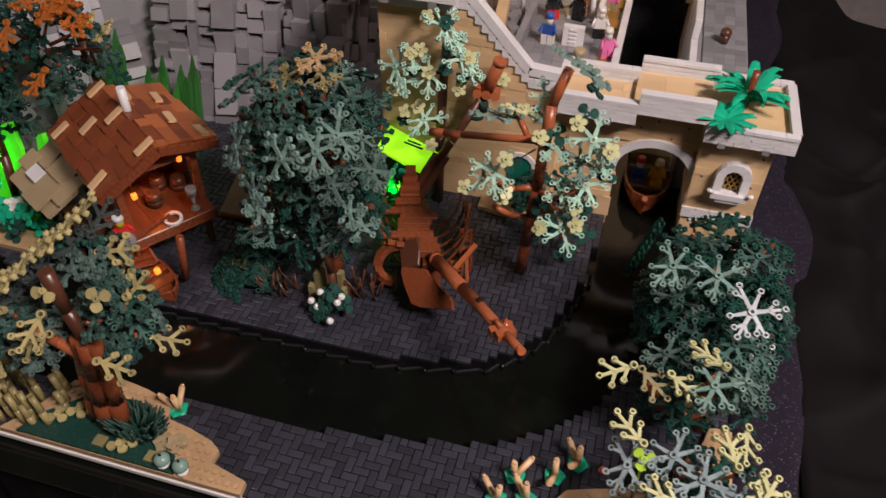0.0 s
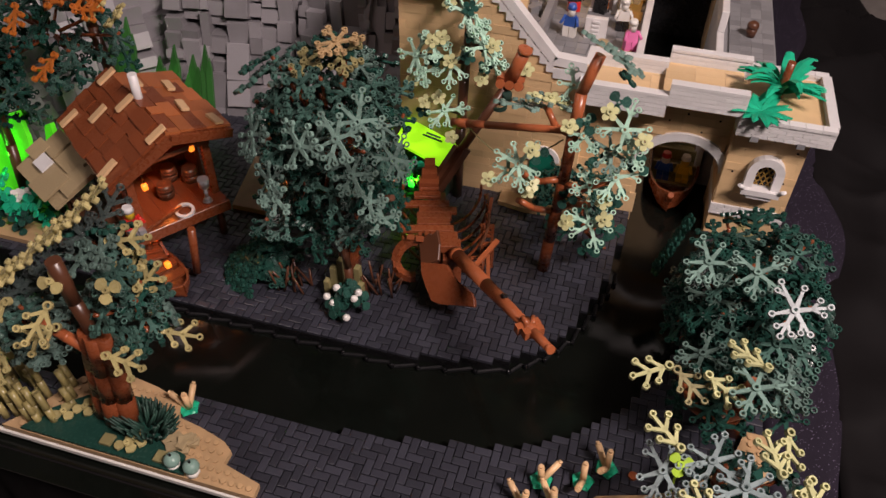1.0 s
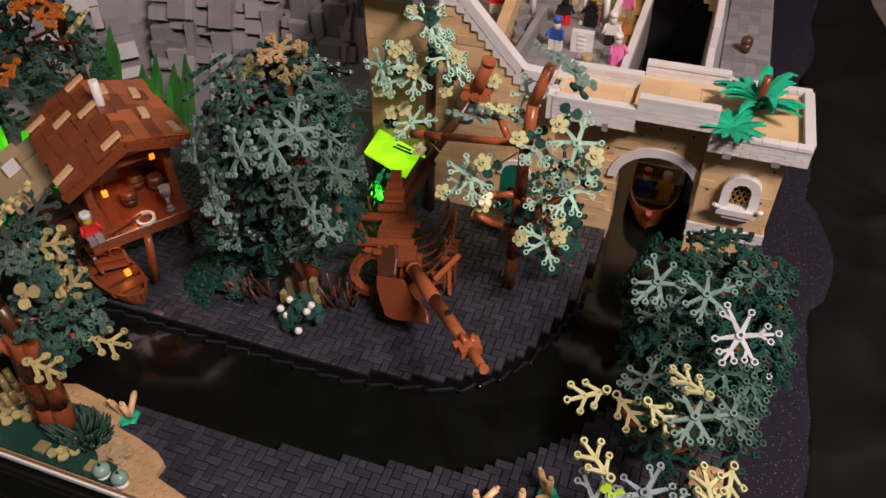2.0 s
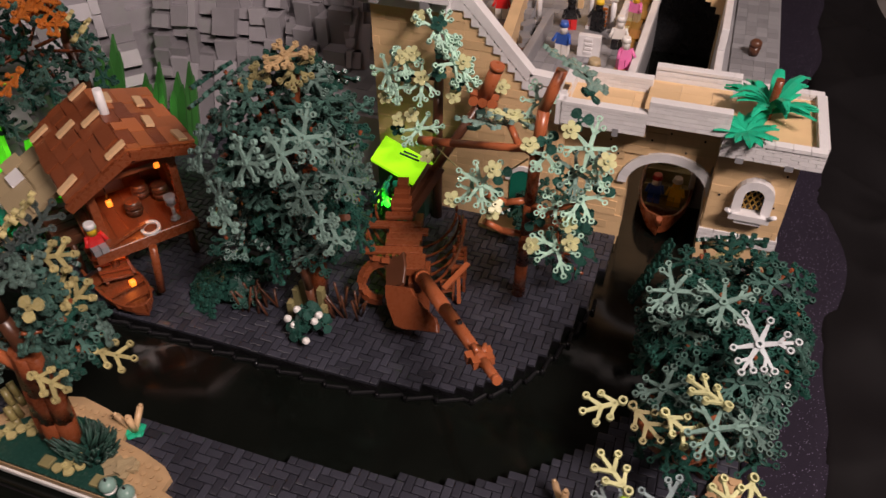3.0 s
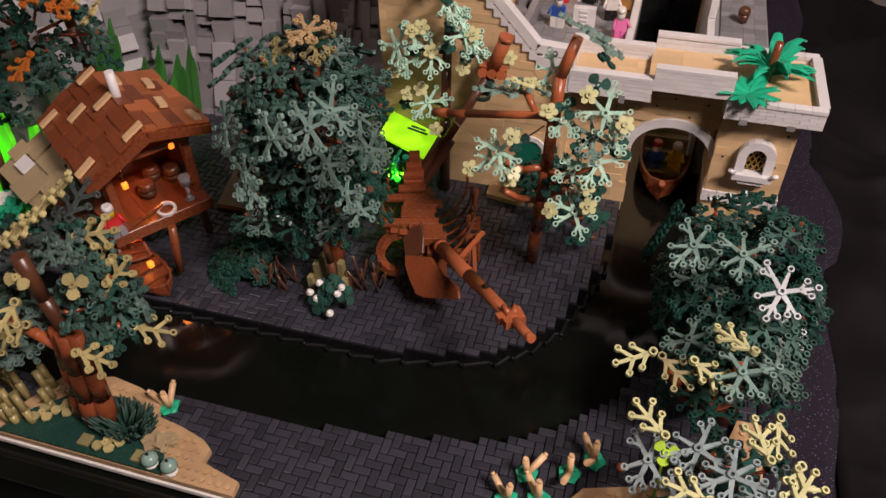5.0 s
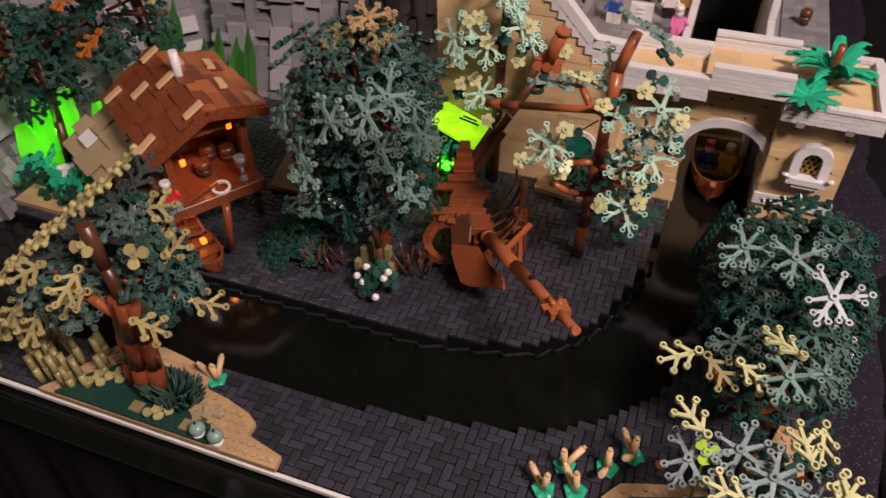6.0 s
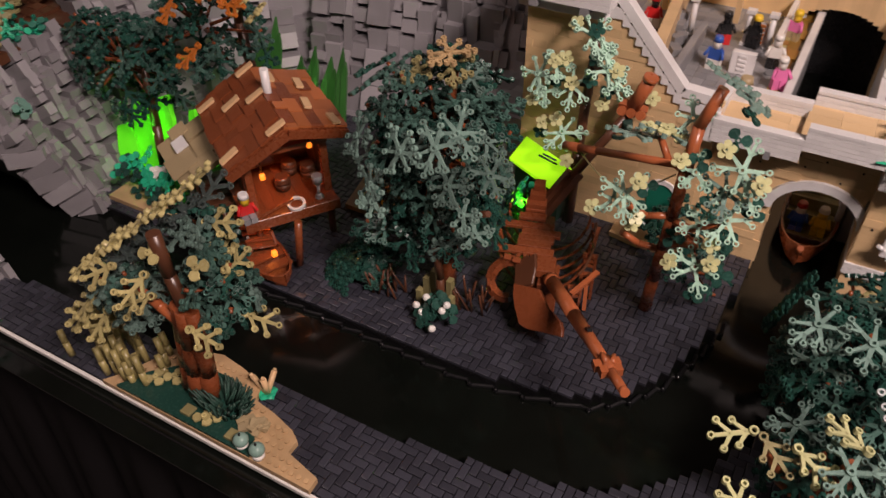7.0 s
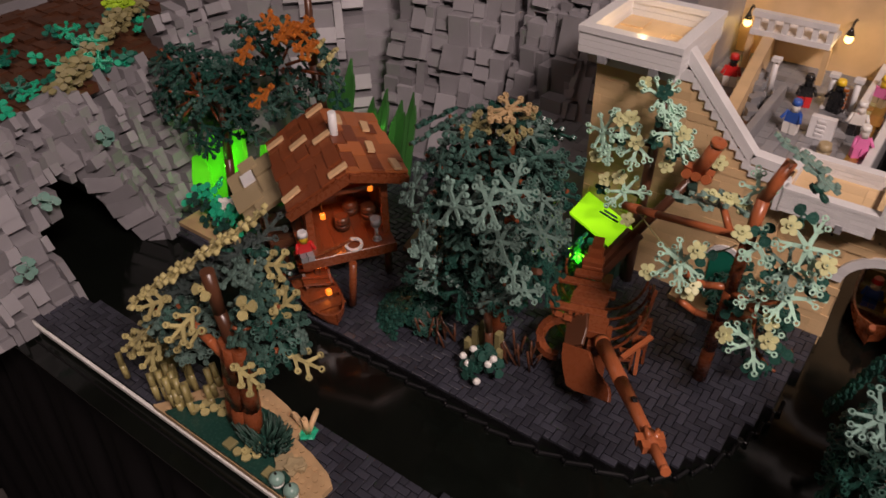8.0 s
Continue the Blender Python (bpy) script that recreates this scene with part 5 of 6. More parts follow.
def hull(parent, m, length, beam, depth, material, name="hull", wall=0.003, pointed=True):
    """A clinker hull, pointed at the bow (+x), with an open inside."""
    bm = bmesh.new()
    rows = []
    n = 14
    for k in range(n + 1):
        u = k / n
        half = beam / 2 * (math.sqrt(max(0.0, 1 - max(0.0, (u - 0.42) / 0.58) ** 2.3)) if pointed else 1) * (0.86 + 0.14 * min(1, u / 0.3))
        half = max(half, 0.0012)
        x = -length / 2 + length * u
        lift = depth * (0.22 * u ** 3)
        prof = [(half, depth + lift), (half * 0.97, depth * 0.55 + lift), (half * 0.72, depth * 0.12 + lift * 0.8), (0, lift * 0.5)]
        outer = [(x, -y, z) for y, z in prof] + [(x, y, z) for y, z in prof[::-1][1:]]
        iw = max(0.0, half - wall)
        ip = [(iw, depth + lift), (iw * 0.97, depth * 0.55 + lift), (iw * 0.72, depth * 0.22 + lift), (0, depth * 0.18 + lift)]
        inner = [(x - (wall if k == n else 0), y, z) for y, z in ip] + [(x - (wall if k == n else 0), -y, z) for y, z in ip[::-1][1:]]
        rows.append([bm.verts.new(m @ Vector(p)) for p in outer + inner])
    c = len(rows[0])
    for k in range(n):
        for i in range(c):
            bm.faces.new((rows[k][i], rows[k][(i + 1) % c], rows[k + 1][(i + 1) % c], rows[k + 1][i]))
    bm.faces.new(rows[0])
    bm.faces.new(rows[-1][::-1])
    return part(name, bm, material, parent)


gang = thing("gangway", (-0.475, 0.55, 0.0), "stepped brown gangway from the hut down to the skiff", "steps")
for k in range(5):
    a = 0.2 + k / 5
    block("tread", gang, BROWN, -0.016, 0.016, -0.005, 0.005, -0.0016, 0.0016, Matrix.Translation((-0.492 + 0.030 * a, 0.556 - 0.016 * a, 0.044 - 0.028 * a)) @ pose(0, 0, 0, 0, 14, 57))
for s in (-1, 1):
    bm = bmesh.new()
    bar(bm, (-0.490 + s * 0.008, 0.560 + s * 0.012, 0.040), (-0.458 + s * 0.008, 0.540 + s * 0.012, 0.012), 0.003, 0.005)
    part("stringer", bm, BROWN, gang)
# landing planks take a darker brown in place of the shadow on them
landing = thing("landing", (-0.54, 0.575, 0.0), "plank landing beside the stilt hut, dark brown for its shade", "platform")
for k in range(6):
    c = Vector((-0.575 + 0.0125 * k, 0.588 - 0.0075 * k, 0.044 + 0.0010 * (k % 2)))
    block("plank", landing, DEEP_BROWN, -0.0055, 0.0055, -0.022, 0.022, -0.002, 0.002, Matrix.Translation(c) @ pose(0, 0, 0, 0, 0, -35 + rnd.uniform(-4, 4)))
for x, y in ((-0.578, 0.575), (-0.515, 0.545), (-0.555, 0.600)):
    bm = bmesh.new()
    rod(bm, (x, y, 0.0), (x, y, 0.043), 0.0035, 0.0035, 8)
    part("post", bm, DEEP_BROWN, landing)
for a, b in (((-0.582, 0.572, 0.060), (-0.520, 0.532, 0.052)), ((-0.560, 0.600, 0.066), (-0.505, 0.556, 0.060))):
    bm = bmesh.new()
    bar(bm, a, b, 0.0035, 0.0045)
    bar(bm, (a[0], a[1], 0.040), a, 0.0035, 0.0035)
    bar(bm, (b[0], b[1], 0.040), b, 0.0035, 0.0035)
    part("rail", bm, DEEP_BROWN, landing)
crate = thing("crate", (-0.472, 0.548, 0.020), "open reddish brown crate standing on the gangway", "crate")
CM = Matrix.Translation((-0.473, 0.549, 0.034)) @ pose(0, 0, 0, 0, 8, 38)
bm = bmesh.new()
box(bm, -0.016, 0.016, -0.009, 0.009, 0, 0.003, CM)
for y in (-0.009, 0.0065):
    box(bm, -0.016, 0.016, y, y + 0.0025, 0.0032, 0.011, CM)
for x in (-0.016, 0.0135):
    box(bm, x, x + 0.0025, -0.0064, 0.0064, 0.0032, 0.011, CM)
soften(bm, 0.0004)
part("box", bm, ROOF_RUST, crate)
bm = bmesh.new()
box(bm, -0.006, 0.006, -0.0098, -0.0092, 0.004, 0.0075, CM)
part("plate", bm, RUST, crate)
hull(skiff, SM, 0.105, 0.046, 0.014, BROWN)
for x in (-0.03, 0.0, 0.02):
    block("bench", skiff, BROWN, x, x + 0.012, -0.02, 0.02, 0.011, 0.0135, SM)
bm = bmesh.new()
bar(bm, SM @ Vector((-0.035, -0.022, 0.015)), SM @ Vector((0.02, -0.02, 0.06)), 0.003, 0.003)
part("boom", bm, DEEP_BROWN, skiff)
bm = bmesh.new()
rod(bm, (-0.405, 0.538, 0.0125), (-0.401, 0.542, 0.072), 0.0042, 0.0042, 10)
solid("mooring_pole", bm, BROWN, "round brown mooring pole standing in the skiff", "pole")
bm = bmesh.new()
box(bm, -0.003, 0.003, -0.003, 0.003, 0, 0.007, SM @ Matrix.Translation((0.012, 0.008, 0.0137)))
soften(bm, 0.0008)
solid("lantern", bm, AMBER_GLOW, "small glowing amber lantern set in the skiff", "lantern", "hut lanterns")


# ---- wrecked ship ----
ship = thing("shipwreck", (-0.15, 0.62, 0.0), "brown wrecked toy sailing ship with bare ribs and leaning mast", "ship")
F = Vector((0.29, -0.957, 0)).normalized()
S = Vector((0.957, 0.29, 0))
SP = Vector((-0.155, 0.625, 0))
SMX = Matrix(((F.x, S.x, 0, SP.x), (F.y, S.y, 0, SP.y), (0, 0, 1, 0), (0, 0, 0, 1)))


def sp(f, s, z):
    return SP + F * f + S * s + Vector((0, 0, z))


def plate(name, pts, thick, material):
    """A flat plate through roughly coplanar corners."""
    pts = [Vector(p) for p in pts]
    mid = sum(pts, Vector()) / len(pts)
    n = sum(((pts[i] - mid).cross(pts[(i + 1) % len(pts)] - mid) for i in range(len(pts))), Vector()).normalized()
    bm = bmesh.new()
    flat = [p - n * (p - mid).dot(n) for p in pts]
    lo = [bm.verts.new(p - n * thick / 2) for p in flat]
    hi = [bm.verts.new(p + n * thick / 2) for p in flat]
    bm.faces.new(lo[::-1])
    bm.faces.new(hi)
    for i in range(len(pts)):
        j = (i + 1) % len(pts)
        bm.faces.new((lo[i], lo[j], hi[j], hi[i]))
    soften(bm, 0.0008)
    return part(name, bm, material, ship)


# cutwater: a broad curved knee under the bowsprit, leaning to the near shore
plate("cutwater", [(-0.167, 0.590, 0.047), (-0.164, 0.580, 0.040), (-0.157, 0.572, 0.033), (-0.147, 0.562, 0.023), (-0.137, 0.560, 0.023), (-0.120, 0.559, 0.028), (-0.100, 0.556, 0.034), (-0.102, 0.562, 0.039), (-0.106, 0.567, 0.042), (-0.112, 0.568, 0.043), (-0.117, 0.572, 0.045), (-0.125, 0.572, 0.047), (-0.130, 0.580, 0.050), (-0.138, 0.588, 0.053)], 0.0056, BROWN)
# stem plate: same brown plastic, its shaded side put in as a darker brown
plate("stem_plate", [(-0.168, 0.590, 0.041), (-0.176, 0.613, 0.050), (-0.175, 0.619, 0.057), (-0.170, 0.615, 0.056), (-0.168, 0.620, 0.062), (-0.163, 0.616, 0.061), (-0.160, 0.621, 0.068), (-0.152, 0.607, 0.061), (-0.148, 0.594, 0.050)], 0.004, DEEP_BROWN)
tip = Vector((-0.014, 0.451, 0.118))
root = Vector((-0.134, 0.603, 0.056))
d = (tip - root).normalized()
side = d.cross(Vector((0, 0, 1))).normalized()
mid = root + (tip - root) * 0.80
bm = bmesh.new()
path_tube(bm, [root, root + (tip - root) * 0.38, mid, tip], [0.0074, 0.0068, 0.0048, 0.0036], 14)
rod(bm, root - d * 0.002, root + d * 0.006, 0.0078, 0.0078, 14)
bowsprit = part("bowsprit", bm, RUST, ship)
bm = bmesh.new()
for o, w in ((0.0, 0.011), (0.010, 0.009)):
    bar(bm, mid + d * o - side * w, mid + d * o + side * w, 0.007, 0.008)
for k in range(5):
    a = k * 1.256
    v = side * math.cos(a) + side.cross(d) * math.sin(a)
    rod(bm, mid + d * 0.004 + v * 0.004, mid - d * 0.004 + v * 0.0095, 0.003, 0.002, 7)
rod(bm, mid - d * 0.006, mid + d * 0.012, 0.0066, 0.0052, 12)
part("bowsprit_cap", bm, RUST, bowsprit)
bm = bmesh.new()
rod(bm, tip - d * 0.006, tip + d * 0.001, 0.0036, 0.0040, 14)
part("bowsprit_tip", bm, RUST, bowsprit)
bm = bmesh.new()
bar(bm, root + (tip - root) * 0.55 + Vector((0, 0, 0.007)), root + (tip - root) * 0.58 + Vector((0, 0, 0.009)), 0.004, 0.003)
part("cleat", bm, INK, bowsprit)
# stem block, keel, stepped deck, thin hoop ribs
bm = bmesh.new()
for x0, x1, y0, y1, z0, z1 in ((-0.004, 0.020, -0.004, 0.016, 0.0505, 0.0600), (0.006, 0.030, 0.000, 0.018, 0.040, 0.0500), (-0.016, 0.022, -0.012, 0.020, 0.0003, 0.0395)):
    box(bm, x0, x1, y0, y1, z0, z1, SMX)
soften(bm, 0.0006)
part("stem_block", bm, BROWN, ship)
for k in range(6):
    block("stem_tooth", ship, BROWN, -0.010, -0.0052, -0.026 + 0.007 * k, -0.022 + 0.007 * k, 0.046, 0.0535 + 0.0012 * (k % 2), SMX)
bm = bmesh.new()
bar(bm, sp(0.02, 0, 0.007), sp(-0.13, 0, 0.007), 0.010, 0.0134)
part("keel", bm, DEEP_BROWN, ship)
for k, (f0, s0, s1, z) in enumerate(((-0.0105, -0.048, 0.012, 0.055), (-0.0210, -0.028, 0.008, 0.056), (-0.0315, -0.028, 0.010, 0.0555), (-0.0420, -0.026, 0.016, 0.055), (-0.0525, -0.050, 0.008, 0.0556), (-0.0630, -0.032, -0.002, 0.060), (-0.0735, -0.026, -0.004, 0.064))):
    bm = bmesh.new()
    box(bm, f0 - 0.0102, f0, s0, s1, z - 0.0042, z, SMX)
    soften(bm, 0.0005)
    part("deck_plank", bm, BROWN, ship)
for k in range(3):
    block("deck_step", ship, BROWN, -0.0880 - 0.008 * k, -0.0745 - 0.008 * k, -0.026 + 0.003 * k, -0.004 - 0.002 * k, 0.054, 0.0700 + 0.007 * k, SMX)
for k in range(5):
    f = -0.006 - 0.017 * k
    for s in (-1, 1):
        bm = bmesh.new()
        wide = 0.040 + 0.010 * math.sin(math.pi * (k + 1) / 6)
        sweep(bm, [sp(f - 0.012 * math.sin(t) ** 2, s * wide * math.sin(t), 0.052 - 0.044 * math.cos(t)) for t in [math.pi * 0.55 * i / 14 for i in range(15)]], 0.0016, 7)
        part("rib", bm, BROWN, ship)
bm = bmesh.new()
sweep(bm, [sp(0.004 - 0.085 * u, 0.052 * math.sqrt(1 - (1 - min(1, 0.35 + u)) ** 2), 0.046 + 0.004 * u) for u in [i / 10 for i in range(11)]], 0.0016, 6)
part("side_rail", bm, DEEP_BROWN, ship)
# curved broken frames at the bow
bm = bmesh.new()
up = Vector((0, 0.45, 0.89))
pts = [Vector((-0.180, 0.606, 0.034)) - S * 0.020 * math.cos(t) + up * 0.021 * math.sin(t) for t in [-1.75 + 3.3 * i / 10 for i in range(11)]]
for a, b in zip(pts, pts[1:]):
    bar(bm, a, b + (b - a) * 0.2, 0.008, 0.008)
part("broken_frame", bm, BROWN, ship)
for x, y, z, turn_z in ((-0.117, 0.672, 0.030, 12), (-0.112, 0.652, 0.022, 20), (-0.118, 0.634, 0.016, 32)):
    bm = bmesh.new()
    m = Matrix.Translation((x, y, 0.0)) @ pose(0, 0, 0, 0, 0, turn_z)
    for o in (-0.0075, 0.0045):
        box(bm, o, o + 0.003, -0.003, 0.003, 0.0003, z + 0.013, m)
    for k in range(3):
        box(bm, -0.0043, 0.0043, -0.0026, 0.0026, z + 0.006 * k - 0.002, z + 0.006 * k + 0.001, m)
    part("bulwark", bm, BROWN, ship)
for a, b, w in (((-0.100, 0.648, 0.046), (-0.115, 0.614, 0.036), 0.0050), ((-0.120, 0.700, 0.060), (-0.118, 0.676, 0.040), 0.0035), ((-0.108, 0.640, 0.030), (-0.104, 0.630, 0.004), 0.004)):
    bm = bmesh.new()
    bar(bm, a, b, w, 0.003)
    part("loose_plank", bm, RUST, ship)
for k in range(2):
    block("frame_lug", ship, BROWN, -0.004, 0.004, -0.003, 0.003, -0.003, 0.003, Matrix.Translation((-0.186 + 0.010 * k, 0.612, 0.057)) @ pose(0, 0, 0, 30, 0, 10))
# leaning mast, yard and blocks
# the shade over the mast is painted in by the dark brown
bm = bmesh.new()
for o, w in ((-0.005, 0.007), (0.005, 0.006)):
    bar(bm, (-0.194 + o, 0.700, 0.042), (-0.163 + o, 0.728, 0.100), w, 0.009)
rod(bm, (-0.165, 0.726, 0.096), (-0.122, 0.764, 0.172), 0.0050, 0.0050, 12)
mast = part("mast", bm, DEEP_BROWN, ship)
bm = bmesh.new()
rod(bm, (-0.123, 0.765, 0.170), (-0.109, 0.763, 0.208), 0.0076, 0.0070, 14)
rod(bm, (-0.1094, 0.763, 0.207), (-0.108, 0.7628, 0.212), 0.0078, 0.0078, 14)
part("mast_head", bm, RUST, mast)
bm = bmesh.new()
for o in (-0.010, 0.0, 0.010):
    rod(bm, (-0.121 + o, 0.764, 0.166), (-0.121 + o, 0.755, 0.171), 0.0050, 0.0050, 12)
box(bm, -0.015, 0.015, -0.004, 0.004, -0.004, 0.004, Matrix.Translation((-0.122, 0.766, 0.172)) @ pose(0, 0, 0, 20, 10, 8))
part("mast_top", bm, RUST, mast)
bm = bmesh.new()
rod(bm, (-0.123, 0.758, 0.152), (-0.122, 0.754, 0.162), 0.0060, 0.0050, 12)
ring(bm, (-0.130, 0.754), 0.009, 0.006, 0.142, 0.146, 14)
part("mast_block", bm, MATT_GREEN, mast, "dark green pulley block")
bm = bmesh.new()
path_tube(bm, [(-0.163, 0.685, 0.159), (-0.146, 0.679, 0.165)], [0.0048, 0.0048], 14)
path_tube(bm, [(-0.146, 0.679, 0.165), (-0.125, 0.670, 0.173), (-0.042, 0.638, 0.203)], [0.0041, 0.0038, 0.0036], 12)
part("yard", bm, RUST, ship)
bm = bmesh.new()
sweep(bm, [(-0.146 + 0.10 * u, 0.679 - 0.03 * u, 0.162 + 0.035 * u - 0.030 * math.sin(math.pi * u) - 0.012 * u) for u in [i / 12 for i in range(13)]], 0.0008, 5)
part("rigging", bm, OLIVE, ship)

# ---- rowing boat in the water gate ----
boat = thing("rowing_boat", (0.075, 0.86, -0.013), "brown toy rowing boat with tan benches under the arch", "boat")
BM = Matrix.Translation((0.076, 0.895, -0.0125)) @ pose(0, 0, 0, 0, 0, -90)
hull(boat, BM, 0.140, 0.064, 0.026, BROWN)
bm = bmesh.new()
rod(bm, BM @ Vector((0.066, 0, 0.020)), BM @ Vector((0.076, 0, 0.034)), 0.0045, 0.0035, 8)
part("stem_post", bm, RUST, boat)
for x in (-0.055, -0.018, 0.016):
    bm = bmesh.new()
    box(bm, x - 0.008, x + 0.010, -0.026, 0.026, 0.014, 0.0175, BM)
    bench = part("bench", bm, YELLOW_TAN, boat)
    bm = bmesh.new()
    box(bm, x - 0.010, x - 0.007, -0.027, 0.027, 0.0175, 0.034, BM)
    soften(bm, 0.0006)
    part("backrest", bm, YELLOW_TAN, bench)


# ---- toy figures: plain shapes ----
def figure(place, turn, colours, height=0.040, sitting=False, label="plain toy figure"):
    legs, torso, head, hat = colours
    bm = bmesh.new()
    m = Matrix.Translation(place) @ pose(0, 0, 0, 0, 0, turn) @ Matrix.Scale(height / 0.040, 4)

    def close(idx):
        for f in bm.faces:
            if f not in done:
                f.material_index = idx
                done.add(f)
    done = set()
    if sitting:
        for s in (-1, 1):
            box(bm, s * 0.004 - 0.0036, s * 0.004 + 0.0036, -0.013, 0.003, 0, 0.007, m)
        lift = 0.007
    else:
        for s in (-1, 1):
            box(bm, s * 0.004 - 0.0036, s * 0.004 + 0.0036, -0.004, 0.004, 0, 0.013, m)
        lift = 0.013
    close(0)
    lo = [(-0.0078, -0.0038), (0.0078, -0.0038), (0.0078, 0.0038), (-0.0078, 0.0038)]
    a = [bm.verts.new(m @ Vector((x, y, lift))) for x, y in lo]
    b = [bm.verts.new(m @ Vector((x * 0.72, y, lift + 0.0125))) for x, y in lo]
    bm.faces.new(a[::-1])
    bm.faces.new(b)
    for i in range(4):
        bm.faces.new((a[i], a[(i + 1) % 4], b[(i + 1) % 4], b[i]))
    for s in (-1, 1):
        rod(bm, m @ Vector((s * 0.0068, 0, lift + 0.0115)), m @ Vector((s * 0.0105, -0.006, lift + 0.003)), 0.0023, 0.002, 7)
    close(1)
    rod(bm, m @ Vector((0, 0, lift + 0.0125)), m @ Vector((0, 0, lift + 0.0230)), 0.0052, 0.0052, 12)
    close(2)
    rod(bm, m @ Vector((0, 0.0005, lift + 0.0205)), m @ Vector((0, 0.0005, lift + 0.0262)), 0.0066, 0.0050, 12)
    close(3)
    return solid("toy_figure", bm, list(colours), label, "toy figure", "toy figures in the model")


FZ = 0.0975
figure((-0.095, 1.040, FZ), -10, (WHITE, BLUE, WHITE, BLUE), 0.047, label="plain toy figure in blue with a blue cap")
figure((-0.102, 1.122, FZ), 20, (RED, INK, INK, INK), 0.047, label="plain black toy figure standing in the courtyard")
figure((-0.064, 1.128, FZ), -20, (INK, INK, INK, YELLOW), 0.047, label="plain black toy figure with a yellow top")
figure((-0.019, 1.175, FZ), -20, (DARK_TAN, PINK, YELLOW, YELLOW), 0.045, label="plain pink and yellow toy figure")
figure((-0.027, 1.080, FZ), 10, (INK, WHITE, WHITE, WHITE), 0.047, label="plain toy figure in white with a white cap")
figure((-0.010, 1.022, FZ), 30, (PINK, PINK, WHITE, WHITE), 0.045, label="plain pink and white toy figure")
figure((-0.205, 1.128, FZ), 10, (WHITE, RED, INK, RED), 0.048, label="plain toy figure in red standing by the wall")
figure(hp(-0.022, -0.055, 0.0614), 60, (GREY, RED, YELLOW, PALE), sitting=True, label="plain red and grey toy figure sitting at the hut")
for s, cols in ((-1, (BLUE, BLUE, WHITE, RED)), (1, (YELLOW, YELLOW, YELLOW, WHITE))):
    figure(BM @ Vector((0.012, s * 0.012, 0.0176)), 0, cols, sitting=True, label="plain toy figure sitting in the rowing boat")

# courtyard clutter
for x, y, r, mtl in ((-0.112, 0.938, 0.011, INK), (-0.045, 1.005, 0.009, DARK_TAN)):
    bm = bmesh.new()
    rod(bm, (x, y, FZ), (x, y, FZ + 0.008), r * 0.8, r, 12)
    rod(bm, (x, y, FZ + 0.008), (x, y, FZ + 0.017), r, r * 0.8, 12)
    solid("barrel", bm, mtl, "small round dark barrel in the courtyard", "barrel", "courtyard barrels")
bm = bmesh.new()
box(bm, -0.075, -0.045, 1.040, 1.050, FZ, FZ + 0.030)
for k in range(4):
    box(bm, -0.066, -0.055, 1.0385, 1.040, FZ + 0.005 + 0.006 * k, FZ + 0.009 + 0.006 * k)
soften(bm, 0.0006)
solid("stone_stand", bm, PALE, "pale grey stand in the courtyard", "stand")
bm = bmesh.new()
box(bm, -0.145, -0.128, 0.985, 1.005, FZ, FZ + 0.018)
soften(bm, 0.0008)
solid("crate", bm, DEEP_BROWN, "small dark brown crate in the courtyard", "crate")


# ---- front-left garden plot ----
plot = thing("garden_plot", (-0.38, 0.345, 0.0), "tan edged toy garden plot with dark green ground", "garden")
PLOT = [(-0.475, 0.317), (-0.227, 0.317), (-0.228, 0.330), (-0.266, 0.339), (-0.266, 0.352), (-0.277, 0.359), (-0.303, 0.366), (-0.329, 0.370), (-0.334, 0.386), (-0.364, 0.394), (-0.393, 0.398), (-0.440, 0.384), (-0.462, 0.335)]
bm = bmesh.new()
prism(bm, PLOT, 0.0002, 0.0064)
part("tan_plate", bm, SANDY, plot)
GREEN_PLOT = [(-0.455, 0.3176), (-0.292, 0.3176), (-0.300, 0.335), (-0.325, 0.340), (-0.338, 0.362), (-0.362, 0.378), (-0.410, 0.374), (-0.440, 0.345)]
bm = bmesh.new()
prism(bm, GREEN_PLOT, 0.0066, 0.0098)
part("grass_plate", bm, DARK_GREEN, plot)
bm = bmesh.new()
for i in range(40):
    for j in range(12):
        p = (-0.474 + 0.008 * i, 0.323 + 0.008 * j)
        if inside(p, PLOT) and not inside(p, GREEN_PLOT) and all(inside((p[0] + dx, p[1] + dy), PLOT) for dx in (-0.003, 0.003) for dy in (-0.003, 0.003)):
            rod(bm, (p[0], p[1], 0.0064), (p[0], p[1], 0.0081), 0.0024, 0.0024, 10)
part("studs", bm, SANDY, plot)
for x, y in ((-0.305, 0.324), (-0.286, 0.323)):
    bm = bmesh.new()
    rod(bm, (x, y, 0.0098 if x < -0.30 else 0.0064), (x, y, 0.0112), 0.0060, 0.0055, 12)
    o = solid("gourd", bm, WHITE, "round sand green gourd on a white stud", "gourd", "garden gourds")
    bm = bmesh.new()
    ball(bm, (x, y, 0.0165), 0.0072, 0.9, 14)
    fruit = part("fruit", bm, SAND, o)
    bm = bmesh.new()
    rod(bm, (x, y, 0.022), (x, y, 0.0252), 0.0012, 0.0009, 6)
    part("stalk", bm, INK, fruit)
for x, y in ((-0.372, 0.328), (-0.392, 0.371), (-0.318, 0.3265)):
    bm = bmesh.new()
    box(bm, x - 0.0055, x + 0.0055, y - 0.0055, y + 0.0055, 0.0099, 0.0131)
    soften(bm, 0.0004)
    solid("stone_tile", bm, OLIVE, "square olive tan tile lying on the garden plot", "tile", "garden tiles")
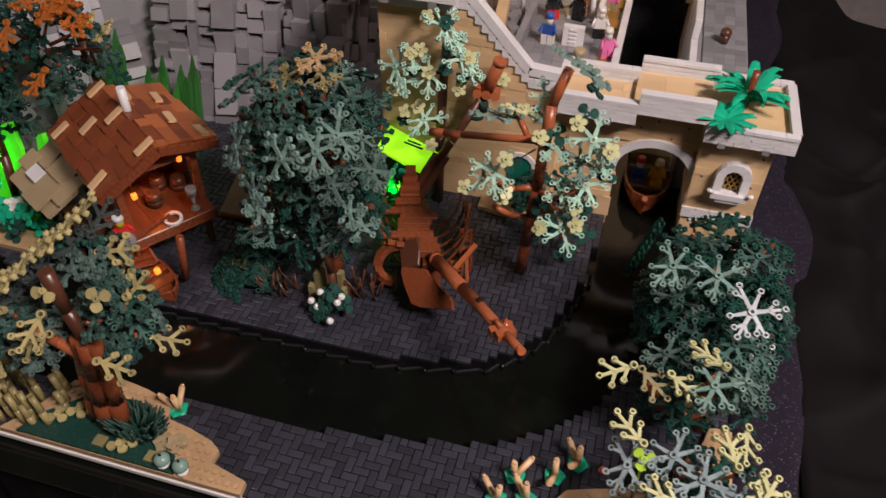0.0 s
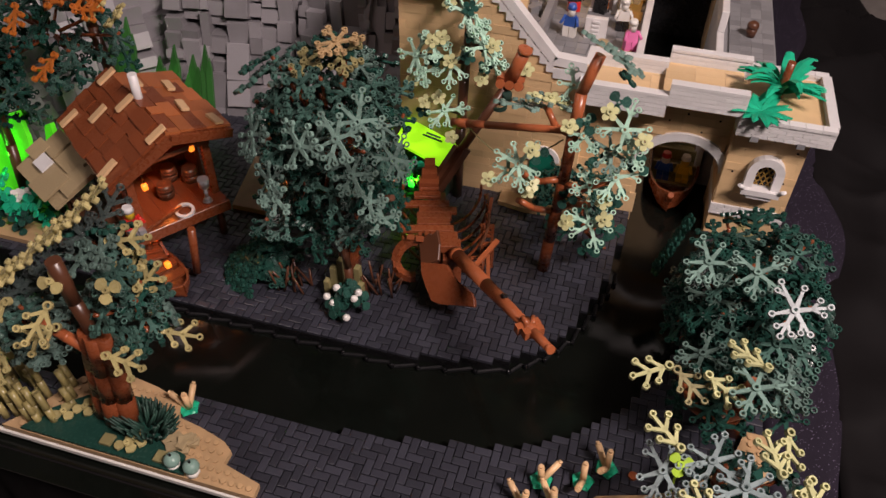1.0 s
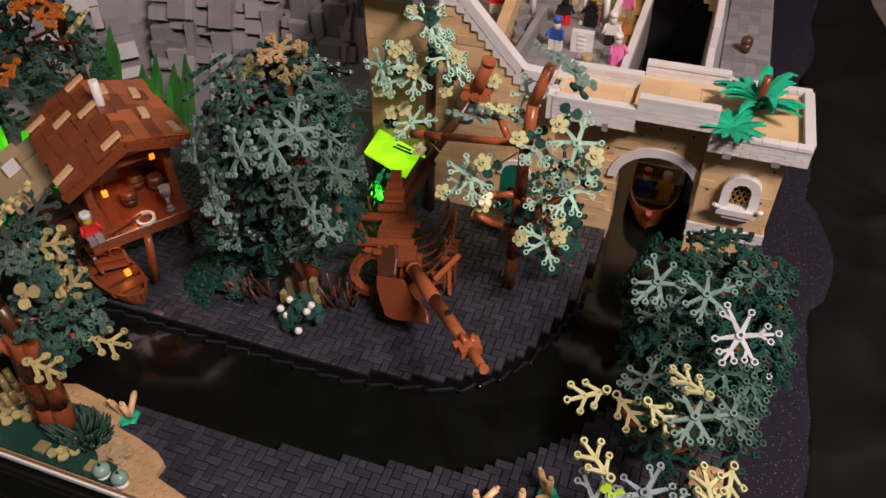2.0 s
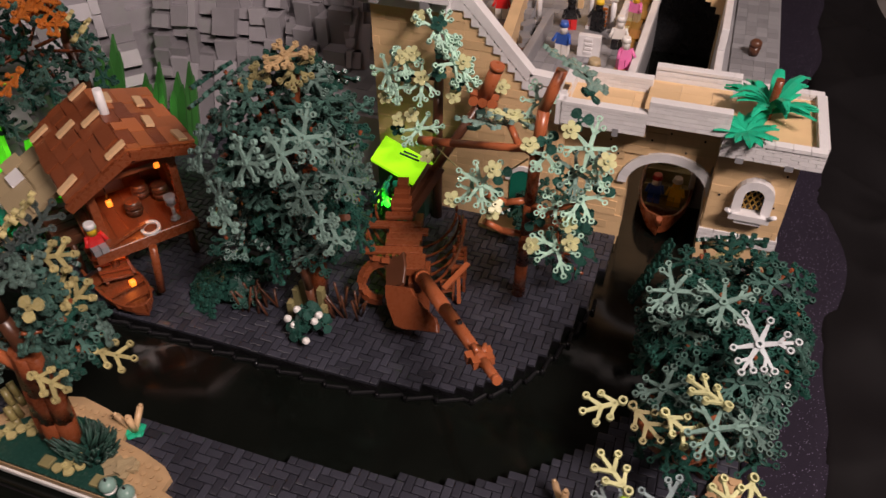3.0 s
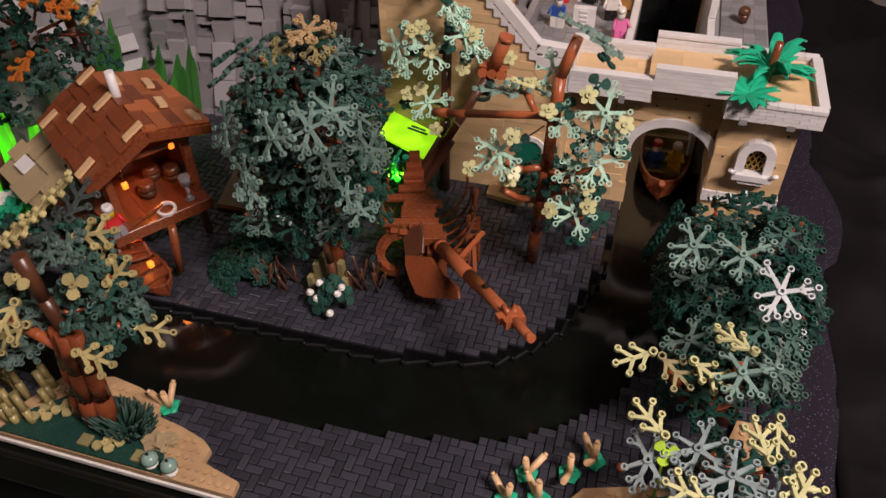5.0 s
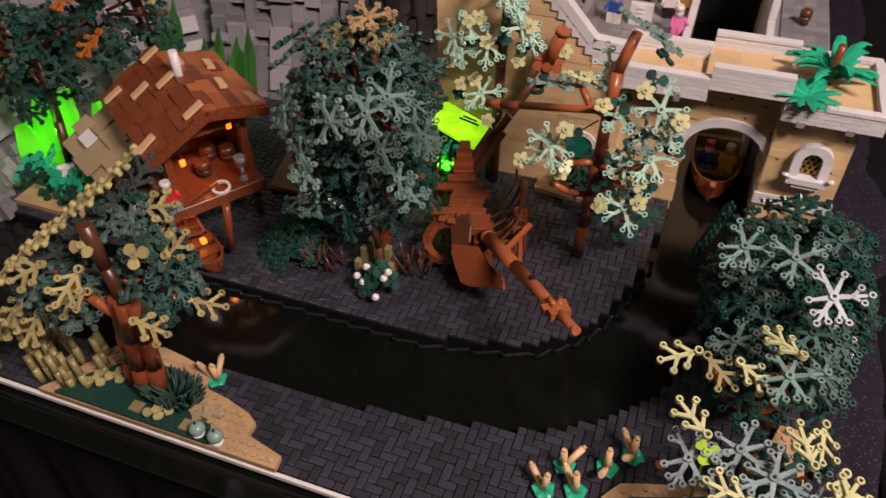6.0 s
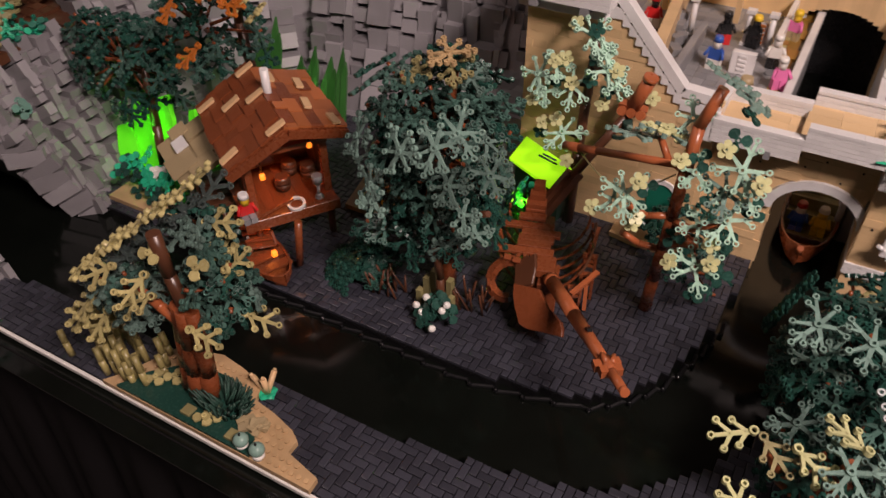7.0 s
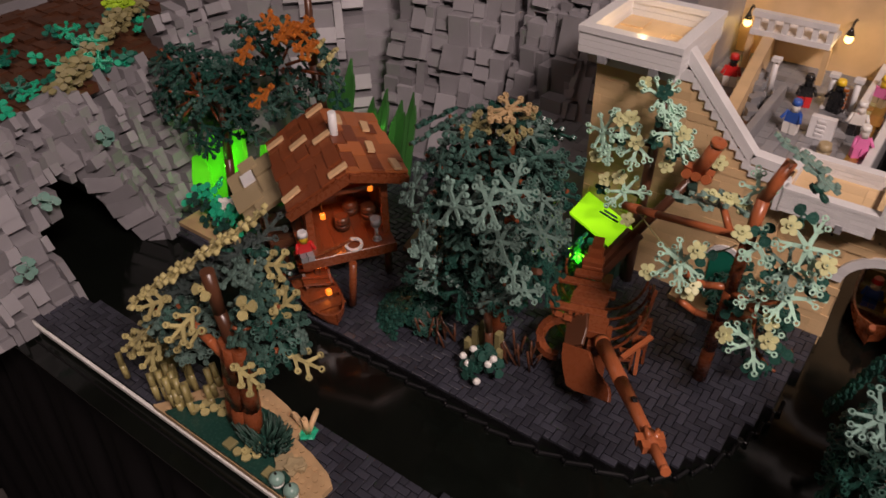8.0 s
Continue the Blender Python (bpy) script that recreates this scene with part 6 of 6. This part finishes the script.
for x, y in ((-0.425, 0.340), (-0.410, 0.350), (-0.347, 0.334), (-0.352, 0.328)):
    bm = petals(3, 0.0105)
    bmesh.ops.transform(bm, matrix=Matrix.Translation((x, y, 0.0128)) @ pose(0, 0, 0, 5, 0, rnd.uniform(0, 120)), verts=list(bm.verts))
    rod(bm, (x, y, 0.0096), (x, y, 0.013), 0.0016, 0.0016, 6)
    solid("garden_flower", bm, YELLOW_TAN, "flat three-petalled tan flower on the garden plot", "flower", "garden flowers")
bush = thing("grass_bush", (-0.350, 0.352, 0.0098), "dense dark green spiky grass bush", "bush")
for k in range(150):
    a, r = rnd.uniform(0, 6.28), 0.024 * math.sqrt(rnd.random())
    bm = bmesh.new()
    p = Vector((-0.348 + r * math.cos(a), 0.350 + 0.65 * r * math.sin(a), 0.0096))
    q = p + Vector((0.012 * math.cos(a), 0.006 * math.sin(a), rnd.uniform(0.012, 0.020)))
    rod(bm, p, q, 0.0018, 0.0008, 5)
    part("blade", bm, MATT_GREEN, bush)
rubble = thing("rubble_mound", (-0.315, 0.338, 0.0064), "low mound of rough dark tan plates in the garden", "rocks")
for k in range(14):
    x, y = -0.312 + rnd.uniform(-0.014, 0.014), 0.342 + rnd.uniform(-0.006, 0.010)
    block("plate", rubble, DARK_TAN, -0.005, 0.005, -0.004, 0.004, 0.0, 0.0034, Matrix.Translation((x, y, 0.0066 + 0.0032 * (k % 3))) @ pose(0, 0, 0, rnd.uniform(-8, 8), rnd.uniform(-8, 8), rnd.uniform(0, 90)))
reeds = thing("reed_clump", (-0.45, 0.35, 0.0), "clump of curved olive tan reed stalks", "reeds")
for k in range(30):
    bm = bmesh.new()
    x, y = -0.532 + 0.0036 * k + rnd.uniform(-0.004, 0.004), 0.326 + rnd.uniform(0, 0.048)
    l = rnd.uniform(0.024, 0.046)
    path_tube(bm, [(x, y, 0.0066 if inside((x, y), PLOT) else 0.0002), (x - 0.002, y, l * 0.6), (x - 0.009, y + 0.003, l)], [0.0036, 0.0034, 0.0032], 8)
    part("stalk", bm, REED, reeds)

# second plot under the pale tree
plot = thing("garden_plot", (0.12, 0.38, 0.0), "tan studded plot with dark green ground under the pale tree", "garden")
PLOT2 = [(0.030, 0.317), (0.186, 0.317), (0.186, 0.505), (0.166, 0.505), (0.152, 0.462), (0.111, 0.426), (0.089, 0.416), (0.046, 0.402), (0.034, 0.385)]
GREEN2 = [(0.050, 0.3176), (0.180, 0.3176), (0.180, 0.470), (0.160, 0.450), (0.118, 0.414), (0.092, 0.403), (0.054, 0.390)]
bm = bmesh.new()
prism(bm, PLOT2, 0.0002, 0.0064)
part("tan_plate", bm, SANDY, plot)
bm = bmesh.new()
prism(bm, GREEN2, 0.0066, 0.0098)
part("grass_plate", bm, DARK_GREEN, plot)
bm = bmesh.new()
for i in range(22):
    for j in range(26):
        p = (0.034 + 0.008 * i, 0.323 + 0.008 * j)
        if not inside(p, GREEN2) and all(inside((p[0] + dx, p[1] + dy), PLOT2) for dx in (-0.003, 0.003) for dy in (-0.003, 0.003)):
            rod(bm, (p[0], p[1], 0.0064), (p[0], p[1], 0.0081), 0.0024, 0.0024, 10)
part("studs", bm, SANDY, plot)
bm = petals(3, 0.010)
bmesh.ops.transform(bm, matrix=facing((0.098, 0.398, 0.085), (0, -0.6, 0.8), 20), verts=list(bm.verts))
rod(bm, (0.100, 0.402, 0.0090), (0.098, 0.399, 0.085), 0.0012, 0.0012, 6)
solid("lime_leaf", bm, LIME, "small lime green leaf on a thin stalk", "leaf")
bm = bmesh.new()
ball(bm, (-0.385, 0.680, 0.0125), 0.006, 0.7, 10)
rod(bm, (-0.385, 0.680, 0.0062), (-0.385, 0.680, 0.012), 0.004, 0.004, 10)
solid("yellow_bloom", bm, YELLOW, "tiny yellow bloom on the tan bank", "flower")
shrub = thing("cliff_shrub", (-0.38, 0.77, 0.0), "dark green shrub at the foot of the cliff", "shrub")
crown(shrub, (-0.385, 0.775, 0.050), (0.060, 0.030, 0.045), 30, [DARK_GREEN, DARK_GREEN, MID_GREEN], kinds=("small", "flake"))

# sprouts with cut tan stems on green leaves
def sprout(x, y, seed):
    r = random.Random(seed)
    plant = thing("sprout", (x, y, 0.0), "small sprout of tan stems on green leaves", "plant", "sprouts on the paving")
    for k in range(r.choice((2, 2, 3))):
        a, t = r.uniform(0, 6.28), (0.10, 1.3, 1.0)[k]
        d = Vector((math.cos(a) * t, math.sin(a) * t, 1.0)).normalized()
        bm = bmesh.new()
        p = Vector((x, y, 0.004))
        rod(bm, p, p + d * 0.022, 0.0030, 0.0029, 10)
        rod(bm, p + d * 0.022, p + d * 0.0245, 0.0019, 0.0019, 8)
        part("stem", bm, NOUGAT, plant)
    for k in range(5):
        blade(plant, (x, y, 0.0016), k * 1.256 + seed, 0.0100, 0.003)


for k, (x, y) in enumerate(((-0.001, 0.404), (0.033, 0.414), (0.051, 0.432), (-0.326, 0.383), (-0.012, 0.377), (0.013, 0.384))):
    sprout(x, y, k + 3)
bm = bmesh.new()
rod(bm, (0.074, 0.433, 0.0), (0.074, 0.433, 0.003), 0.004, 0.004, 12)
solid("round_stud", bm, RUST, "single round reddish brown stud on the paving", "stud")

# shrubs at the foot of the big tree
shrub = thing("flower_shrub", (-0.235, 0.545, 0.0), "low dark green shrub with white round blossoms", "shrub")
for k in range(26):
    a, r = rnd.uniform(0, 6.28), rnd.uniform(0.0, 0.022)
    z = 0.030 * (1 - (r / 0.026) ** 2) * rnd.uniform(0.5, 1)
    piece("leaf", leaf_mesh("trefoil", DARK_GREEN), facing((-0.232 + r * math.cos(a), 0.545 + 0.8 * r * math.sin(a), z + 0.004), (math.cos(a), math.sin(a) - 0.3, 0.8), rnd.uniform(0, 120)), shrub)
for p in ((-0.253, 0.537, 0.022), (-0.245, 0.534, 0.018), (-0.243, 0.541, 0.034), (-0.222, 0.536, 0.029), (-0.219, 0.541, 0.034), (-0.226, 0.522, 0.014)):
    bm = bmesh.new()
    ball(bm, p, 0.0042, 0.85, 10)
    ball(bm, (p[0], p[1] - 0.001, p[2] + 0.002), 0.0030, 0.9, 8)
    part("blossom", bm, WHITE, shrub, "white round blossom")
mound = thing("bramble", (-0.355, 0.585, 0.0), "dark green leafy mound beside the tree", "shrub")
for k in range(46):
    a, r = rnd.uniform(0, 6.28), math.sqrt(rnd.random())
    p = (-0.345 + 0.038 * r * math.cos(a), 0.575 + 0.036 * r * math.sin(a), 0.004 + 0.034 * (1 - r * r) * rnd.uniform(0.4, 1))
    piece("leaf", leaf_mesh("small" if k % 3 else "trefoil", DARK_GREEN), facing(p, (math.cos(a) * r * 0.6 - 0.3, math.sin(a) * r - 0.1, 0.8), rnd.uniform(0, 360)), mound)
for cx, cy in ((-0.300, 0.560), (-0.208, 0.580)):
    th = thing("root_thicket", (cx, cy, 0.0), "tangle of reddish brown root canes", "roots")
    for k in range(16):
        bm = bmesh.new()
        p = Vector((cx + rnd.uniform(-0.016, 0.016), cy + rnd.uniform(-0.012, 0.012), 0.0005))
        q = p + Vector((rnd.uniform(-0.014, 0.014), rnd.uniform(-0.01, 0.01), rnd.uniform(0.018, 0.034)))
        rod(bm, p, q, 0.0015, 0.0012, 6)
        part("cane", bm, DEEP_BROWN, th)
crag = thing("tan_rock", (-0.255, 0.565, 0.0), "small stepped tan rock under the tree", "rock")
for k in range(7):
    x, y, h = -0.262 + 0.0062 * k, 0.560 + 0.005 * (k % 3), (0.022, 0.038, 0.046, 0.012, 0.014, 0.040, 0.026)[k]
    block("stone", crag, OLIVE, x - 0.0030, x + 0.0030, y - 0.0040, y + 0.0040, 0.0003, h)

# green rocks by the cliff; emission stands in for LED light on them
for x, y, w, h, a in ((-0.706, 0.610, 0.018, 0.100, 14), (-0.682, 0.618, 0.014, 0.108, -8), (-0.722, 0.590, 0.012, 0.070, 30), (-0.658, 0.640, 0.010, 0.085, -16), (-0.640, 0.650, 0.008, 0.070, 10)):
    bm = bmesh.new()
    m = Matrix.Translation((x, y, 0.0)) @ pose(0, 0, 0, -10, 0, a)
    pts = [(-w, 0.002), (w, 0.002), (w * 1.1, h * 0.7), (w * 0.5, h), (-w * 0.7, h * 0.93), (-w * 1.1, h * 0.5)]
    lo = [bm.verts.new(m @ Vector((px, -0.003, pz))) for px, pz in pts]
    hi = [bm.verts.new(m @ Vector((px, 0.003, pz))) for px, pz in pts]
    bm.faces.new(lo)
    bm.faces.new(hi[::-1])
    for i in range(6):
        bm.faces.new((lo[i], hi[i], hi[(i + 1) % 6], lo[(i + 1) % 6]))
    solid("glowing_rock", bm, GREEN_GLOW, "bright green rock with the LED light put in as its own glow", "rock", "green rocks")
# cliff shards, coloured dim green as the green LED tints them
for k, (x, y, h, w) in enumerate(((-0.672, 0.782, 0.128, 0.012), (-0.650, 0.788, 0.145, 0.014), (-0.602, 0.790, 0.100, 0.012), (-0.585, 0.790, 0.118, 0.011), (-0.556, 0.792, 0.108, 0.013), (-0.536, 0.795, 0.122, 0.010))):
    bm = bmesh.new()
    m = Matrix.Translation((x, y, 0.0)) @ pose(0, 0, 0, -16, 0, 6 * (k % 3) - 6)
    for o, q in ((0.0, 1.0), (0.55, 0.86), (-0.5, 0.78)):
        pts = [(-w * 0.45 + o * w, 0.0), (w * 0.45 + o * w, 0.0), (w * 0.40 + o * w, h * q * 0.86), (o * w + w * 0.1, h * q), (-w * 0.42 + o * w, h * q * 0.8)]
        lo = [bm.verts.new(m @ Vector((px, -0.002 - 0.002 * abs(o), pz))) for px, pz in pts]
        hi = [bm.verts.new(m @ Vector((px, 0.002 - 0.002 * abs(o), pz))) for px, pz in pts]
        bm.faces.new(lo)
        bm.faces.new(hi[::-1])
        for i in range(5):
            bm.faces.new((lo[i], hi[i], hi[(i + 1) % 5], lo[(i + 1) % 5]))
    solid("green_shard", bm, LED_TINT, "upright cliff rock shards with green LED tint in their colour", "rock", "green shards")
# lime slab: its lit look comes from emission in the material
lit = thing("lit_rock", (-0.215, 0.765, 0.0), "lime green rock beside the wreck, LED light put in as glow", "rock")
bm = bmesh.new()
m = Matrix.Translation((-0.212, 0.760, 0.074)) @ pose(0, 0, 0, 24, 6, -10)
prism(bm, [(-0.040, -0.014), (0.024, -0.022), (0.036, 0.012), (-0.040, 0.022)], -0.003, 0.003)
bmesh.ops.transform(bm, matrix=m, verts=list(bm.verts))
soften(bm, 0.001)
part("slab", bm, LIME_GLOW, lit, "smooth lime slab with the light on it put in as emission")
for k in range(2):
    block("slot", lit, MATT_GREEN, -0.012 + 0.003 * k, 0.014 - 0.004 * k, 0.006 + 0.004 * k, 0.0085 + 0.004 * k, 0.0028, 0.0036, m)
bm = bmesh.new()
prism(bm, [(-0.250, 0.765), (-0.190, 0.758), (-0.186, 0.785), (-0.246, 0.788)], 0.0002, 0.066)
part("foot", bm, MATT_GREEN, lit)
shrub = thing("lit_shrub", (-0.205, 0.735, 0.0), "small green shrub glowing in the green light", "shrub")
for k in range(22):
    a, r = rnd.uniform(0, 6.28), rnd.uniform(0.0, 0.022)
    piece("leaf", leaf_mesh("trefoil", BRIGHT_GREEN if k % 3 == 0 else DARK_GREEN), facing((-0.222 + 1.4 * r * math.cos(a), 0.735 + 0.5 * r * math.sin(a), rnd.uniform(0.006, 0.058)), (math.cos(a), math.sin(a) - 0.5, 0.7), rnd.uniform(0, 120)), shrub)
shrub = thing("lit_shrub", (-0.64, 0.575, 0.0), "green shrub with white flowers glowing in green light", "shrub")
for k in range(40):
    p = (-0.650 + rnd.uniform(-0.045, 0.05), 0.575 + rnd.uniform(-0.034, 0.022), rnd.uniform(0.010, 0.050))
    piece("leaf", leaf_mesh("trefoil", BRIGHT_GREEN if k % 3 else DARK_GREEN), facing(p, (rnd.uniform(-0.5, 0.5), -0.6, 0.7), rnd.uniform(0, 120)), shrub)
for k in range(6):
    piece("leaf", leaf_mesh("bloom", WHITE), facing((-0.650 + rnd.uniform(-0.04, 0.04), 0.558 + rnd.uniform(0, 0.01), rnd.uniform(0.012, 0.045)), (0.2, -0.7, 0.6)), shrub)
# plants on the terrace
VINE_X0, VINE_Y0, VINE_X1, VINE_Y1 = -0.800, 0.480, -0.985, 0.735
for k in range(3):
    vine = thing("terrace_plant", (-0.93, 0.42 + 0.08 * k, 0.17), ("trailing olive tan plant on the terrace", "teal green leafy plant on the terrace", "bright lime plant on the terrace")[k], "plant")
    for j in range((70, 40, 12)[k]):
        u = rnd.random()
        if k == 0:
            p = (VINE_X0 + (VINE_X1 - VINE_X0) * u + rnd.uniform(-0.012, 0.012), VINE_Y0 + (VINE_Y1 - VINE_Y0) * u + rnd.uniform(-0.012, 0.012), 0.176 + rnd.uniform(0, 0.02))
            mtl, kd = OLIVE, "trefoil"
        elif k == 1:
            p = (rnd.uniform(-1.0, -0.79), rnd.uniform(0.36, 0.70), 0.176 + rnd.uniform(0, 0.015))
            mtl, kd = rnd.choice((BRIGHT_GREEN, TEAL)), rnd.choice(("small", "trefoil"))
        else:
            p = (-0.965 + rnd.uniform(-0.02, 0.02), 0.690 + rnd.uniform(-0.015, 0.015), 0.19 + rnd.uniform(0, 0.012))
            mtl, kd = LIME, "trefoil"
        piece("leaf", leaf_mesh(kd, mtl), facing(p, (0.3 + rnd.uniform(-0.3, 0.3), -0.3, 0.9), rnd.uniform(0, 360)), vine)
for x, y, z in ((-0.712, 0.335, 0.055), (-0.735, 0.40, 0.105), (-0.765, 0.50, 0.130)):
    fern = thing("cliff_fern", (x, y, z), "small teal green fern growing on the cliff", "plant")
    for j in range(3):
        piece("leaf", leaf_mesh("trefoil", TEAL), facing((x + 0.012 * j - 0.004, y + rnd.uniform(-0.008, 0.008), z + 0.004 * j), (0.8, -0.2, 0.5), rnd.uniform(0, 360)), fern)
# tan banks
for outline in ([(-0.705, 0.532), (-0.61, 0.532), (-0.60, 0.545), (-0.62, 0.562), (-0.705, 0.566)], [(-0.43, 0.66), (-0.34, 0.66), (-0.33, 0.70), (-0.36, 0.76), (-0.45, 0.76)], [(-0.125, 0.764), (-0.09, 0.758), (-0.03, 0.762), (-0.02, 0.786), (-0.125, 0.786)]):
    bm = bmesh.new()
    prism(bm, outline, 0.0003, 0.0064)
    solid("sand_bank", bm, SANDY, "low tan bank of toy plates on the paving", "bank", "sand banks")


# ---- paving pieces, last ----
tb = bmesh.new()
box(tb, -0.5, 0.5, -0.5, 0.5, -0.5, 0.5)
bmesh.ops.bevel(tb, geom=[e for e in tb.edges if all(v.co.z > 0 for v in e.verts)], offset=0.10, segments=1, affect="EDGES")
PAVER = mesh_of("paver", tb, SLATE)


def pave(name, label, outline, near):
    ground = thing(name, (0, 0, 0), label, "pavement", kind="structure")
    bm = bmesh.new()
    xs, ys = [p[0] for p in outline], [p[1] for p in outline]
    tiles = []
    for j in range(int(min(ys) / STUD) - 1, int(max(ys) / STUD) + 2):
        run = None
        for i in range(int(min(xs) / STUD) - 2, int(max(xs) / STUD) + 3):
            inn = inside(((i + 0.5) * STUD, (j + 0.5) * STUD), outline)
            if inn and run is None:
                run = i
            if not inn and run is not None:
                box(bm, run * STUD, i * STUD, j * STUD, (j + 1) * STUD, -0.0128, -0.0033)
                run = None
            if not inn:
                continue
            k = (i - j) % 4
            if k == 0:
                other = inside(((i + 1.5) * STUD, (j + 0.5) * STUD), outline)
                tiles.append(((i + (1.0 if other else 0.5)) * STUD, (j + 0.5) * STUD, 2 if other else 1, 1))
            elif k == 1 and not inside(((i - 0.5) * STUD, (j + 0.5) * STUD), outline):
                tiles.append(((i + 0.5) * STUD, (j + 0.5) * STUD, 1, 1))
            elif k == 3:
                other = inside(((i + 0.5) * STUD, (j + 1.5) * STUD), outline)
                tiles.append(((i + 0.5) * STUD, (j + (1.0 if other else 0.5)) * STUD, 1, 2 if other else 1))
            elif k == 2 and not inside(((i + 0.5) * STUD, (j - 0.5) * STUD), outline):
                tiles.append(((i + 0.5) * STUD, (j + 0.5) * STUD, 1, 1))
    part("bed", bm, BLACK, ground)
    tiles.sort(key=lambda t: (t[0] - near[0]) ** 2 + (t[1] - near[1]) ** 2)
    rest = []
    for k, (x, y, a, b) in enumerate(tiles):
        m = Matrix.Translation((x, y, -0.0016 + rnd.uniform(-0.0002, 0.0002))) @ pose(0, 0, 0, rnd.uniform(-0.8, 0.8), rnd.uniform(-0.8, 0.8), rnd.uniform(-0.6, 0.6)) @ Matrix.Diagonal((a * STUD - 0.0009, b * STUD - 0.0009, 0.0032, 1))
        if k < 300:
            piece("paver", PAVER, m, ground)
        else:
            rest.append(m)
    src = [v.co.copy() for v in PAVER.vertices]
    polys = [tuple(p.vertices) for p in PAVER.polygons]
    verts, faces = [], []
    for m in rest:
        o = len(verts)
        verts += [tuple(m @ c) for c in src]
        faces += [tuple(o + i for i in f) for f in polys]
    me = bpy.data.meshes.new("pavers")
    me.from_pydata(verts, [], faces)
    me.materials.append(SLATE)
    ob = new("pavers", me)
    attach(ob, ground)
    tagged(ob, kind="stuff")


pave("island_pavement", "dark slate herringbone paving on the island", ISLAND, (-0.12, 0.56))
pave("shore_pavement", "dark slate herringbone paving along the near shore", SHORE, (-0.10, 0.38))
